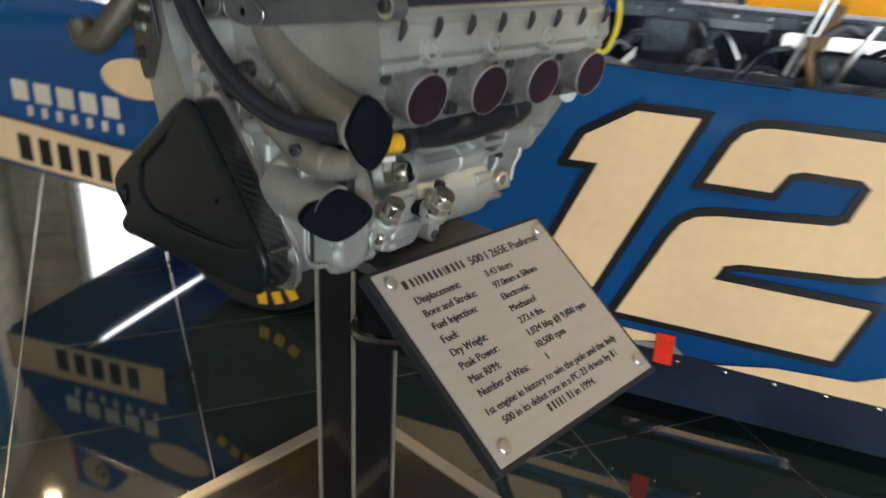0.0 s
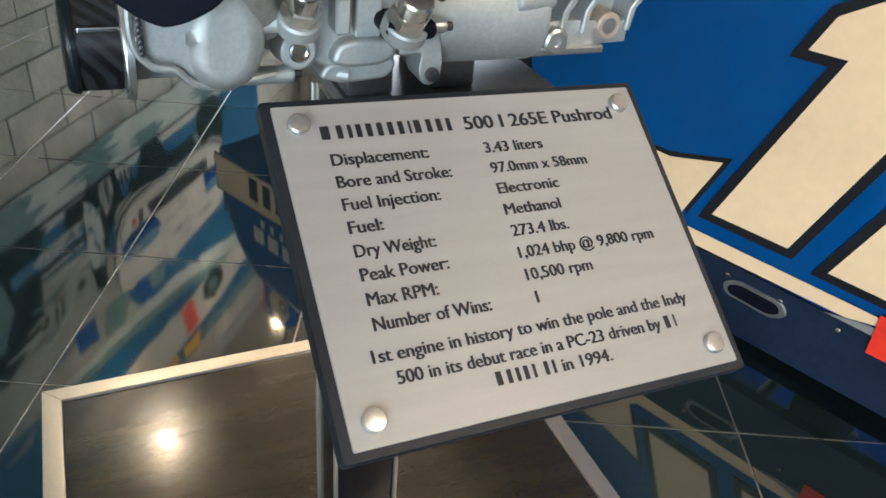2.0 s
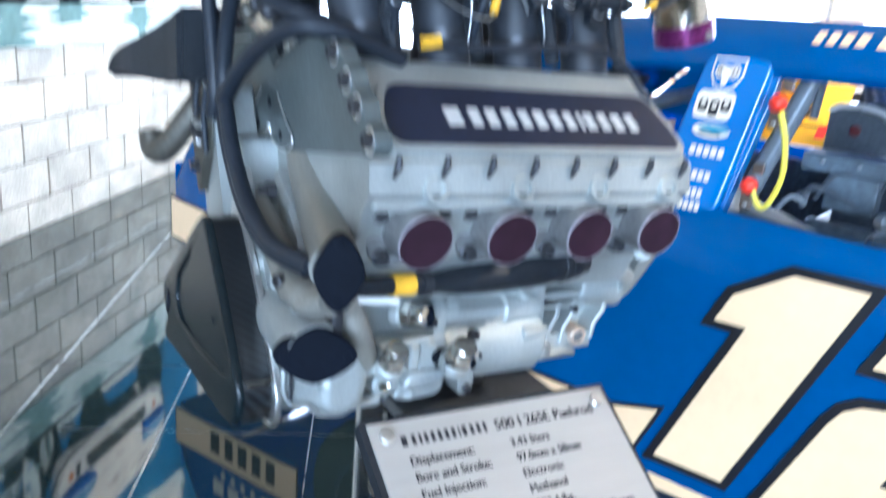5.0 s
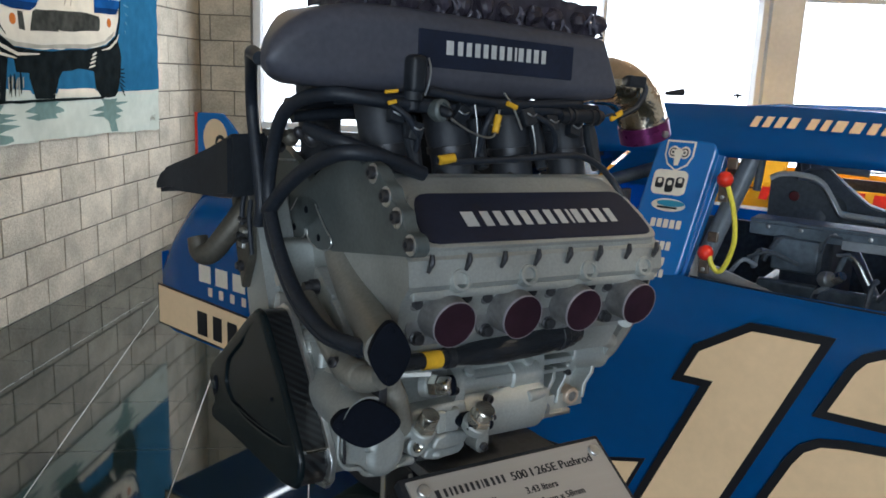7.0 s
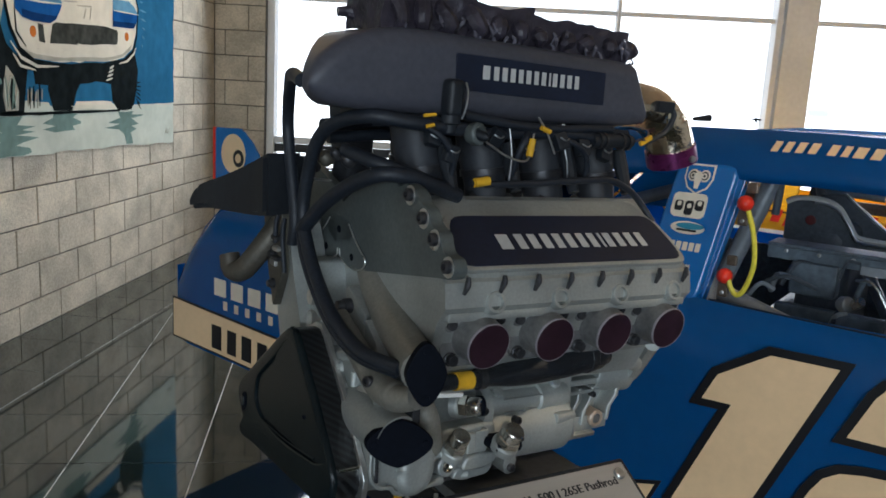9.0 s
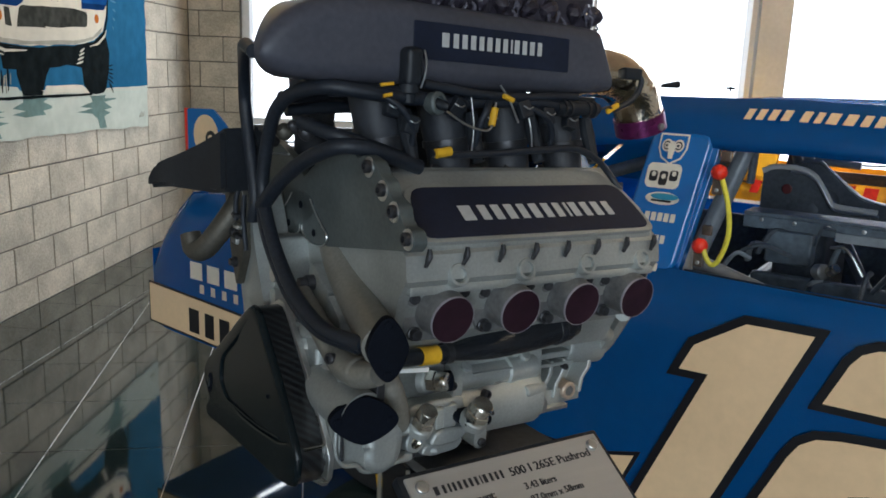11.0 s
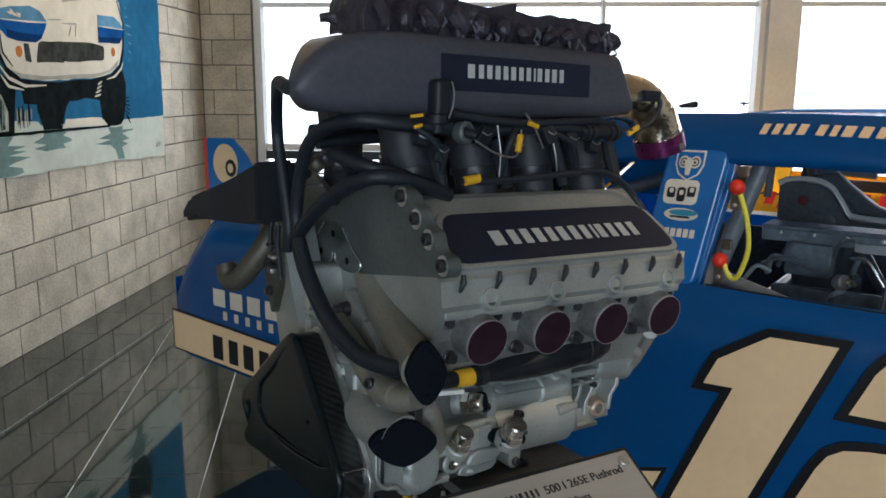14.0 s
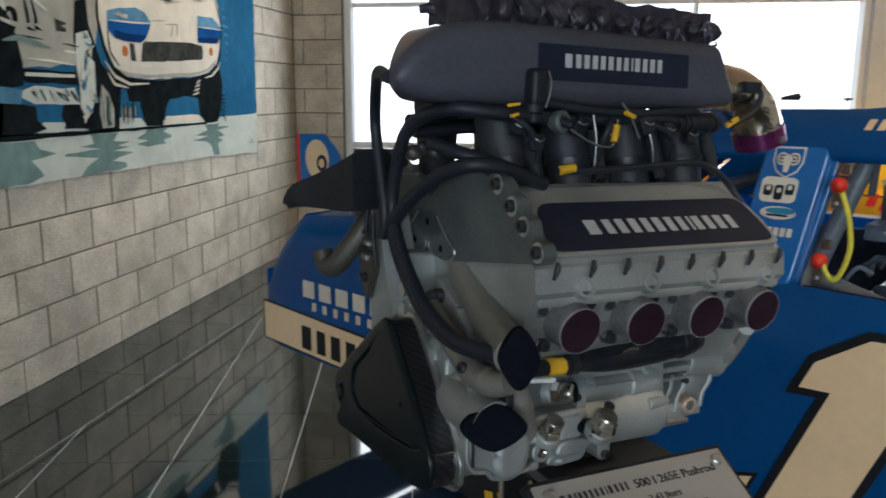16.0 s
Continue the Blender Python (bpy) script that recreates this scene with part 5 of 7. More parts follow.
def lens_cap(center, hu, hz, normal, tilt=0.0):
    """A black blanking cap with two lobed ends and two screws."""
    n = Vector((normal[0], -normal[1], normal[2])).normalized()
    x = Vector((0, 0, 1)).cross(n).normalized()
    y = n.cross(x)
    c, sn = math.cos(tilt), math.sin(tilt)
    x, y = x * c + y * sn, y * c - x * sn
    pts = []
    for k in range(40):
        a = 2 * math.pi * k / 40
        ca, sa = math.cos(a), math.sin(a)
        pts.append((hu * ca * (0.84 + 0.16 * abs(ca) ** 3), hz * sa * (1 - 0.16 * abs(ca))))
    o = Q(*center)
    bm = prism(bmesh.new(), pts, lambda a, b, h: o + x * a + y * b + n * h, -0.006, 0.007, 0.0025)
    cap = eng_part("blanking_cap", bm, "cap", "black plastic blanking cap")
    for q in (-1, 1):
        eng_part("screw", lathe(bmesh.new(), [(0, 0.0048), (0.0014, 0.0046), (0.0018, 0.003)], o + x * hu * 0.76 * q + n * 0.007, n, 12), "cap", "", cap)
    return cap


lens_cap((-0.250, 0.213, 0.984), 0.042, 0.0295, (-0.25, 1.0, 0.12), -0.03)
lens_cap((-0.250, 0.266, 1.088), 0.037, 0.024, (-0.35, 1.0, 0.05), radians(92))

# coolant pipes
eng_part("coolant_pipe", tube(bmesh.new(), [E(-0.190, 0.030, 1.170), E(-0.200, 0.036, 1.146), E(-0.212, 0.105, 1.106), E(-0.230, 0.188, 1.086), E(-0.249, 0.256, 1.080)], [0.023, 0.024, 0.0245, 0.0245, 0.025], 22), "pipe", "cast grey coolant pipe")
eng_part("coolant_pipe", tube(bmesh.new(), [E(-0.222, 0.205, 1.040), E(-0.208, 0.186, 1.014), E(-0.197, 0.184, 0.990), E(-0.186, 0.176, 0.955), E(-0.178, 0.160, 0.935)], [0.015, 0.0165, 0.017, 0.019, 0.022], 18), "pipe", "cast grey coolant pipe")
elbow_pipe = eng_part("coolant_pipe", tube(bmesh.new(), [E(-0.262, 0.060, 1.094), E(-0.262, 0.095, 1.074), E(-0.262, 0.144, 1.052), E(-0.262, 0.186, 1.037), E(-0.258, 0.222, 1.036), E(-0.250, 0.248, 1.045)], [0.012, 0.0145, 0.016, 0.0185, 0.0165, 0.014], 18), "pipe", "cast grey coolant pipe")
eng_part("pipe_collar", lathe(bmesh.new(), [(0, 0.0165), (0.003, 0.0185), (0.010, 0.0185), (0.013, 0.0165)], E(-0.260, 0.205, 1.0355), (0.1, -0.97, 0.05), 20), "pipe", "", elbow_pipe)
screw((-0.278, 0.183, 1.055), (-1, 0.4, 0.2), 0.0068, elbow_pipe)
# oil pump and filter body along the block
bm = bmesh.new()
lathe(bm, [(0, 0.030), (0.006, 0.036), (0.03, 0.040), (0.055, 0.043), (0.06, 0.046), (0.148, 0.046), (0.153, 0.043), (0.154, 0.03)], Q(-0.065, 0.103, 0.921), (1, 0, 0), 36)
prism(bm, round_corners([(-0.15, 0.955), (-0.06, 0.955), (-0.056, 0.915), (-0.062, 0.893), (-0.08, 0.880), (-0.115, 0.885), (-0.15, 0.905)], 0.012), uz(), 0.06, 0.150, 0.006, 3)
oil = eng_part("oil_pump", bm, "cast")
eng_part("pump_rib", box(bmesh.new(), Q(-0.115, 0.158, 0.940), (0.0125, 0.030, 0.030), 0.002, None, 1), "cast", "", oil)
eng_part("pump_panel", box(bmesh.new(), Q(-0.090, 0.150, 0.934), (0.022, 0.020, 0.032), 0.0015, None, 1), "cast", "", oil)
eng_part("pump_hump", prism(bmesh.new(), round_corners([(-0.124, 0.899), (-0.116, 0.916), (-0.092, 0.919), (-0.068, 0.916), (-0.064, 0.902), (-0.080, 0.894), (-0.110, 0.894)], 0.008), uz(), 0.120, 0.164, 0.006, 3), "cast", "", oil)
eng_part("pump_foot", prism(bmesh.new(), round_corners([(-0.130, 0.882), (-0.124, 0.894), (-0.070, 0.902), (-0.060, 0.890), (-0.070, 0.878), (-0.110, 0.876)], 0.006), uz(), 0.110, 0.152, 0.005, 3), "cast", "", oil)
boss("bolt_tube", "cast", (-0.127, 0.160, 0.957), (-0.094, 0.160, 0.957), 0.0062, parent=oil)
boss("bolt_tube", "cast", (-0.122, 0.142, 0.885), (-0.102, 0.150, 0.883), 0.0068, parent=oil)
boss("bolt_tube", "machined", (-0.058, 0.155, 0.924), (-0.020, 0.155, 0.922), 0.0058, parent=oil)
boss("bolt_tube", "cast", (0.052, 0.143, 0.936), (0.092, 0.136, 0.934), 0.009, parent=oil)
screw((-0.020, 0.155, 0.922), (1, 0.1, 0), 0.004, oil)
screw((-0.026, 0.152, 0.950), (0.1, 1, 0.1), 0.0068, oil)
screw((-0.152, 0.156, 0.893), (0.1, 1, 0.0), 0.006, oil)
eng_part("weld_seam", tube(bmesh.new(), [Q(0.0, 0.136, 0.956), Q(0.03, 0.134, 0.957), Q(0.058, 0.132, 0.955)], 0.0022, 6), "machined", "", oil)
gallery = eng_part("oil_gallery", lathe(bmesh.new(), [(0, 0.012), (0.002, 0.0175), (0.088, 0.0170), (0.091, 0.0200), (0.098, 0.0200), (0.101, 0.0185), (0.142, 0.0180), (0.146, 0.013)], Q(-0.062, 0.122, 0.969), (1, 0, 0), 28), "cast", "cast oil gallery tube")
eng_part("gallery_flange", prism(bmesh.new(), round_corners([(0.096, 0.946), (0.142, 0.944), (0.148, 0.960), (0.146, 0.984), (0.132, 0.998), (0.100, 0.996)], 0.008), lambda v, z, h: Q(h, v, z), -0.078, -0.062, 0.002), "cast", "", gallery)
eng_part("gallery_seam", box(bmesh.new(), Q(-0.005, 0.137, 0.976), (0.07, 0.006, 0.003), 0.001, None, 1), "cast", "", gallery)
for du in (-0.045, 0.060):
    eng_part("gallery_lug", lathe(bmesh.new(), [(-0.012, 0.008), (0.004, 0.008), (0.005, 0.006)], Q(du, 0.128, 0.985), (0, -0.6, 0.8), 14), "cast", "", gallery)
for (u, v, z), ax, r in (((-0.154, 0.190, 0.948), (0.02, -0.50, 0.86), 0.0135), ((-0.067, 0.186, 0.938), (0.06, -0.52, 0.86), 0.0155), ((-0.118, 0.146, 0.985), (0.55, -0.80, 0.15), 0.0135)):
    d = Vector(ax).normalized()
    o = Q(u, v, z)
    fit = eng_part("hose_fitting", hexnut(bmesh.new(), o, d, r * 1.12, 0.013), "nickel", "plated hexagon plug fitting")
    eng_part("washer", lathe(bmesh.new(), [(-0.012, r * 1.25), (-0.002, r * 1.22), (0.0, r * 1.1)], o, d, 20), "cast", "", fit)
    eng_part("plug", lathe(bmesh.new(), [(0.013, r * 0.92), (0.019, r * 0.95), (0.026, r * 0.93), (0.0278, r * 0.84), (0.028, r * 0.3)], o, d, 24), "nickel", "", fit)
eng_part("fitting_seal", box(bmesh.new(), Q(-0.064, 0.172, 0.932), (0.044, 0.044, 0.016), 0.007, None, 3), "cap", "black fitting base")
eng_part("black_clamp", lathe(bmesh.new(), [(0, 0.011), (0.002, 0.014), (0.010, 0.014), (0.012, 0.011)], Q(-0.098, 0.152, 0.983), (1, -0.3, 0), 18), "cap")
screw((-0.087, 0.156, 0.976), (0.1, 1, 0), 0.006)
# swan-necked lug under the pump
lug = eng_part("lug", prism(bmesh.new(), round_corners([(-0.048, 0.925), (-0.022, 0.925), (-0.018, 0.893), (-0.016, 0.876), (-0.025, 0.865), (-0.036, 0.868), (-0.040, 0.882), (-0.036, 0.897), (-0.06, 0.895)], 0.006), uz(), 0.115, 0.147, 0.003), "cast")
screw((-0.027, 0.147, 0.877), (0, 1, 0.05), 0.0062, lug)
# rear casing with curved ribs, rails and ring boss
bm = bmesh.new()
prism(bm, [(0.095, 0.885), (0.110, 0.859), (0.234, 0.861), (0.236, 0.884), (0.262, 0.905), (0.280, 0.955), (0.284, 1.05), (0.20, 1.10), (0.095, 1.05)], uz(), -0.12, 0.040, 0.003)
rear = eng_part("rear_casing", bm, "cast")
for k, (a, b) in enumerate(((0.110, 0.132), (0.146, 0.163), (0.172, 0.190), (0.226, 0.246))):
    pts = [(a, 0.876), (a + 0.006, 0.876), (a + 0.010, 0.900), (b + 0.004, 0.916), (b + 0.006, 0.940), (b - 0.001, 0.940), (b - 0.004, 0.918), (a + 0.002, 0.900)]
    eng_part("rib", prism(bmesh.new(), pts, uz(), 0.036, 0.072, 0.0015, 1), "cast", "curved casting rib", rear)
eng_part("web", prism(bmesh.new(), [(0.110, 0.860), (0.233, 0.862), (0.233, 0.886), (0.145, 0.890), (0.105, 0.884)], uz(), 0.036, 0.066, 0.002), "cast", "", rear)
eng_part("bottom_rail", prism(bmesh.new(), [(0.100, 0.857), (0.200, 0.8555), (0.200, 0.8625), (0.104, 0.864)], uz(), 0.030, 0.076, 0.001, 1), "machined", "", rear)
for z, t in ((0.9345, 0.006), (0.951, 0.010)):
    eng_part("top_rail", box(bmesh.new(), Q(0.165, 0.056, z), (0.085, 0.036, t), 0.0015, None, 1), "cast", "", rear)
eng_part("side_web", box(bmesh.new(), Q(0.116, 0.056, 0.925), (0.012, 0.036, 0.075), 0.002, None, 1), "cast", "", rear)
eng_part("mount_boss", lathe(bmesh.new(), [(0, 0.024), (0.006, 0.027), (0.075, 0.028), (0.078, 0.024)], Q(0.198, 0.052, 0.955), (1, 0, -0.1), 24), "cast", "", rear)
eng_part("ring_boss", lathe(bmesh.new(), [(-0.03, 0.0145), (0.0, 0.0145), (0.0025, 0.0125), (0.0025, 0.0090), (-0.006, 0.0082), (-0.007, 0.002)], Q(0.204, 0.072, 0.883), (0.0, -1, 0), 24), "brass_ring", "pale machined ring boss", rear)
# grey disc puts the hole's shade into colour
eng_part("ring_hole_shade", lathe(bmesh.new(), [(-0.004, 0.0085), (0.0005, 0.0085), (0.001, 0.004)], Q(0.204, 0.072, 0.883), (0.0, -1, 0), 20), "flange", "", rear)
eng_part("washer_bolt", lathe(bmesh.new(), [(-0.03, 0.0135), (0.002, 0.0135), (0.004, 0.011), (0.004, 0.005), (0.001, 0.004)], Q(0.139, 0.078, 0.872), (0.0, -1, 0), 22), "machined", "bolt with washer", rear)
for p in ((0.190, 0.072, 0.928), (0.147, 0.060, 0.934)):
    screw(p, (0, 1, 0), 0.005, rear)
eng_part("rear_flange", prism(bmesh.new(), round_corners([(-0.17, 0.90), (-0.10, 0.90), (0.03, 0.915), (0.07, 0.94), (0.095, 0.98), (0.13, 1.04), (0.13, 1.09), (0.10, 1.2), (-0.16, 1.2), (-0.22, 1.09), (-0.21, 1.0)], 0.02), nose, 0.262, 0.282, 0.002), "cast", "", rear)
eng_part("rear_flange_edge", prism(bmesh.new(), round_corners([(-0.16, 0.91), (-0.10, 0.905), (0.03, 0.92), (0.07, 0.945), (0.095, 0.985), (0.13, 1.045), (0.12, 1.09), (0.10, 1.19), (-0.16, 1.19), (-0.21, 1.09), (-0.20, 1.0)], 0.02), nose, 0.282, 0.289), "pipe", "", rear)
eng_part("rear_arm", tube(bmesh.new(), [E(0.19, 0.19, 1.055), E(0.225, 0.165, 1.058), E(0.255, 0.135, 1.06), E(0.268, 0.11, 1.03)], [0.012, 0.014, 0.016, 0.014], 14), "cast", "cast arm to the rear flange", rear)
eng_part("rear_arm", tube(bmesh.new(), [E(0.19, 0.14, 1.02), E(0.225, 0.12, 1.0), E(0.262, 0.09, 0.985)], [0.012, 0.013, 0.012], 14), "cast", "cast arm to the rear flange", rear)
# black scavenge tube with yellow tape
tubeo = eng_part("scavenge_tube", tube(bmesh.new(), [E(-0.232, 0.20, 1.040), E(-0.18, 0.182, 1.032), E(-0.10, 0.175, 1.028), E(-0.06, 0.173, 1.029), E(-0.02, 0.172, 1.031), E(0.03, 0.172, 1.037), E(0.075, 0.171, 1.043), E(0.098, 0.170, 1.045)], [0.0095, 0.0105, 0.0115, 0.0175, 0.0205, 0.0235, 0.0245, 0.0235], 20), "sleeve", "black scavenge tube")
eng_part("tape_band", tube(bmesh.new(), [E(-0.154, 0.1795, 1.0302), E(-0.127, 0.1768, 1.0289)], 0.0120, 18), "yellow", "yellow tape band", tubeo)
eng_part("tube_cuff", tube(bmesh.new(), [E(-0.117, 0.1763, 1.0286), E(-0.106, 0.1755, 1.0282)], 0.0142, 18), "bolt", "", tubeo)
eng_part("tube_cuff", lathe(bmesh.new(), [(-0.030, 0.0235), (-0.028, 0.0262), (-0.018, 0.0262), (-0.016, 0.0245), (-0.004, 0.0250), (0.0, 0.0225), (0.010, 0.0215), (0.014, 0.0170), (0.015, 0.008)], E(0.098, 0.170, 1.045), E(0.098, 0.170, 1.045) - E(0.03, 0.172, 1.037), 22), "sleeve", "black end cuff", tubeo)
eng_part("white_strip", box(bmesh.new(), E(-0.192, 0.200, 1.024), (0.078, 0.004, 0.006), 0.001, Euler((0, 0.1, 0)).to_matrix()), "white", "white paper strip", tubeo)

# ---- the plenum on top ----


def plenum_ring(u, v0, v1, z0, z1, r):
    return [E(u, (v0 + v1) / 2 + a, (z0 + z1) / 2 + b) for a, b in rounded(v1 - v0, z1 - z0, r, 5)]


bm = bmesh.new()
rings = []
for u, v0, v1, z0, z1 in ((-0.332, 0.090, 0.106, 1.387, 1.396), (-0.328, 0.074, 0.111, 1.380, 1.408), (-0.319, 0.056, 0.115, 1.373, 1.422), (-0.303, 0.030, 0.118, 1.368, 1.437), (-0.284, 0.0, 0.119, 1.365, 1.449), (-0.258, -0.038, 0.120, 1.364, 1.459), (-0.225, -0.072, 0.120, 1.363, 1.466), (-0.185, -0.094, 0.120, 1.363, 1.469), (0.0, -0.10, 0.120, 1.364, 1.466), (0.16, -0.10, 0.120, 1.368, 1.462), (0.178, -0.10, 0.119, 1.370, 1.460), (0.203, -0.096, 0.117, 1.375, 1.402)):
    rings.append(plenum_ring(u, v0, v1, z0, z1, min(0.024, (z1 - z0) * 0.45)))
loft(bm, rings)
plenum = eng_part("plenum", bm, "plenum", "dark moulded intake plenum")
pl = lambda u, z, h: E(u, 0.120 + h, z)
eng_part("plenum_badge", prism(bmesh.new(), round_corners([(-0.14, 1.398), (0.112, 1.396), (0.112, 1.442), (-0.14, 1.444)], 0.003), pl, -0.001, 0.002, 0.0008), "badge", "dark badge panel", plenum)
bars("badge_bar", [1.0, 0.75, 0.75, 0.75, 0.7, 0.75, 0.7, 0.7, 0.3, 0.75, 0.7, 0.75, 0.7], 0.0175, lambda a, b, h: pl(-0.100 + a * 0.90, 1.4145 + b, h), 0.003, "silver_print", plenum, 0.10, 0.70)
eng_part("plenum_flange", box(bmesh.new(), E(-0.01, 0.01, 1.359), (0.39, 0.19, 0.010), 0.003), "black", "", plenum)
# lumpy dark wrap over the intake trumpets


def lumpy(u0, u1, v0, v1, z0, z1, seed, amp):
    """A block with an uneven, crumpled skin."""
    bm = bmesh.new()
    nu, nv, nz = int((u1 - u0) / 0.008), int((v1 - v0) / 0.012), 4
    bmesh.ops.create_cube(bm, size=1)
    bmesh.ops.transform(bm, matrix=Matrix.Translation(E((u0 + u1) / 2, (v0 + v1) / 2, (z0 + z1) / 2)) @ Matrix.Diagonal((u1 - u0, v1 - v0, z1 - z0, 1)), verts=bm.verts)
    bmesh.ops.subdivide_edges(bm, edges=bm.edges[:], cuts=23, use_grid_fill=True)
    for v in bm.verts:
        p = v.co * 42 + Vector((seed, 0, 0))
        d = Vector((noise.noise(p), noise.noise(p + Vector((9, 3, 1))), noise.noise(p + Vector((2, 7, 5)))))
        q = v.co * 16 + Vector((0, seed, 0))
        v.co += d * amp * 0.6 + Vector((0.3, 0.5, 1.0)) * noise.noise(q) * amp
    return bm


eng_part("trumpet_wrap", lumpy(-0.228, -0.09, -0.02, 0.085, 1.464, 1.522, 3, 0.009), "wrap", "crumpled dark wrap over the intake trumpets")
eng_part("trumpet_wrap", lumpy(-0.098, 0.005, -0.05, 0.085, 1.460, 1.513, 7, 0.008), "wrap", "crumpled dark wrap over the intake trumpets")
eng_part("trumpet_wrap", lumpy(0.0, 0.092, -0.05, 0.085, 1.458, 1.506, 19, 0.008), "wrap", "crumpled dark wrap over the intake trumpets")
eng_part("trumpet_wrap", lumpy(0.088, 0.182, -0.05, 0.085, 1.457, 1.505, 11, 0.007), "wrap", "crumpled dark wrap over the intake trumpets")
rnd = random.Random(5)
for k in range(11):
    u = -0.215 + 0.039 * k + rnd.uniform(-0.006, 0.006)
    top = 1.500 if u < -0.09 else 1.492 if u < 0.0 else 1.486
    pts = [E(u + rnd.uniform(-0.006, 0.006), 0.083 + rnd.uniform(0, 0.005), 1.468), E(u + rnd.uniform(-0.008, 0.008), 0.092 + rnd.uniform(0, 0.006), 1.478), E(u + rnd.uniform(-0.006, 0.006), 0.088, top - 0.004), E(u, 0.070, top + 0.008)]
    eng_part("wrap_fold", tube(bmesh.new(), pts, [0.004, rnd.uniform(0.008, 0.013), rnd.uniform(0.009, 0.014), 0.006], 9, 4), "wrap", "folded dark wrap")
for k in range(26):
    u, z = rnd.uniform(-0.21, 0.178), rnd.uniform(1.470, 1.494)
    pts = [E(u, 0.092 + rnd.uniform(0.0, 0.004), z), E(u + rnd.uniform(-0.006, 0.006), 0.097 + rnd.uniform(0, 0.004), z - rnd.uniform(0.003, 0.012)), E(u + rnd.uniform(-0.01, 0.01), 0.092, z - rnd.uniform(0.012, 0.022))]
    eng_part("wrap_crease", tube(bmesh.new(), pts, [0.0012, 0.0032, 0.001], 7, 3), "wrap_shiny", "shiny crease of the wrap")
eng_part("wrap_end", tube(bmesh.new(), [E(-0.222, -0.005, 1.487), E(-0.236, -0.008, 1.488), E(-0.246, -0.010, 1.4865)], [0.010, 0.007, 0.006], 10), "wrap", "twisted end of the wrap")
eng_part("wrap_tail", tube(bmesh.new(), [E(0.176, 0.085, 1.478), E(0.188, 0.09, 1.468), E(0.193, 0.09, 1.462), E(0.184, 0.09, 1.461)], 0.0016, 6), "wrap", "")
sensor_o = eng_part("front_sensor", box(bmesh.new(), E(-0.1485, 0.130, 1.387), (0.024, 0.026, 0.048), 0.008, None, 3), "black", "black sensor housing")
eng_part("sensor_wire", tube(bmesh.new(), [E(-0.136, 0.140, 1.408), E(-0.135, 0.144, 1.395), E(-0.138, 0.146, 1.378), E(-0.141, 0.142, 1.362)], 0.0013, 6), "tin", "bright bare wire", sensor_o)
eng_part("sensor_neck", lathe(bmesh.new(), [(0, 0.012), (0.01, 0.013), (0.012, 0.010), (0.022, 0.009)], E(-0.152, 0.132, 1.366), (0, 0, -1), 14), "black", "", sensor_o)
# gold foil elbow with a purple clamp at the back
elbow = eng_part("foil_elbow", tube(bmesh.new(), [E(0.195, 0.02, 1.395), E(0.245, 0.025, 1.402), E(0.292, 0.03, 1.399), E(0.330, 0.03, 1.380), E(0.350, 0.03, 1.350), E(0.357, 0.03, 1.336)], [0.036, 0.038, 0.039, 0.040, 0.040, 0.040], 30, 8), "foil", "elbow wrapped in crumpled gold foil")
eng_part("purple_clamp", tube(bmesh.new(), [E(0.355, 0.03, 1.340), E(0.364, 0.03, 1.314)], [0.0425, 0.0425], 28), "purple", "purple anodised clamp", elbow)
eng_part("clamp_bolt", lathe(bmesh.new(), [(0, 0.006), (0.004, 0.006), (0.005, 0.003)], E(0.362, 0.0735, 1.324), (0, -1, 0), 12), "tin", "", elbow)
eng_part("elbow_strap", tube(bmesh.new(), [E(0.298, 0.072, 1.405), E(0.305, 0.078, 1.392), E(0.288, 0.078, 1.365), E(0.250, 0.078, 1.347)], 0.0045, 8), "rubber", "", elbow)
eng_part("strap_block", box(bmesh.new(), E(0.288, 0.072, 1.404), (0.036, 0.014, 0.018), 0.003), "black", "", elbow)
eng_part("yellow_tip", box(bmesh.new(), E(0.225, 0.10, 1.350), (0.026, 0.006, 0.008), 0.002, Euler((0, -0.5, 0)).to_matrix()), "yellow", "yellow tape tip", elbow)
eng_part("stub_pin", tube(bmesh.new(), [E(0.372, 0.06, 1.390), E(0.410, 0.06, 1.394)], [0.003, 0.006], 10), "black", "", elbow)

# ---- hoses, looms and cables ----


def hose(name, mat, r, pts, label=""):
    return eng_part(name, tube(bmesh.new(), [E(*p) for p in pts], r, 12, 7), mat, label)


hose("coolant_hose", "rubber", 0.0092, [(-0.10, 0.128, 1.349), (-0.162, 0.13, 1.350), (-0.21, 0.125, 1.354), (-0.250, 0.105, 1.357), (-0.270, 0.050, 1.345), (-0.276, 0.006, 1.318), (-0.277, -0.024, 1.265), (-0.277, -0.036, 1.214), (-0.279, -0.012, 1.174), (-0.282, 0.030, 1.136), (-0.284, 0.092, 1.099), (-0.280, 0.165, 1.077), (-0.266, 0.240, 1.078)], "black coolant hose")
hose("coolant_hose", "rubber", 0.0058, [(-0.277, -0.048, 1.214), (-0.281, -0.027, 1.167), (-0.284, 0.017, 1.128), (-0.286, 0.080, 1.091), (-0.282, 0.154, 1.069), (-0.268, 0.230, 1.070)], "thinner black coolant hose")
hose("breather_hose", "rubber", 0.0085, [(-0.330, 0.080, 1.392), (-0.322, 0.030, 1.400), (-0.302, -0.030, 1.385), (-0.288, -0.070, 1.345), (-0.285, -0.074, 1.313), (-0.285, -0.058, 1.260), (-0.285, -0.044, 1.206), (-0.286, -0.052, 1.170)], "thin black breather hose")
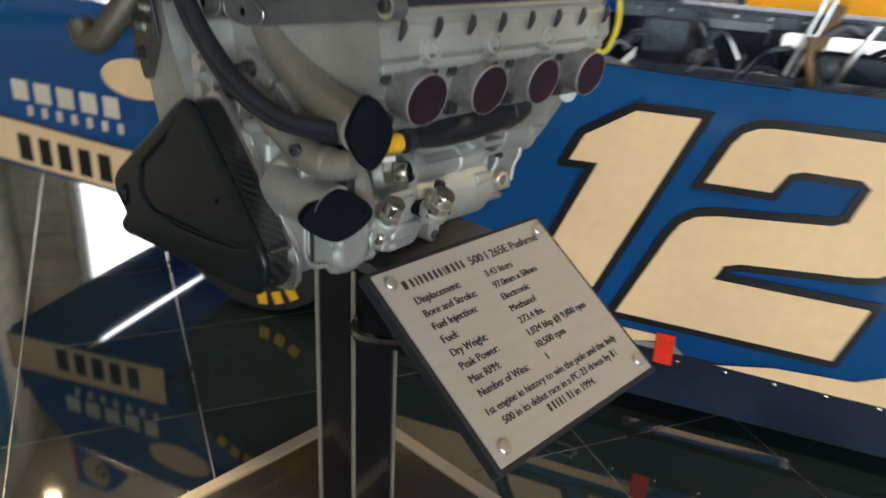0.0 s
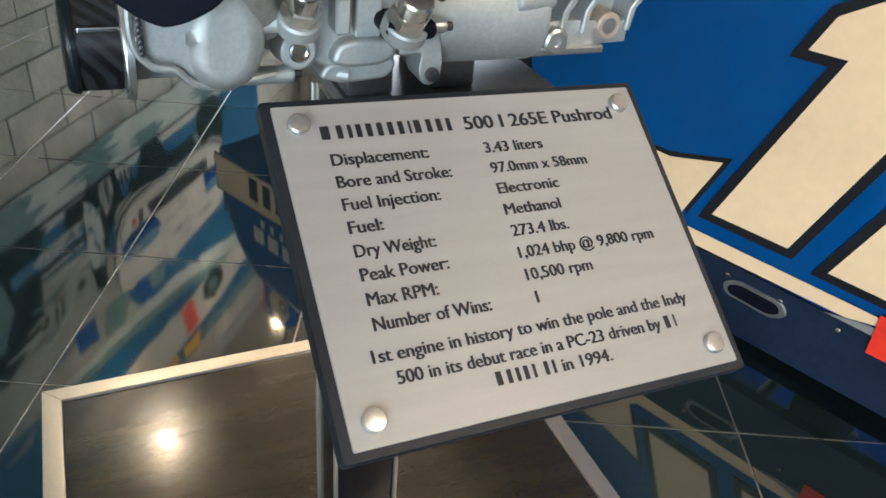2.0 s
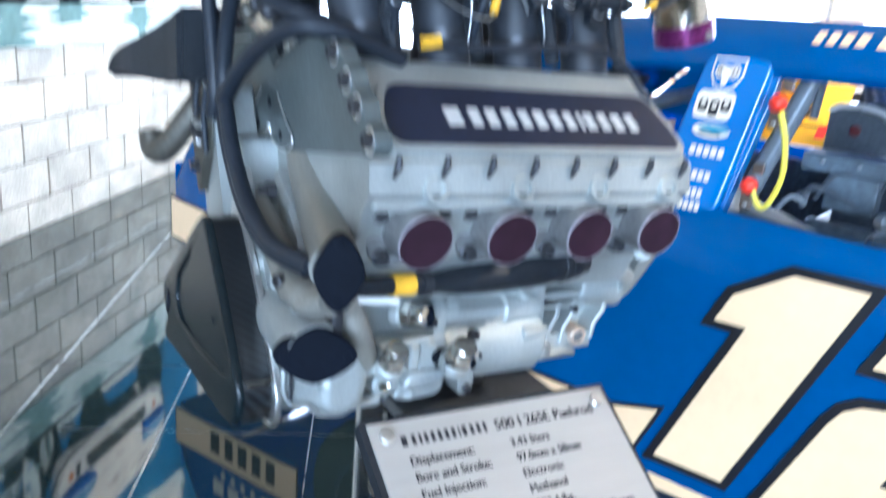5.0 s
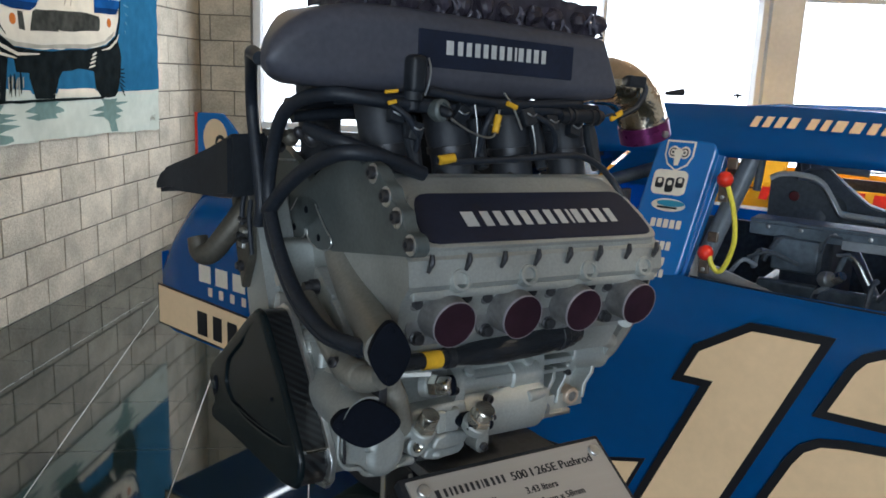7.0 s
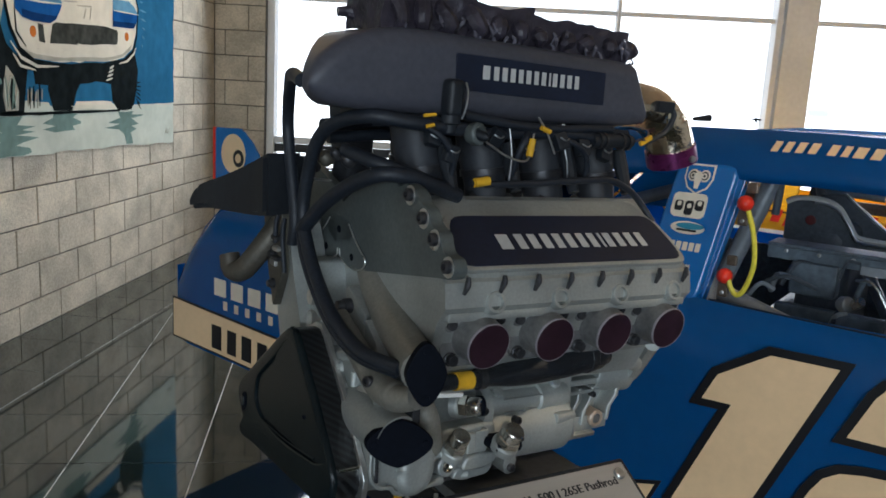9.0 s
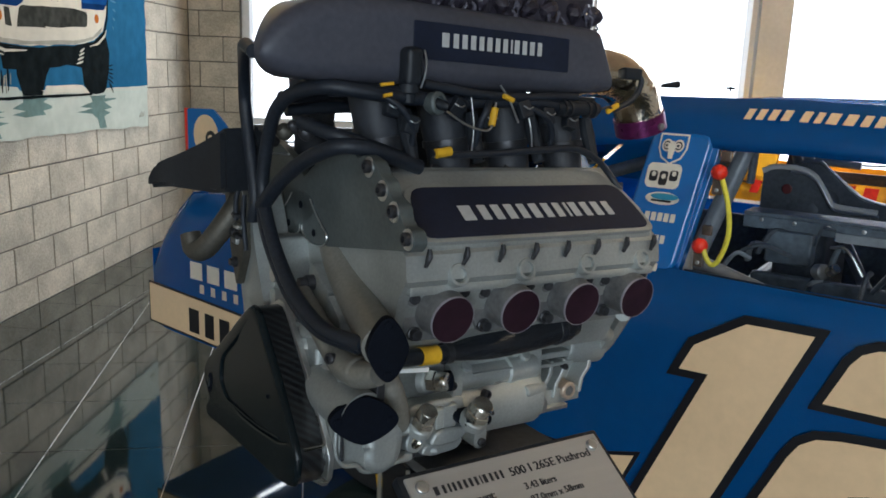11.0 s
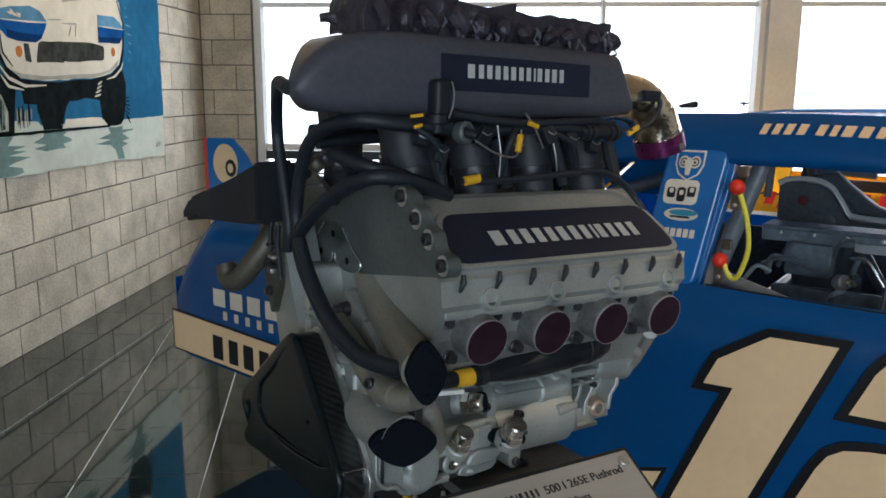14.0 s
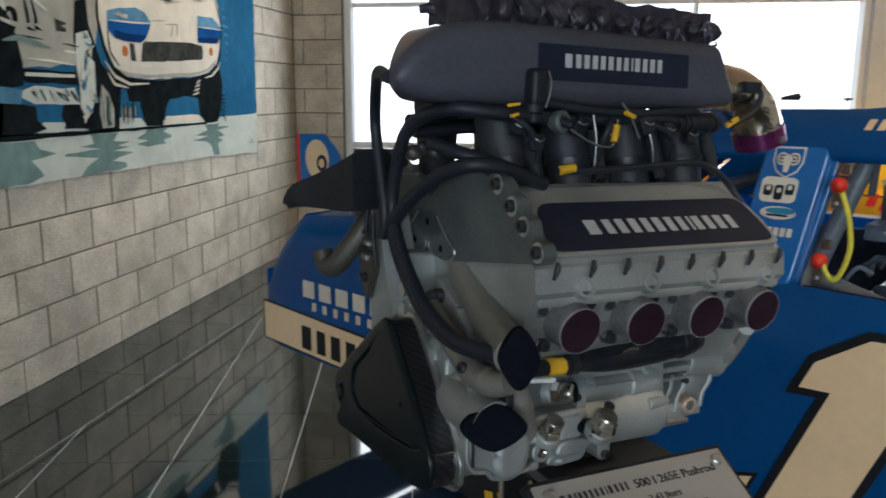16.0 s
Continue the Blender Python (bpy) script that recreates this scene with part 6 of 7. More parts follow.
hose("breather_hose", "rubber", 0.0100, [(-0.279, -0.034, 1.192), (-0.272, 0.020, 1.235), (-0.262, 0.078, 1.268), (-0.246, 0.128, 1.288), (-0.214, 0.142, 1.288), (-0.180, 0.140, 1.279), (-0.135, 0.134, 1.264)], "black breather hose")
hose("breather_hose", "rubber", 0.0090, [(-0.262, 0.060, 1.312), (-0.245, 0.110, 1.302), (-0.215, 0.128, 1.293), (-0.175, 0.130, 1.280), (-0.145, 0.128, 1.272)], "black breather hose")
hose("wiring_loom", "rubber", 0.0075, [(-0.24, 0.09, 1.352), (-0.17, 0.125, 1.356), (-0.10, 0.13, 1.347), (-0.02, 0.132, 1.350), (0.05, 0.130, 1.352), (0.10, 0.128, 1.348)], "black wiring loom")
hose("wiring_loom", "rubber", 0.0060, [(-0.13, 0.13, 1.368), (-0.06, 0.138, 1.360), (0.01, 0.136, 1.358), (0.08, 0.13, 1.362), (0.128, 0.125, 1.363)], "black wiring loom")
hose("wiring_loom", "rubber", 0.0048, [(-0.125, 0.146, 1.283), (-0.09, 0.150, 1.282), (-0.022, 0.150, 1.285), (0.047, 0.150, 1.290), (0.110, 0.150, 1.292), (0.150, 0.152, 1.278), (0.174, 0.156, 1.257), (0.186, 0.168, 1.235)], "black cable along the cam cover")
hose("signal_wire", "tin", 0.0014, [(-0.107, 0.150, 1.336), (-0.080, 0.152, 1.3215), (-0.057, 0.154, 1.3145), (-0.042, 0.154, 1.316), (-0.036, 0.152, 1.330), (-0.030, 0.148, 1.350)], "thin grey wire")
hose("signal_wire", "tin", 0.0014, [(-0.018, 0.14, 1.372), (-0.003, 0.142, 1.353), (0.013, 0.142, 1.325)], "thin grey wire")
hose("signal_wire", "tin", 0.0012, [(-0.064, 0.14, 1.355), (-0.060, 0.143, 1.32), (-0.060, 0.14, 1.282)], "thin grey wire")
hose("signal_wire", "tin", 0.0012, [(0.031, 0.14, 1.335), (0.036, 0.143, 1.31), (0.041, 0.14, 1.286)], "thin grey wire")
hose("wiring_loom", "rubber", 0.0050, [(-0.03, 0.135, 1.352), (-0.045, 0.148, 1.338), (-0.05, 0.140, 1.315), (-0.048, 0.128, 1.29)], "black wiring loom")
hose("wiring_loom", "rubber", 0.0045, [(-0.19, 0.135, 1.352), (-0.165, 0.142, 1.335), (-0.148, 0.138, 1.31), (-0.145, 0.13, 1.285)], "black wiring loom")
hose("wiring_loom", "rubber", 0.0040, [(0.02, 0.138, 1.350), (0.055, 0.146, 1.335), (0.075, 0.140, 1.312), (0.078, 0.13, 1.285)], "black wiring loom")
hose("wiring_loom", "rubber", 0.0035, [(-0.285, -0.085, 1.20), (-0.290, -0.078, 1.175), (-0.291, -0.070, 1.145), (-0.290, -0.068, 1.125)], "black wiring loom")
for p, q, r in (((-0.122, 0.151, 1.2833), (-0.100, 0.151, 1.2868), 0.0062), ((-0.039, 0.153, 1.3205), (-0.0325, 0.150, 1.343), 0.0048), ((-0.0195, 0.150, 1.359), (-0.004, 0.150, 1.354), 0.0034), ((-0.199, 0.146, 1.3634), (-0.182, 0.147, 1.3658), 0.0022), ((-0.195, 0.147, 1.3505), (-0.1845, 0.148, 1.3534), 0.0024)):
    eng_part("yellow_sleeve", tube(bmesh.new(), [E(*p), E(*q)], r, 10), "yellow", "yellow wire sleeve")
rail_o = eng_part("fuel_rail", tube(bmesh.new(), [E(0.088, 0.13, 1.3455), E(0.126, 0.13, 1.3475), E(0.166, 0.13, 1.348)], [0.0095, 0.0105, 0.008], 14), "black", "black banded fuel rail end")
for u in (0.098, 0.108, 0.142, 0.154):
    eng_part("rail_band", tube(bmesh.new(), [E(u, 0.13, 1.3465), E(u + 0.004, 0.13, 1.3467)], 0.0122, 14), "bolt", "", rail_o)
eng_part("rail_wire", tube(bmesh.new(), [E(0.166, 0.13, 1.348), E(0.18, 0.125, 1.349), E(0.205, 0.11, 1.352), E(0.225, 0.10, 1.350)], 0.0018, 6), "rubber", "", rail_o)
disc_o = eng_part("round_connector", lathe(bmesh.new(), [(-0.012, 0.010), (-0.004, 0.0145), (0.006, 0.0145), (0.008, 0.012), (0.0082, 0.009), (0.004, 0.008)], E(-0.120, 0.144, 1.345), (0.25, -0.95, 0.1), 22), "plate", "dull grey round connector")
eng_part("connector_core", lathe(bmesh.new(), [(0.0, 0.0075), (0.014, 0.006), (0.018, 0.003)], E(-0.120, 0.146, 1.345), (0.5, -0.85, -0.2), 14), "black", "", disc_o)
rnd = random.Random(23)
for u, v, z in ((-0.085, 0.138, 1.340), (-0.035, 0.140, 1.325), (0.025, 0.138, 1.342), (0.065, 0.138, 1.335), (-0.175, 0.130, 1.335), (-0.150, 0.135, 1.318), (0.118, 0.125, 1.328)):
    con = eng_part("connector", box(bmesh.new(), E(u, v, z), (0.020, 0.014, rnd.uniform(0.018, 0.030)), 0.003, Euler((rnd.uniform(-0.4, 0.4), rnd.uniform(-0.5, 0.5), 0)).to_matrix(), 2), "black", "black wiring connector")
    eng_part("connector_clip", tube(bmesh.new(), [E(u - 0.008, v + 0.009, z + 0.006), E(u, v + 0.0115, z + 0.002), E(u + 0.008, v + 0.009, z + 0.005)], 0.0010, 6), "tin", "", con)
# small fittings and a link on the far bank's cover, behind the hoses
for u, v, z, r in ((-0.252, -0.010, 1.292, 0.011), (-0.250, 0.020, 1.300, 0.008), (-0.245, 0.045, 1.295, 0.010), (-0.258, -0.035, 1.278, 0.007)):
    eng_part("cover_fitting", lathe(bmesh.new(), [(0, r), (0.006, r * 1.1), (0.012, r * 0.9), (0.016, r * 0.5)], E(u, v, z), (-0.8, -0.3, 0.5), 14), "bolt" if r < 0.0105 else "pipe_dark", "dark small fitting")
eng_part("link_rod", tube(bmesh.new(), [E(-0.262, -0.05, 1.262), E(-0.262, 0.02, 1.268)], 0.0016, 6), "tin", "bright thin rod")
for k in range(2):
    eng_part("upright_stud", lathe(bmesh.new(), [(0, 0.004), (0.002, 0.005), (0.036, 0.005), (0.038, 0.004)], E(-0.212, 0.008 + 0.020 * k, 1.238 + 0.004 * k), (-0.2, 0, 0.95), 12), "pipe", "pale upright stud")
hose("wiring_loom", "rubber", 0.0115, [(-0.24, -0.06, 1.335), (-0.15, -0.08, 1.342), (0.0, -0.08, 1.344), (0.15, -0.07, 1.342)], "thick black loom behind the runners")
hose("wiring_loom", "rubber", 0.0085, [(-0.25, -0.02, 1.322), (-0.15, -0.02, 1.330), (0.0, -0.02, 1.325), (0.12, -0.02, 1.328)], "black loom between the banks")
# parts that stand out on the other bank
bm = loft(bmesh.new(), [[E(u, v, z + dz) for u, dz in ((-0.36 + k, -h), (-0.30 + k, -h * 0.9), (-0.30 + k, h), (-0.36 + k, h * 0.92))] for v, z, h, k in ((-0.07, 1.252, 0.046, 0.040), (-0.10, 1.243, 0.042, 0.034), (-0.14, 1.233, 0.034, 0.022), (-0.19, 1.222, 0.025, 0.006), (-0.225, 1.216, 0.0205, -0.002), (-0.250, 1.208, 0.018, -0.010), (-0.262, 1.196, 0.009, -0.016))])
bmesh.ops.bevel(bm, geom=list(bm.edges), offset=0.006, segments=2, affect="EDGES", clamp_overlap=True)
eng_part("air_horn", bm, "black", "black tapered air duct")
eng_part("far_pipe", tube(bmesh.new(), [E(-0.258, -0.13, 1.205), E(-0.285, -0.125, 1.172), E(-0.308, -0.135, 1.138), E(-0.324, -0.152, 1.112), E(-0.332, -0.172, 1.110), E(-0.334, -0.182, 1.130)], [0.022, 0.018, 0.0165, 0.0165, 0.016, 0.015], 18), "pipe_dark", "dull grey elbow pipe")
bm = bmesh.new()
prism(bm, round_corners([(-0.165, 1.235), (-0.12, 1.265), (-0.085, 1.24), (-0.08, 1.12), (-0.115, 1.06), (-0.135, 1.12), (-0.15, 1.18)], 0.012), nose, -0.268, -0.290, 0.005)
flank_plate = eng_part("far_flange", bm, "pipe_dark", "dull grey flange plate")
for v, z in ((-0.145, 1.225), (-0.12, 1.205), (-0.125, 1.17), (-0.105, 1.145), (-0.11, 1.10), (-0.10, 1.235)):
    eng_part("flange_bolt", lathe(bmesh.new(), [(0, 0.008), (0.005, 0.008), (0.006, 0.0055), (0.010, 0.005)], E(-0.290, v, z), (-1, 0, 0), 12), "bolt", "", flank_plate)
for v, z, r in ((-0.03, 1.06, 0.016), (0.005, 1.035, 0.011), (0.03, 1.075, 0.009), (-0.055, 1.03, 0.008), (-0.02, 1.02, 0.007), (0.055, 1.06, 0.010)):
    eng_part("front_fitting", lathe(bmesh.new(), [(0, r * 1.3), (0.008, r * 1.3), (0.009, r), (0.022, r * 0.95), (0.024, r * 0.6)], E(-0.245, v, z), (-1, 0.1, 0.1), 14), "machined" if r > 0.009 else "bolt")
hose("wiring_loom", "rubber", 0.0035, [(-0.285, -0.075, 1.24), (-0.296, -0.085, 1.20), (-0.297, -0.088, 1.165)], "black wiring loom")
for k in range(3):
    eng_part("clip", box(bmesh.new(), E(-0.296, -0.088 + 0.006 * (k % 2), 1.172 - 0.015 * k), (0.010, 0.020, 0.007), 0.002, None, 1), "bolt" if k % 2 == 0 else "machined")

# ---- the race cars ----
CX, CY, CTURN = -0.872, 3.153, -32.1
CAR_LEN, CAR_W = 5.10, 1.84
REAR_AXLE, FRONT_AXLE, TYRE_R = 1.16, 3.95, 0.345


def C(s, n, z):
    """A place on a car: s forward from the tail, n out of its shown side, z up."""
    return Vector((s, -n, z))


def lerp_table(table, x):
    for (x0, y0), (x1, y1) in zip(table, table[1:]):
        if x <= x1:
            t = min(1, max(0, (x - x0) / (x1 - x0)))
            return y0 + (y1 - y0) * t
    return table[-1][1]


DECK = [(0.0, 0.66), (0.06, 0.74), (0.14, 0.83), (0.226, 0.905), (0.5, 0.925), (1.2, 0.935), (2.1, 0.928), (3.3, 0.925), (3.8, 0.90), (4.5, 0.82), (4.95, 0.70), (5.10, 0.60)]
TUCK = [(0.0, 0.02), (0.1, 0.0), (4.3, 0.0), (4.8, 0.10), (5.10, 0.35)]


def side_n(s, z):
    """How far the flank stands in from its flat middle."""
    top = lerp_table(DECK, s)
    return -lerp_table(TUCK, s) - 0.10 * max(0, (z - (top - 0.10)) / 0.10) ** 2 * 0.5 - 0.05 * max(0, (0.30 - z) / 0.2) ** 2


def flank(mirror=False):
    bm = bmesh.new()
    cols = []
    ns = 170
    for i in range(ns + 1):
        s = CAR_LEN * i / ns
        top = lerp_table(DECK, s)
        if mirror and 1.3 < s < 3.2:
            top -= 0.07
        low = lerp_table([(0, 0.36), (0.65, 0.325), (1.0, 0.25), (1.6, 0.215), (4.5, 0.2), (5.1, 0.22)], s)
        for axle in (REAR_AXLE, FRONT_AXLE):
            d = abs(s - axle)
            if d < 0.40:
                low = max(low, 0.33 + math.sqrt(0.40 ** 2 - d * d))
        col = []
        for k in range(15):
            z = low + (top - low) * k / 14
            n = side_n(s, z)
            if mirror:
                n = -CAR_W - n
            col.append(bm.verts.new(C(s, n, z)))
        cols.append(col)
    for a, b in zip(cols, cols[1:]):
        for k in range(14):
            bm.faces.new((a[k], b[k], b[k + 1], a[k + 1]))
    bmesh.ops.solidify(bm, geom=list(bm.faces), thickness=0.004)
    return bm


def deck_panel(s0, s1, crown, steps=14, drop=0.0):
    """A crowned panel over the car between the flanks."""
    bm = bmesh.new()
    rows = []
    for i in range(steps + 1):
        s = s0 + (s1 - s0) * i / steps
        z = lerp_table(DECK, s)
        row = []
        for k in range(13):
            f = k / 12
            n0 = side_n(s, z) - 0.001
            n = n0 + (-CAR_W - 2 * n0) * f
            row.append(bm.verts.new(C(s, n, z + crown * (1 - (2 * f - 1) ** 4) - drop)))
        rows.append(row)
    for a, b in zip(rows, rows[1:]):
        for k in range(12):
            bm.faces.new((a[k], b[k], b[k + 1], a[k + 1]))
    bmesh.ops.solidify(bm, geom=list(bm.faces), thickness=0.004)
    return bm


def wheel(car, s, n, sign):
    w = part("wheel", lathe(bmesh.new(), [(-0.13, 0.20), (-0.13, 0.30), (-0.115, 0.335), (-0.06, TYRE_R), (0.06, TYRE_R), (0.115, 0.335), (0.13, 0.30), (0.128, 0.20)], C(s, n, TYRE_R), (0, -sign, 0), 40), "tyre", car, "black slick racing tyre")
    part("rim", lathe(bmesh.new(), [(0.05, 0.05), (0.06, 0.12), (0.11, 0.185), (0.132, 0.20), (0.134, 0.212), (0.10, 0.205)], C(s, n, TYRE_R), (0, -sign, 0), 32), "navy", w, "dark steel wheel")
    for k in range(5):
        a = 2 * math.pi * k / 5
        part("wheel_nut", hexnut(bmesh.new(), C(s + 0.07 * math.cos(a), n + sign * 0.06, TYRE_R + 0.07 * math.sin(a)), (0, -sign, 0), 0.014, 0.02), "steel", w, "bright wheel nut")
    for turn, k in ((t, k) for t in (54, 278) for k in range(7)):
        if k == 3 or (turn == 278 and k > 2):
            continue
        bm = bmesh.new()
        a = radians(turn + 12 * k)
        ca, sa = math.cos(a), math.sin(a)
        r0, r1, hw = 0.262, 0.305, 0.018
        pts = [(r0 * ca - hw * sa, r0 * sa + hw * ca), (r0 * ca + hw * sa, r0 * sa - hw * ca), (r1 * ca + hw * sa, r1 * sa - hw * ca), (r1 * ca - hw * sa, r1 * sa + hw * ca)]
        sheet(bm, pts, lambda x, y, h: C(s + x, n + sign * 0.1335, TYRE_R + y), 0)
        part("tyre_print", bm, "yellow", w, "yellow printed bar", smooth=0)
    return w


ROOF = [(1.45, 1.255), (1.62, 1.315), (1.9, 1.345), (2.3, 1.352), (2.7, 1.345), (3.0, 1.31)]


def roof_panel():
    bm = bmesh.new()
    rows = []
    for i in range(19):
        s = 1.45 + 1.55 * i / 18
        zt = lerp_table(ROOF, s)
        row = []
        for f, dz in ((0.010, -0.126), (0.003, -0.118), (0.0, -0.105), (0.003, -0.085), (0.010, -0.055), (0.022, -0.028), (0.05, 0.0), (0.10, -0.008), (0.3, -0.036), (0.5, -0.048), (0.7, -0.050), (0.9, -0.040), (0.95, -0.010), (0.978, -0.028), (0.990, -0.055), (0.997, -0.085), (1.0, -0.110)):
            row.append(bm.verts.new(C(s, -0.105 - (CAR_W - 0.21) * f, zt + dz)))
        rows.append(row)
    for a, b in zip(rows, rows[1:]):
        for k in range(16):
            bm.faces.new((a[k], b[k], b[k + 1], a[k + 1]))
    bmesh.ops.solidify(bm, geom=list(bm.faces), thickness=0.02)
    return bm


def pillar(n_top, n_bot, pts, sign):
    """A body pillar of the given (s, z) outline, leaning in from belt to roof."""
    def place(s, z, h):
        f = (z - 0.92) / 0.34
        return C(s, n_bot + (n_top - n_bot) * f + sign * h, z)
    return place, prism(bmesh.new(), round_corners(pts, 0.03), place, -0.03, 0.0, 0.012, 3)


def race_car(m, paint, label, blue):
    car = thing("race_car", m, label, "race car")
    near = part("flank", flank(), paint, car)
    part("flank", flank(True), paint, car)
    part("deck_lid", deck_panel(0.2, 1.22, 0.012), paint, car)
    part("hood", deck_panel(3.22, 5.05, 0.03), paint, car)
    tail = bmesh.new()
    loft(tail, [[C(0.0 - 0.03 * math.sin(math.pi * f), -0.02 - (CAR_W - 0.04) * f, z) for f in (k / 12 for k in range(13))] for z in (0.36, 0.45, 0.55, 0.66)], closed=False)
    bmesh.ops.solidify(tail, geom=list(tail.faces), thickness=0.004)
    part("rear_fascia", tail, paint, car)
    ramp = bmesh.new()
    loft(ramp, [[C(s, side_n(s, lerp_table(DECK, s)) + (-CAR_W - 2 * side_n(s, lerp_table(DECK, s))) * f, lerp_table(DECK, s) + 0.004) for f in (k / 12 for k in range(13))] for s in (0.0, 0.06, 0.14, 0.226)], closed=False)
    bmesh.ops.solidify(ramp, geom=list(ramp.faces), thickness=0.004)
    part("tail_panel", ramp, paint, car)
    roof = part("roof", roof_panel(), paint, car)
    # rear window and its pillars
    glass = prism(bmesh.new(), [(-0.30, 0.0), (-CAR_W + 0.30, 0.0), (-CAR_W + 0.36, 1.0), (-0.36, 1.0)], lambda a, b, h: C(1.12 + 0.36 * b + h * 0.6, a, 0.945 + 0.325 * b + h), -0.003, 0.003)
    part("rear_window", glass, "glass_dark", car, "dark rear window")
    for sg, n0 in ((1, -0.06), (-1, -CAR_W + 0.06)):
        place, bm = pillar(n0 - sg * 0.10, n0, [(1.05, 0.925), (1.34, 0.925), (1.62, 1.26), (1.44, 1.265)], sg)
        part("rear_pillar", bm, paint, car)
        place, bm = pillar(n0 - sg * 0.045, n0 + sg * 0.015, [(1.925, 0.915), (2.088, 0.915), (2.142, 1.262), (1.985, 1.262)], sg)
        mid = part("door_pillar", bm, paint if sg > 0 else "seat", car)
        if sg > 0:
            mid_place = place
            near_pillar = mid
        place, bm = pillar(n0 - sg * 0.05, n0, [(3.24, 0.92), (3.31, 0.92), (3.0, 1.27), (2.93, 1.27)], sg)
        part("front_pillar", bm, paint, car)
    for n in (-0.12, -CAR_W + 0.12):
        for s in (REAR_AXLE, FRONT_AXLE):
            wheel(car, s, n - 0.02 if n > -1 else n + 0.02, 1 if n > -1 else -1)
    # underside and cockpit
    part("floor_pan", box(bmesh.new(), C(2.95, -CAR_W / 2, 0.17), (3.2, CAR_W - 0.5, 0.03), 0.004), "interior", car)
    for s, w in ((1.24, 0.03), (3.26, 0.03)):
        part("bulkhead", box(bmesh.new(), C(s, -CAR_W / 2, 0.55), (w, CAR_W - 0.3, 0.72), 0.004), "interior", car)
    for n in (-0.07, -CAR_W + 0.07):
        part("door_lining", box(bmesh.new(), C(2.25, n, 0.58 if n > -1 else 0.54), (1.98, 0.02, 0.64 if n > -1 else 0.56), 0.004), "interior", car)
    part("dashboard", box(bmesh.new(), C(3.08, -CAR_W / 2, 0.86), (0.30, CAR_W - 0.34, 0.16), 0.03), "interior", car)
    return car, near, roof, mid_place, near_pillar


car, near, roof, pillar_place, near_pillar = race_car(pose(CX, CY, 0, 0, 0, CTURN), "blue", "blue stock race car with large cream racing number on its door", True)
flat_side = lambda s, z, h: C(s + 0.004, h, z)


def decal(name, mat, parent, outlines, h, label="", place=None):
    bm = bmesh.new()
    for o in outlines:
        prism(bm, o, place or flat_side, h - 0.0015, h)
    bmesh.ops.triangulate(bm, faces=bm.faces)
    return part(name, bm, mat, parent, label, smooth=0)


def grow(outline, d):
    """The outline pushed outwards by d."""
    pts = [Vector(p) for p in outline]
    m = len(pts)
    area = sum(pts[i].x * pts[(i + 1) % m].y - pts[(i + 1) % m].x * pts[i].y for i in range(m))
    sg = 1 if area > 0 else -1
    out = []
    for i in range(m):
        a, p, b = pts[i - 1], pts[i], pts[(i + 1) % m]
        n1, n2 = (p - a).normalized(), (b - p).normalized()
        n1, n2 = Vector((n1.y, -n1.x)) * sg, Vector((n2.y, -n2.x)) * sg
        k = (n1 + n2)
        k = k / max(0.35, k.length_squared / 2)
        out.append(tuple(p + k * d))
    return out


ONE = [(2.058, 0.317), (2.226, 0.318), (2.440, 0.842), (2.291, 0.840), (2.175, 0.764), (2.144, 0.696), (2.216, 0.698)]
TWO = [(2.312, 0.306), (2.838, 0.302), (2.888, 0.452), (2.535, 0.452), (2.552, 0.492), (2.590, 0.505), (2.84, 0.527), (2.885, 0.537), (2.918, 0.560), (2.940, 0.600), (2.985, 0.705), (2.992, 0.750), (2.982, 0.792), (2.960, 0.822), (2.925, 0.840), (2.88, 0.846), (2.605, 0.843), (2.568, 0.838), (2.537, 0.822), (2.517, 0.795), (2.473, 0.693), (2.622, 0.695), (2.650, 0.745), (2.680, 0.755), (2.80, 0.755), (2.822, 0.738), (2.795, 0.655), (2.765, 0.640), (2.52, 0.616), (2.470, 0.605), (2.437, 0.582), (2.415, 0.545)]
tail_band = [(0.003, 0.376), (0.33, 0.357), (0.65, 0.338), (0.76, 0.326), (0.76, 0.481), (0.65, 0.487), (0.33, 0.508), (0.003, 0.528)]
sill_band = [(1.57, 0.226), (2.07, 0.229), (2.37, 0.231), (2.45, 0.250), (2.42, 0.262), (2.005, 0.262), (1.985, 0.28), (2.048, 0.43), (1.93, 0.397), (1.57, 0.40)]
front_band = [(2.58, 0.213), (2.86, 0.206), (3.05, 0.206), (3.05, 0.33), (2.97, 0.29), (2.90, 0.255), (2.72, 0.243)]
for band in (grow(tail_band, 0.008), grow(sill_band, 0.010)[6:] + [(1.57, 0.38), (1.97, 0.38)]):
    decal("stripe_border", "outline", near, [band], 0.0025)
for band in (tail_band, sill_band, front_band):
    decal("lower_stripe", "cream", near, [band], 0.0045, "cream lower stripe")
decal("grey_edge", "grey_vinyl", near, [[(2.33, 0.222), (2.50, 0.220), (2.47, 0.245), (2.40, 0.236)]], 0.006)
for digit in (ONE, TWO):
    decal("number_outline", "outline", near, [grow(digit, 0.020)], 0.0085 if digit is ONE else 0.0075, "black outline of the racing number")
    decal("racing_number", "cream", near, [digit], 0.0105, "cream racing number digit")
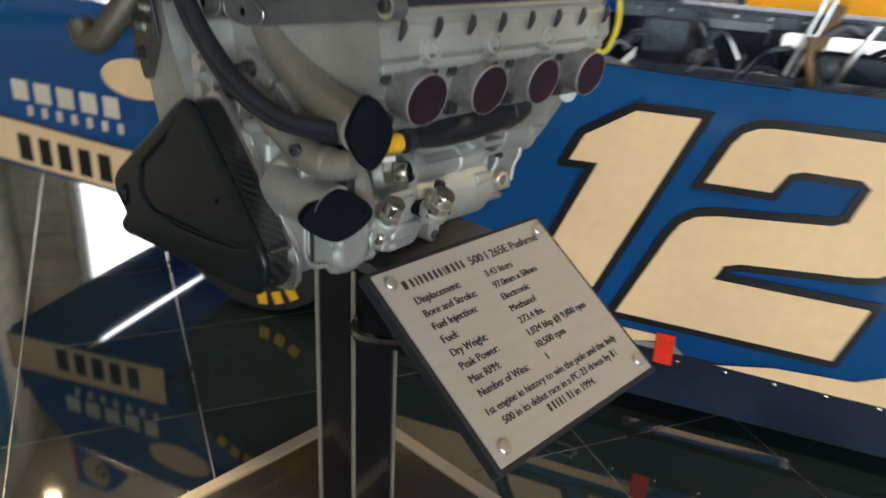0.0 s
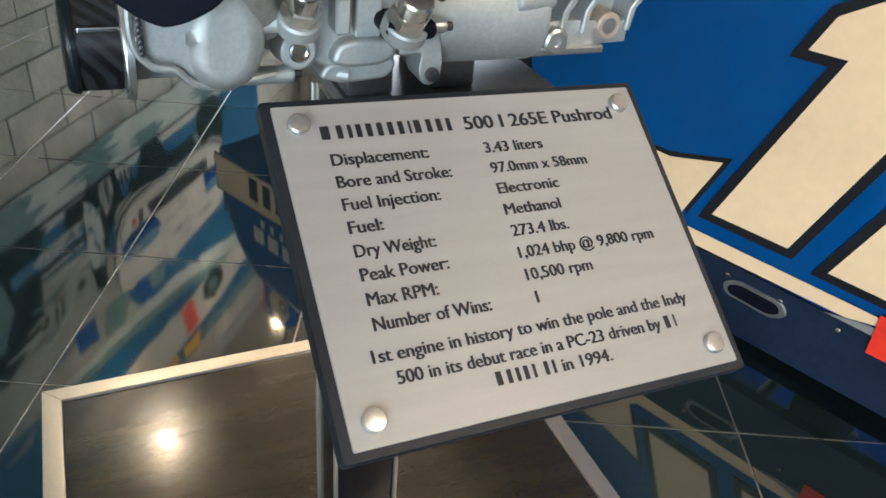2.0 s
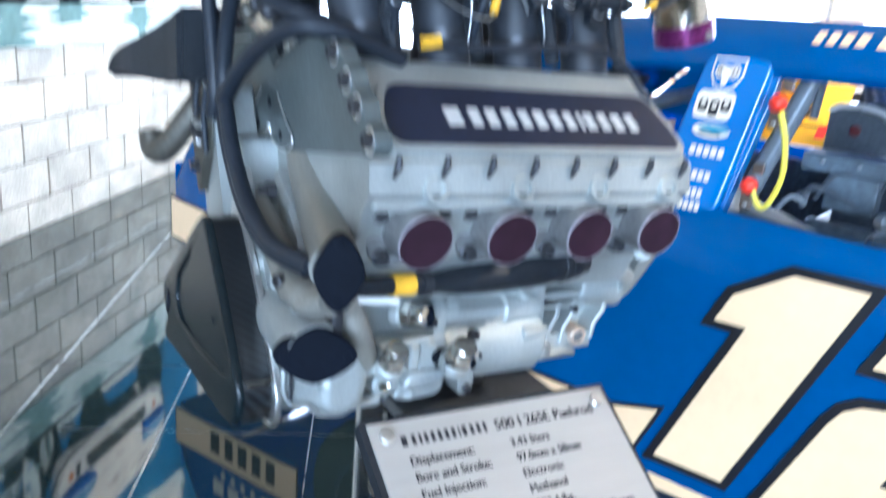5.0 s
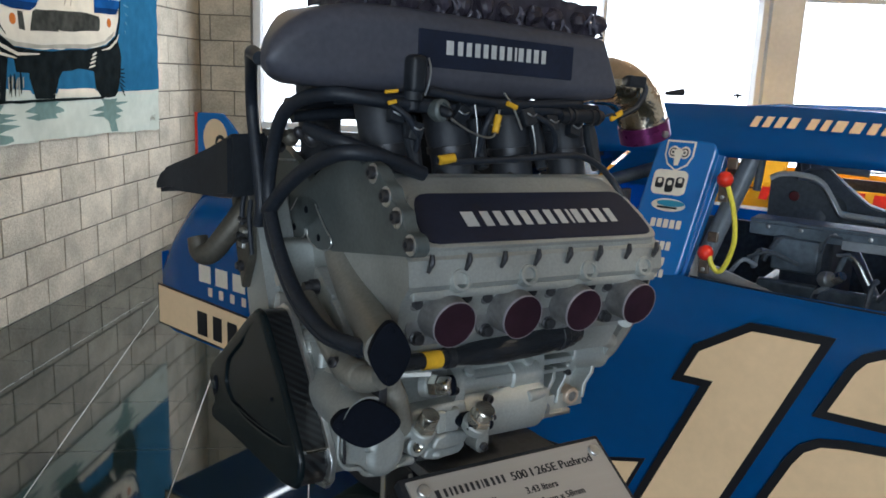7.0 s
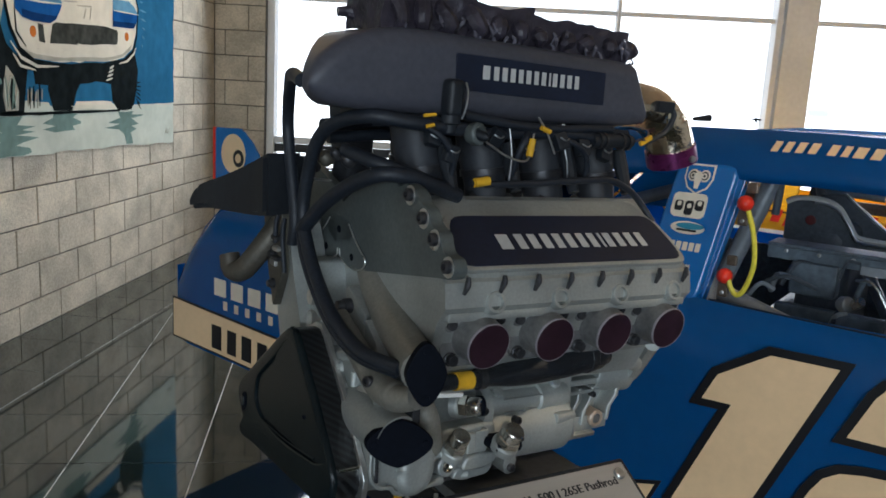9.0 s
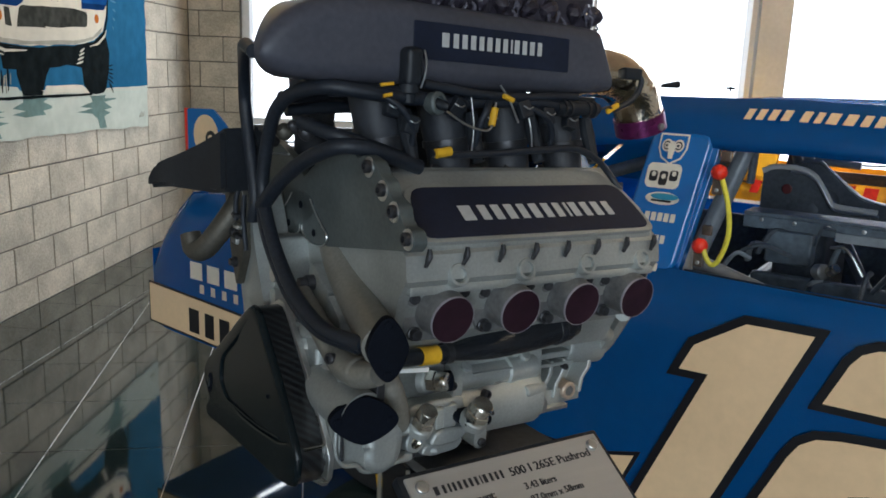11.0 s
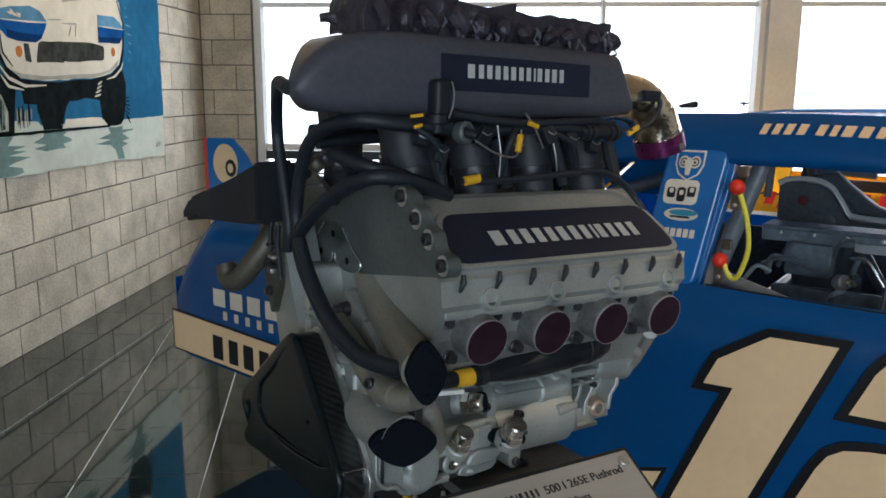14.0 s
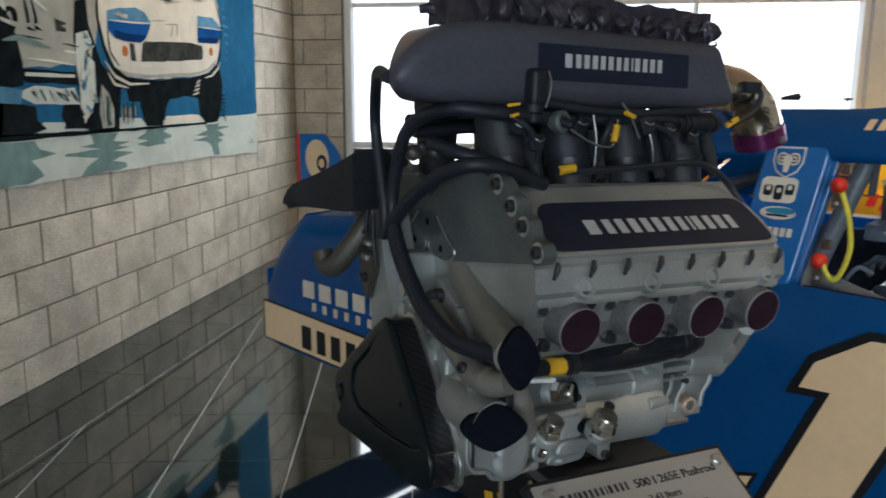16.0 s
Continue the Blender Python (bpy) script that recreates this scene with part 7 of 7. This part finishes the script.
# sponsor marks as plain bars
bars("sponsor_bar", [0.62, 0.55, 0.58, 0.55, 0.55], 0.118, lambda a, b, h: C(0.25 + a * 1.12, h, 0.378 - 0.055 * a + b * 0.80), 0.0065, "outline", near, 0.08, 0.72, "black sponsor bar")
bars("sponsor_bar", [1.1, 1.1, 1.1, 1.05, 1.0], 0.062, lambda a, b, h: C(0.262 + a * 1.26, h, 0.590 - 0.02 * a + b * 1.08), 0.0035, "pale_print", near, 0.14, 0.8, "pale sponsor bar")
bars("sponsor_bar", [0.7] * 7, 0.034, lambda a, b, h: C(0.315 + a * 1.28, h, 0.540 - 0.02 * a + b), 0.0035, "pale_print", near, 0.75, 0.8)
bm = bmesh.new()
sheet(bm, [(0.79 + 0.14 * math.cos(a), 0.72 + 0.062 * math.sin(a)) for a in (2 * math.pi * k / 28 for k in range(28))], flat_side, 0.004)
part("cream_oval", bm, "cream", near, "cream oval mark", smooth=0)

# dark skirt with an exhaust outlet, rivets, and a red tag
part("side_skirt", prism(bmesh.new(), [(1.58, 0.065), (3.45, 0.065), (3.45, 0.212), (2.86, 0.207), (2.2, 0.222), (1.58, 0.228)], flat_side, -0.03, 0.003, 0.003), "navy", car, "dark navy side skirt")
for k in range(14):
    s = 1.65 + 0.12 * k
    part("rivet", lathe(bmesh.new(), [(0, 0.006), (0.002, 0.0055), (0.003, 0.003)], C(s, 0.0035, 0.197), (0, -1, 0), 10), "steel", car, "bright rivet")
slot = round_corners([(2.13, 0.155), (2.24, 0.150), (2.27, 0.170), (2.255, 0.195), (2.15, 0.198), (2.12, 0.18)], 0.015)
part("exhaust_outlet", prism(bmesh.new(), slot, flat_side, 0.002, 0.008, 0.002), "tin", car, "bright exhaust outlet")
# the dark inside of the outlet is a black slab on its face
part("exhaust_mouth", prism(bmesh.new(), [(2.19 + (a - 2.19) * 0.82, 0.174 + (b - 0.174) * 0.68) for a, b in slot], flat_side, 0.006, 0.0095), "cap", car)
part("red_tag", prism(bmesh.new(), [(2.425, 0.272), (2.472, 0.272), (2.474, 0.185), (2.427, 0.185)], flat_side, 0.008, 0.011), "red", car, "red ribbon tag")

# window frame line, door pillar marks, roof bars
part("window_trim", tube(bmesh.new(), [C(2.125, -0.028, 0.935), C(2.35, -0.030, 0.929), C(2.62, -0.030, 0.925)], 0.0025, 8), "navy", car)


def mark(name, mat, outline, h, label=""):
    return decal(name, mat, near_pillar, [outline], h, label, pillar_place)


def at(o, s, z, lean=0.08):
    return [(s + a + lean * b, z + b) for a, b in o]


shield = [(-0.037, 0.035), (0.037, 0.035), (0.037, -0.002), (0.026, -0.026), (0.0, -0.042), (-0.026, -0.026), (-0.037, -0.002)]
SH = (2.044, 1.222)
mark("shield_mark", "pale_print", at(shield, *SH), 0.004, "pale shield mark")
mark("shield_field", "blue", at([(a * 0.88, b * 0.88) for a, b in shield], *SH), 0.0055)
for q in (-1, 1):
    for r, mat, h in ((0.0135, "pale_print", 0.007), (0.0095, "outline", 0.0085), (0.0065, "pale_print", 0.010), (0.003, "outline", 0.0115)):
        mark("shield_curl", mat, at([(q * 0.0145 + r * math.cos(t), 0.006 + r * 1.15 * math.sin(t)) for t in (2 * math.pi * k / 14 for k in range(14))], *SH), h)
mark("shield_point", "pale_print", at([(-0.011, 0.010), (0.0, 0.018), (0.011, 0.010), (0.005, -0.026), (-0.005, -0.026)], *SH), 0.0125)
mark("round_mark", "pale_print", at(rounded(0.088, 0.062, 0.014), 2.030, 1.152), 0.004, "pale rounded mark")
for k, dz in ((0, -0.002), (1, -0.006), (2, 0.002)):
    mark("mark_bar", "outline", at(rounded(0.021, 0.036 if k == 1 else 0.026, 0.006), 2.005 + 0.026 * k, 1.152 + dz), 0.0055)
    mark("mark_bar", "pale_print", at(rounded(0.010, 0.012, 0.004), 2.006 + 0.026 * k, 1.157 + dz), 0.007)
mark("oval_mark", "pale_print", at([(0.044 * math.cos(t), 0.016 * math.sin(t)) for t in (2 * math.pi * k / 20 for k in range(20))], 2.036, 1.096), 0.004)
mark("oval_mark", "teal", at([(0.036 * math.cos(t), 0.008 * math.sin(t)) for t in (2 * math.pi * k / 20 for k in range(20))], 2.042, 1.101), 0.0055)
mark("mark_bar", "outline", at(rounded(0.052, 0.005, 0.002), 2.034, 1.090), 0.0055)
for z, w, s0 in ((1.050, 0.076, 1.998), (0.995, 0.07, 1.985), (0.955, 0.060, 1.985), (0.925, 0.062, 1.985)):
    for k in range(5):
        mark("mark_bar", "pale_print", at(rounded(w / 6.2, 0.021, 0.002), s0 + k * w / 4.6 + 0.006, z), 0.004)
# inner jamb of the window opening behind the pillar
part("window_jamb", prism(bmesh.new(), [(2.070, 0.905), (2.092, 0.905), (2.150, 1.20), (2.158, 1.26), (2.125, 1.26)], lambda s, z, h: C(s, -0.058 - 0.045 * (z - 0.92) / 0.34 + h, z), -0.05, -0.016, 0.006, 2), "blue", car, "blue inner window jamb")
part("window_sill_strip", prism(bmesh.new(), [(2.06, 0.905), (3.2, 0.905), (3.2, 0.920), (2.06, 0.922)], lambda s, z, h: C(s, -0.075 + h, z), 0.0, 0.03, 0.004), "blue", car, "blue window sill edge")


def roof_side(a, b, h):
    """On the rolled edge of the roof: a along the car, b up."""
    return C(a, -0.118 - 0.55 * b, lerp_table(ROOF, a) - 0.052 + b * 0.95 + 0.004)


bars("roof_bar", [0.9, 0.9, 0.95, 1.0, 0, 1.0, 0.8, 1.25, 1.2, 0.95, 1.0], 0.026, lambda a, b, h: roof_side(2.20 + a + b * 0.35, b, h), 0, "cream", roof, 0.16, 0.72, "cream lettering bar")
part("roof_antenna", tube(bmesh.new(), [C(2.05, -0.5, 1.36), C(2.05, -0.5, 1.375)], 0.003, 8), "black", car)
part("roof_antenna", tube(bmesh.new(), [C(2.038, -0.5, 1.37), C(2.062, -0.5, 1.37)], 0.003, 8), "black", car)

# rear spoiler with a side plate
spoiler = part("rear_spoiler", prism(bmesh.new(), [(-0.16, 0.0), (-CAR_W + 0.16, 0.0), (-CAR_W + 0.16, 0.085), (-0.16, 0.085)], lambda a, b, h: C(0.30 - b * 0.75 + h, a, 0.94 + b), 0.0, 0.008), "navy", car, "dark rear spoiler blade")
plate_at = lambda s, z, h: C(s, -0.155 + h, z)
part("spoiler_plate", prism(bmesh.new(), round_corners([(0.070, 0.985), (0.070, 1.212), (0.222, 1.217), (0.29, 1.165), (0.365, 1.075), (0.20, 1.01)], 0.012), plate_at, -0.004, 0.004, 0.001), "blue", spoiler, "blue spoiler end plate")
part("plate_edge", prism(bmesh.new(), [(0.054, 0.985), (0.0695, 0.985), (0.0695, 1.212), (0.054, 1.212)], plate_at, -0.004, 0.004), "red", spoiler, "red edge strip")
part("plate_mark", prism(bmesh.new(), [(0.180 + 0.072 * math.cos(t), 1.115 + 0.078 * math.sin(t)) for t in (2 * math.pi * k / 28 for k in range(28))], plate_at, 0.003, 0.0055), "cream", spoiler, "cream round mark")
for a, b, r in ((0.212, 1.100, 0.034), (0.212, 1.100, 0.018)):
    part("plate_mark", prism(bmesh.new(), [(a + r * 0.9 * math.cos(t), b + r * math.sin(t)) for t in (2 * math.pi * k / 20 for k in range(20))], plate_at, 0.005, 0.0075 if r > 0.02 else 0.009), "outline" if r > 0.02 else "cream", spoiler)

# cockpit: cage, seat, headrest, latch balls, tube
for pts, r in (([(2.10, -0.20, 0.35), (2.06, -0.22, 0.9), (2.00, -0.30, 1.25)], 0.022), ([(2.05, -0.25, 0.92), (2.6, -0.22, 0.78), (3.15, -0.22, 0.72)], 0.022), ([(2.0, -0.3, 1.25), (2.4, -0.26, 1.285), (2.95, -0.26, 1.24)], 0.022), ([(2.95, -0.26, 1.24), (3.2, -0.2, 0.92), (3.22, -0.2, 0.35)], 0.022), ([(2.0, -0.3, 1.25), (2.0, -0.92, 1.29), (2.0, -1.54, 1.25)], 0.022), ([(2.0, -1.54, 1.25), (2.06, -1.62, 0.9), (2.1, -1.64, 0.35)], 0.022), ([(2.0, -1.5, 1.25), (2.5, -0.95, 0.6)], 0.020), ([(2.05, -0.25, 0.7), (2.05, -1.6, 0.72)], 0.02), ([(2.95, -1.58, 1.24), (3.2, -1.62, 0.92)], 0.022), ([(2.0, -0.4, 1.2), (1.3, -0.5, 0.95)], 0.02)):
    part("cage_tube", tube(bmesh.new(), [C(*p) for p in pts], r, 12), "cage", car, "grey roll cage tube")
seat = part("seat", box(bmesh.new(), C(2.20, -1.15, 0.72), (0.16, 0.50, 0.66), 0.05, None, 3), "seat", car, "black racing seat")
part("seat_base", box(bmesh.new(), C(2.42, -1.15, 0.44), (0.44, 0.48, 0.12), 0.04, None, 3), "seat", seat)
# head surround: a dark side board with a pale rolled edge, and a black wing behind it
lip = [(2.068, 1.106), (2.10, 1.122), (2.150, 1.1255), (2.194, 1.121), (2.220, 1.109), (2.236, 1.096), (2.264, 1.056), (2.284, 1.024), (2.300, 1.0155), (2.337, 1.012), (2.42, 1.009)]
board = [(2.068, 0.94)] + lip[:-1] + [(2.40, 1.009), (2.40, 0.94)]
part("headrest", prism(bmesh.new(), board, lambda s, z, h: C(s, -0.905 + h, z), -0.022, 0.0, 0.002), "seat", seat, "dark headrest side board")
part("headrest_edge", tube(bmesh.new(), [C(s, -0.898, z) for s, z in lip], 0.0095, 10, 3, 0.8), "plaster", seat, "pale grey headrest edge")
part("headrest_fold", tube(bmesh.new(), [C(s + 0.006, -0.888, z - 0.012) for s, z in lip[2:]], 0.0045, 8, 3), "tin", seat, "pale folded edge")
wing = [(2.09, 1.10), (2.142, 1.129), (2.205, 1.135), (2.243, 1.103), (2.337, 1.030), (2.386, 1.016), (2.44, 1.010), (2.44, 0.95), (2.09, 0.95)]
part("headrest", prism(bmesh.new(), wing, lambda s, z, h: C(s, -1.10 + h, z), -0.025, 0.025, 0.010), "seat", seat, "black headrest wing")
part("wing_edge", tube(bmesh.new(), [C(s, -1.078, z) for s, z in wing[1:6]], 0.0035, 8, 3), "tin", seat, "thin pale wing edge")
part("head_bar", tube(bmesh.new(), [C(2.08, -1.4, 1.105), C(2.18, -1.4, 1.108), C(2.285, -1.4, 1.104)], 0.014, 12, 4), "cage", seat, "grey padded bar")
part("red_button", lathe(bmesh.new(), [(0, 0.016), (0.003, 0.016), (0.005, 0.010)], C(2.15, -0.894, 1.055), (0, -1, 0), 16), "red_dark", seat, "dull red round mark")
# riveted ledge, boxes and looms under the window line
part("window_ledge", box(bmesh.new(), C(2.55, -0.46, 1.036), (0.80, 0.10, 0.010), 0.003), "interior", car, "dark riveted ledge")
for k in range(9):
    part("rivet", lathe(bmesh.new(), [(0, 0.006), (0.002, 0.0055), (0.003, 0.003)], C(2.2 + 0.085 * k, -0.408, 1.022), (0, -1, 0), 10), "tin", car)
part("ledge_face", box(bmesh.new(), C(2.55, -0.415, 1.014), (0.80, 0.010, 0.034), 0.003), "interior", car)
part("data_plate", box(bmesh.new(), C(2.47, -0.404, 1.0), (0.16, 0.006, 0.024), 0.002), "cage", car)
part("cockpit_panel", box(bmesh.new(), C(2.7, -0.36, 0.78), (1.0, 0.03, 0.22), 0.01), "interior", car)
part("cockpit_box", box(bmesh.new(), C(2.75, -0.6, 0.88), (0.35, 0.3, 0.14), 0.02), "navy", car)
rnd = random.Random(11)
for k in range(30):
    a = (rnd.uniform(2.18, 3.0), rnd.uniform(-0.42, -0.25), rnd.uniform(0.86, 1.0))
    b = (a[0] + rnd.uniform(-0.12, 0.12), a[1] + rnd.uniform(-0.06, 0.06), a[2] + rnd.uniform(-0.10, 0.04))
    part("cockpit_cable", tube(bmesh.new(), [C(*a), C((a[0] + b[0]) / 2, a[1] + 0.02, (a[2] + b[2]) / 2 + 0.03), C(*b)], rnd.uniform(0.003, 0.008), 8, 4), ("tin", "interior", "seat", "cage", "navy")[k % 5], car)
part("cage_tube", tube(bmesh.new(), [C(2.06, -0.30, 0.90), C(2.175, -0.30, 1.235)], 0.024, 14), "cage", car, "grey roll cage tube")
for ds in (0.0, 0.022):
    part("cage_tube", tube(bmesh.new(), [C(2.585 + ds, -0.36, 0.84), C(2.63 + ds, -0.37, 0.98), C(2.665 + ds, -0.38, 1.10)], 0.007, 10), "tin", car, "bright metal brace")
part("tan_strap", box(bmesh.new(), C(2.684, -0.37, 1.02), (0.028, 0.008, 0.12), 0.003, Euler((0, 0.26, 0)).to_matrix()), "tan_web", car, "tan webbing strap")
part("shift_knob", lathe(bmesh.new(), [(-0.03, 0.006), (-0.022, 0.022), (0.0, 0.030), (0.022, 0.022), (0.03, 0.006)], C(2.695, -0.33, 0.93), (0, -1, 0.2), 18), "seat", car, "black round knob")
part("brown_tube", tube(bmesh.new(), [C(2.645, -0.30, 1.005), C(2.650, -0.29, 0.95), C(2.668, -0.29, 0.89)], 0.012, 12), "tan_web", car, "brown padded tube")
part("brace", tube(bmesh.new(), [C(2.72, -0.33, 0.89), C(2.75, -0.33, 0.96), C(2.79, -0.34, 1.04)], 0.008, 10), "tin", car)
part("brass_fitting", hexnut(bmesh.new(), C(2.405, -0.28, 0.93), (0.6, -0.4, 0.5), 0.014, 0.03), "nickel", car, "brass-coloured pipe fitting")
part("fitting_cup", lathe(bmesh.new(), [(0, 0.012), (0.01, 0.02), (0.03, 0.02), (0.034, 0.012)], C(2.37, -0.29, 0.925), (0.8, -0.5, 0.2), 16), "tin", car)
part("grey_box", box(bmesh.new(), C(2.28, -0.42, 0.955), (0.12, 0.06, 0.09), 0.008), "interior", car, "dark grey box")
part("net_bar", tube(bmesh.new(), [C(2.186, -0.30, 1.130), C(2.192, -0.30, 1.245)], 0.010, 10), "seat", car, "black upright bar")
for s, z in ((2.176, 1.177), (2.148, 0.994)):
    ball = part("latch_ball", lathe(bmesh.new(), [(-0.0195, 0.003), (-0.016, 0.0115), (-0.008, 0.0180), (0.0, 0.0192), (0.008, 0.0176), (0.015, 0.0115), (0.0185, 0.003)], C(s, -0.055, z), (0, -1, 0), 20), "red", car, "bright red latch knob")
    part("latch_plate", box(bmesh.new(), C(s - 0.006, -0.075, z - 0.036), (0.026, 0.012, 0.042), 0.004), "latch", ball, "tarnished latch body")
    part("latch_plate", box(bmesh.new(), C(s + 0.006, -0.082, z + 0.036), (0.026, 0.012, 0.026), 0.004), "latch", ball, "tarnished latch body")
    part("latch_screw", lathe(bmesh.new(), [(0, 0.005), (0.004, 0.005), (0.005, 0.003)], C(s - 0.006, -0.068, z - 0.045), (0, -1, 0), 10), "tin", ball)
part("yellow_tube", tube(bmesh.new(), [C(2.182, -0.06, 1.164), C(2.205, -0.055, 1.10), C(2.214, -0.052, 1.03), C(2.200, -0.05, 0.972), C(2.184, -0.05, 0.953), C(2.168, -0.05, 0.967), C(2.158, -0.05, 0.994)], 0.0062, 10, 6), "hose_yellow", car, "yellow-green plastic tube")

# a yellow race car parked behind
ycar, ynear, yroof, _, _ = race_car(pose(CX, CY, 0, 0, 0, CTURN) @ pose(-0.5, 3.0, 0) @ Matrix.Diagonal((1, 1, 0.93, 1)), "yellow_paint", "yellow race car with red markings parked behind the blue car", False)
for o in ([(2.46, 0.845), (2.53, 0.845), (2.54, 0.922), (2.47, 0.922)], [(2.575, 0.84), (2.645, 0.84), (2.655, 0.918), (2.585, 0.918)], [(1.98, 0.82), (2.03, 0.82), (2.05, 0.90), (2.0, 0.90)], [(2.05, 0.80), (2.10, 0.80), (2.12, 0.87), (2.07, 0.87)], [(2.75, 0.45), (2.87, 0.45), (2.93, 0.80), (2.81, 0.80)]):
    decal("red_mark", "red", ynear, [o], 0.004, "red bar")
decal("white_band", "white", ynear, [[(0.9, 0.69), (2.35, 0.69), (2.35, 0.770), (0.9, 0.770)]], 0.003, "white lower band")
decal("dark_line", "outline", ynear, [[(0.9, 0.880), (2.2, 0.880), (2.2, 0.890), (0.9, 0.890)]], 0.003)

# ---- floor tiles and wall blocks ----
GRID, PITCH, GAP = radians(12.3), 0.4555, 0.004
GA, GB = Vector((math.cos(GRID), math.sin(GRID))), Vector((-math.sin(GRID), math.cos(GRID)))
A0, B0, BORDER = -0.027, 1.507, -1.605


def clip(poly, x, keep_right):
    """The part of a convex outline on one side of a line x = const."""
    out = []
    for i in range(len(poly)):
        p, q = poly[i], poly[(i + 1) % len(poly)]
        ip, iq = (p[0] >= x) == keep_right, (q[0] >= x) == keep_right
        if ip:
            out.append(p)
        if ip != iq:
            t = (x - p[0]) / (q[0] - p[0])
            out.append((x, p[1] + t * (q[1] - p[1])))
    return out


def tile_bm(bm, poly, origin=(0, 0)):
    prism(bm, [(x - origin[0], y - origin[1]) for x, y in poly], lambda a, b, h: (a, b, h), -0.012, 0.0)
    return bm


far_tiles = bmesh.new()
shared = None
count = 0
for i in range(-16, 24):
    for j in range(-20, 16):
        h = PITCH / 2 - GAP / 2
        c = GA * (A0 + PITCH * (i + 0.5)) + GB * (B0 + PITCH * (j + 0.5))
        poly = [tuple(c + GA * a + GB * b) for a, b in ((-h, -h), (h, -h), (h, h), (-h, h))]
        if c.x < BORDER - 0.4 or c.x > EAST or c.y < SOUTH or c.y > NORTH + 0.3:
            continue
        cut = min(p[0] for p in poly) < BORDER + GAP / 2
        if cut:
            poly = clip(poly, BORDER + GAP / 2, True)
            if len(poly) < 3:
                continue
        if -2.2 < c.x < 3.6 and -0.6 < c.y < 7.0 and count < 250:
            count += 1
            if cut:
                ob = part("floor_tile", tile_bm(bmesh.new(), poly, c), "tile", floor, smooth=0)
            else:
                if shared is None:
                    o = part("floor_tile", tile_bm(bmesh.new(), poly, c), "tile", floor, smooth=0)
                    shared = o.data
                    ob = o
                else:
                    ob = new("floor_tile", shared)
                    ob.parent = floor
            ob.location = (c.x, c.y, 0.0)
        else:
            tile_bm(far_tiles, poly)
for k in range(28):
    y0 = SOUTH + PITCH * k
    strip = [(WEST + 0.002, y0 + GAP / 2), (BORDER - GAP / 2, y0 + GAP / 2), (BORDER - GAP / 2, y0 + PITCH - GAP / 2), (WEST + 0.002, y0 + PITCH - GAP / 2)]
    tile_bm(far_tiles, strip)
tagged(part("floor_tiles", far_tiles, "tile", floor, "polished black floor tiles", 0), kind="stuff")


def block_mesh(length, rnd):
    """One concrete block, long in y, with slightly worn edges; its face at x = 0."""
    bm = bmesh.new()
    j = 0.0045
    l, h = length - 2 * j, COURSE - 2 * j
    pts = [(-l / 2, -h / 2), (l / 2, -h / 2), (l / 2, h / 2), (-l / 2, h / 2)]
    prism(bm, pts, lambda a, b, q: (q, a, b), -0.022, 0.0, 0.0035, 1)
    return bm


rnd = random.Random(3)
protos = []
far_blocks = bmesh.new()
made = 0
for row in range(17):
    z = FIRST + COURSE * (row + 0.5)
    z0, z1 = max(0.0, z - COURSE / 2), min(CEIL, z + COURSE / 2)
    shift = 0.198 if row % 2 else 0.198 + BLOCK / 2
    k = 0
    y = NORTH - ((NORTH - shift) % BLOCK)
    edges = [NORTH] + [y - BLOCK * q for q in range(34)]
    for b, a in zip(edges, edges[1:]):
        if b - a < 0.02 or a < SOUTH:
            continue
        yc, ln = (a + b) / 2, b - a
        if yc > 2.2 and z < 2.35 and made < 150 and row > 0:
            made += 1
            if abs(ln - BLOCK) < 1e-4 and protos:
                ob = new("block", protos[0])
                ob.parent = wall_west
            else:
                ob = part("block", block_mesh(ln, rnd), "block", wall_west, smooth=0)
                if abs(ln - BLOCK) < 1e-4:
                    protos.append(ob.data)
            ob.location = (WEST + rnd.uniform(-0.0015, 0.0015), yc, z)
            ob.rotation_euler = (0, radians(rnd.uniform(-0.25, 0.25)), radians(rnd.uniform(-0.2, 0.2)))
        else:
            box(far_blocks, (WEST - 0.009, yc, (z0 + z1) / 2), (0.018, ln - 0.008, z1 - z0 - 0.008))
tagged(part("wall_blocks", far_blocks, "block", wall_west, "beige-grey concrete blocks", 0), kind="stuff")
for row in range(17):
    z = FIRST + COURSE * (row + 0.5)
    z0, z1 = max(0.0, z - COURSE / 2), min(CEIL, z + COURSE / 2)
    cut = -1.80 if row % 2 else -2.0
    spans = [(WEST, cut), (cut, WX0)]
    if z1 < SILL or z0 > HEAD:
        x = WX0
        while x < EAST:
            spans.append((x, min(x + BLOCK, EAST)))
            x += BLOCK
    for a, b in spans:
        if b - a < 0.03:
            continue
        bm = box(bmesh.new(), (0, 0, 0), (b - a - 0.008, 0.02, z1 - z0 - 0.008), 0.003, None, 1)
        ob = part("block", bm, "block", wall_north, smooth=0)
        ob.location = ((a + b) / 2, NORTH + 0.010, (z0 + z1) / 2)
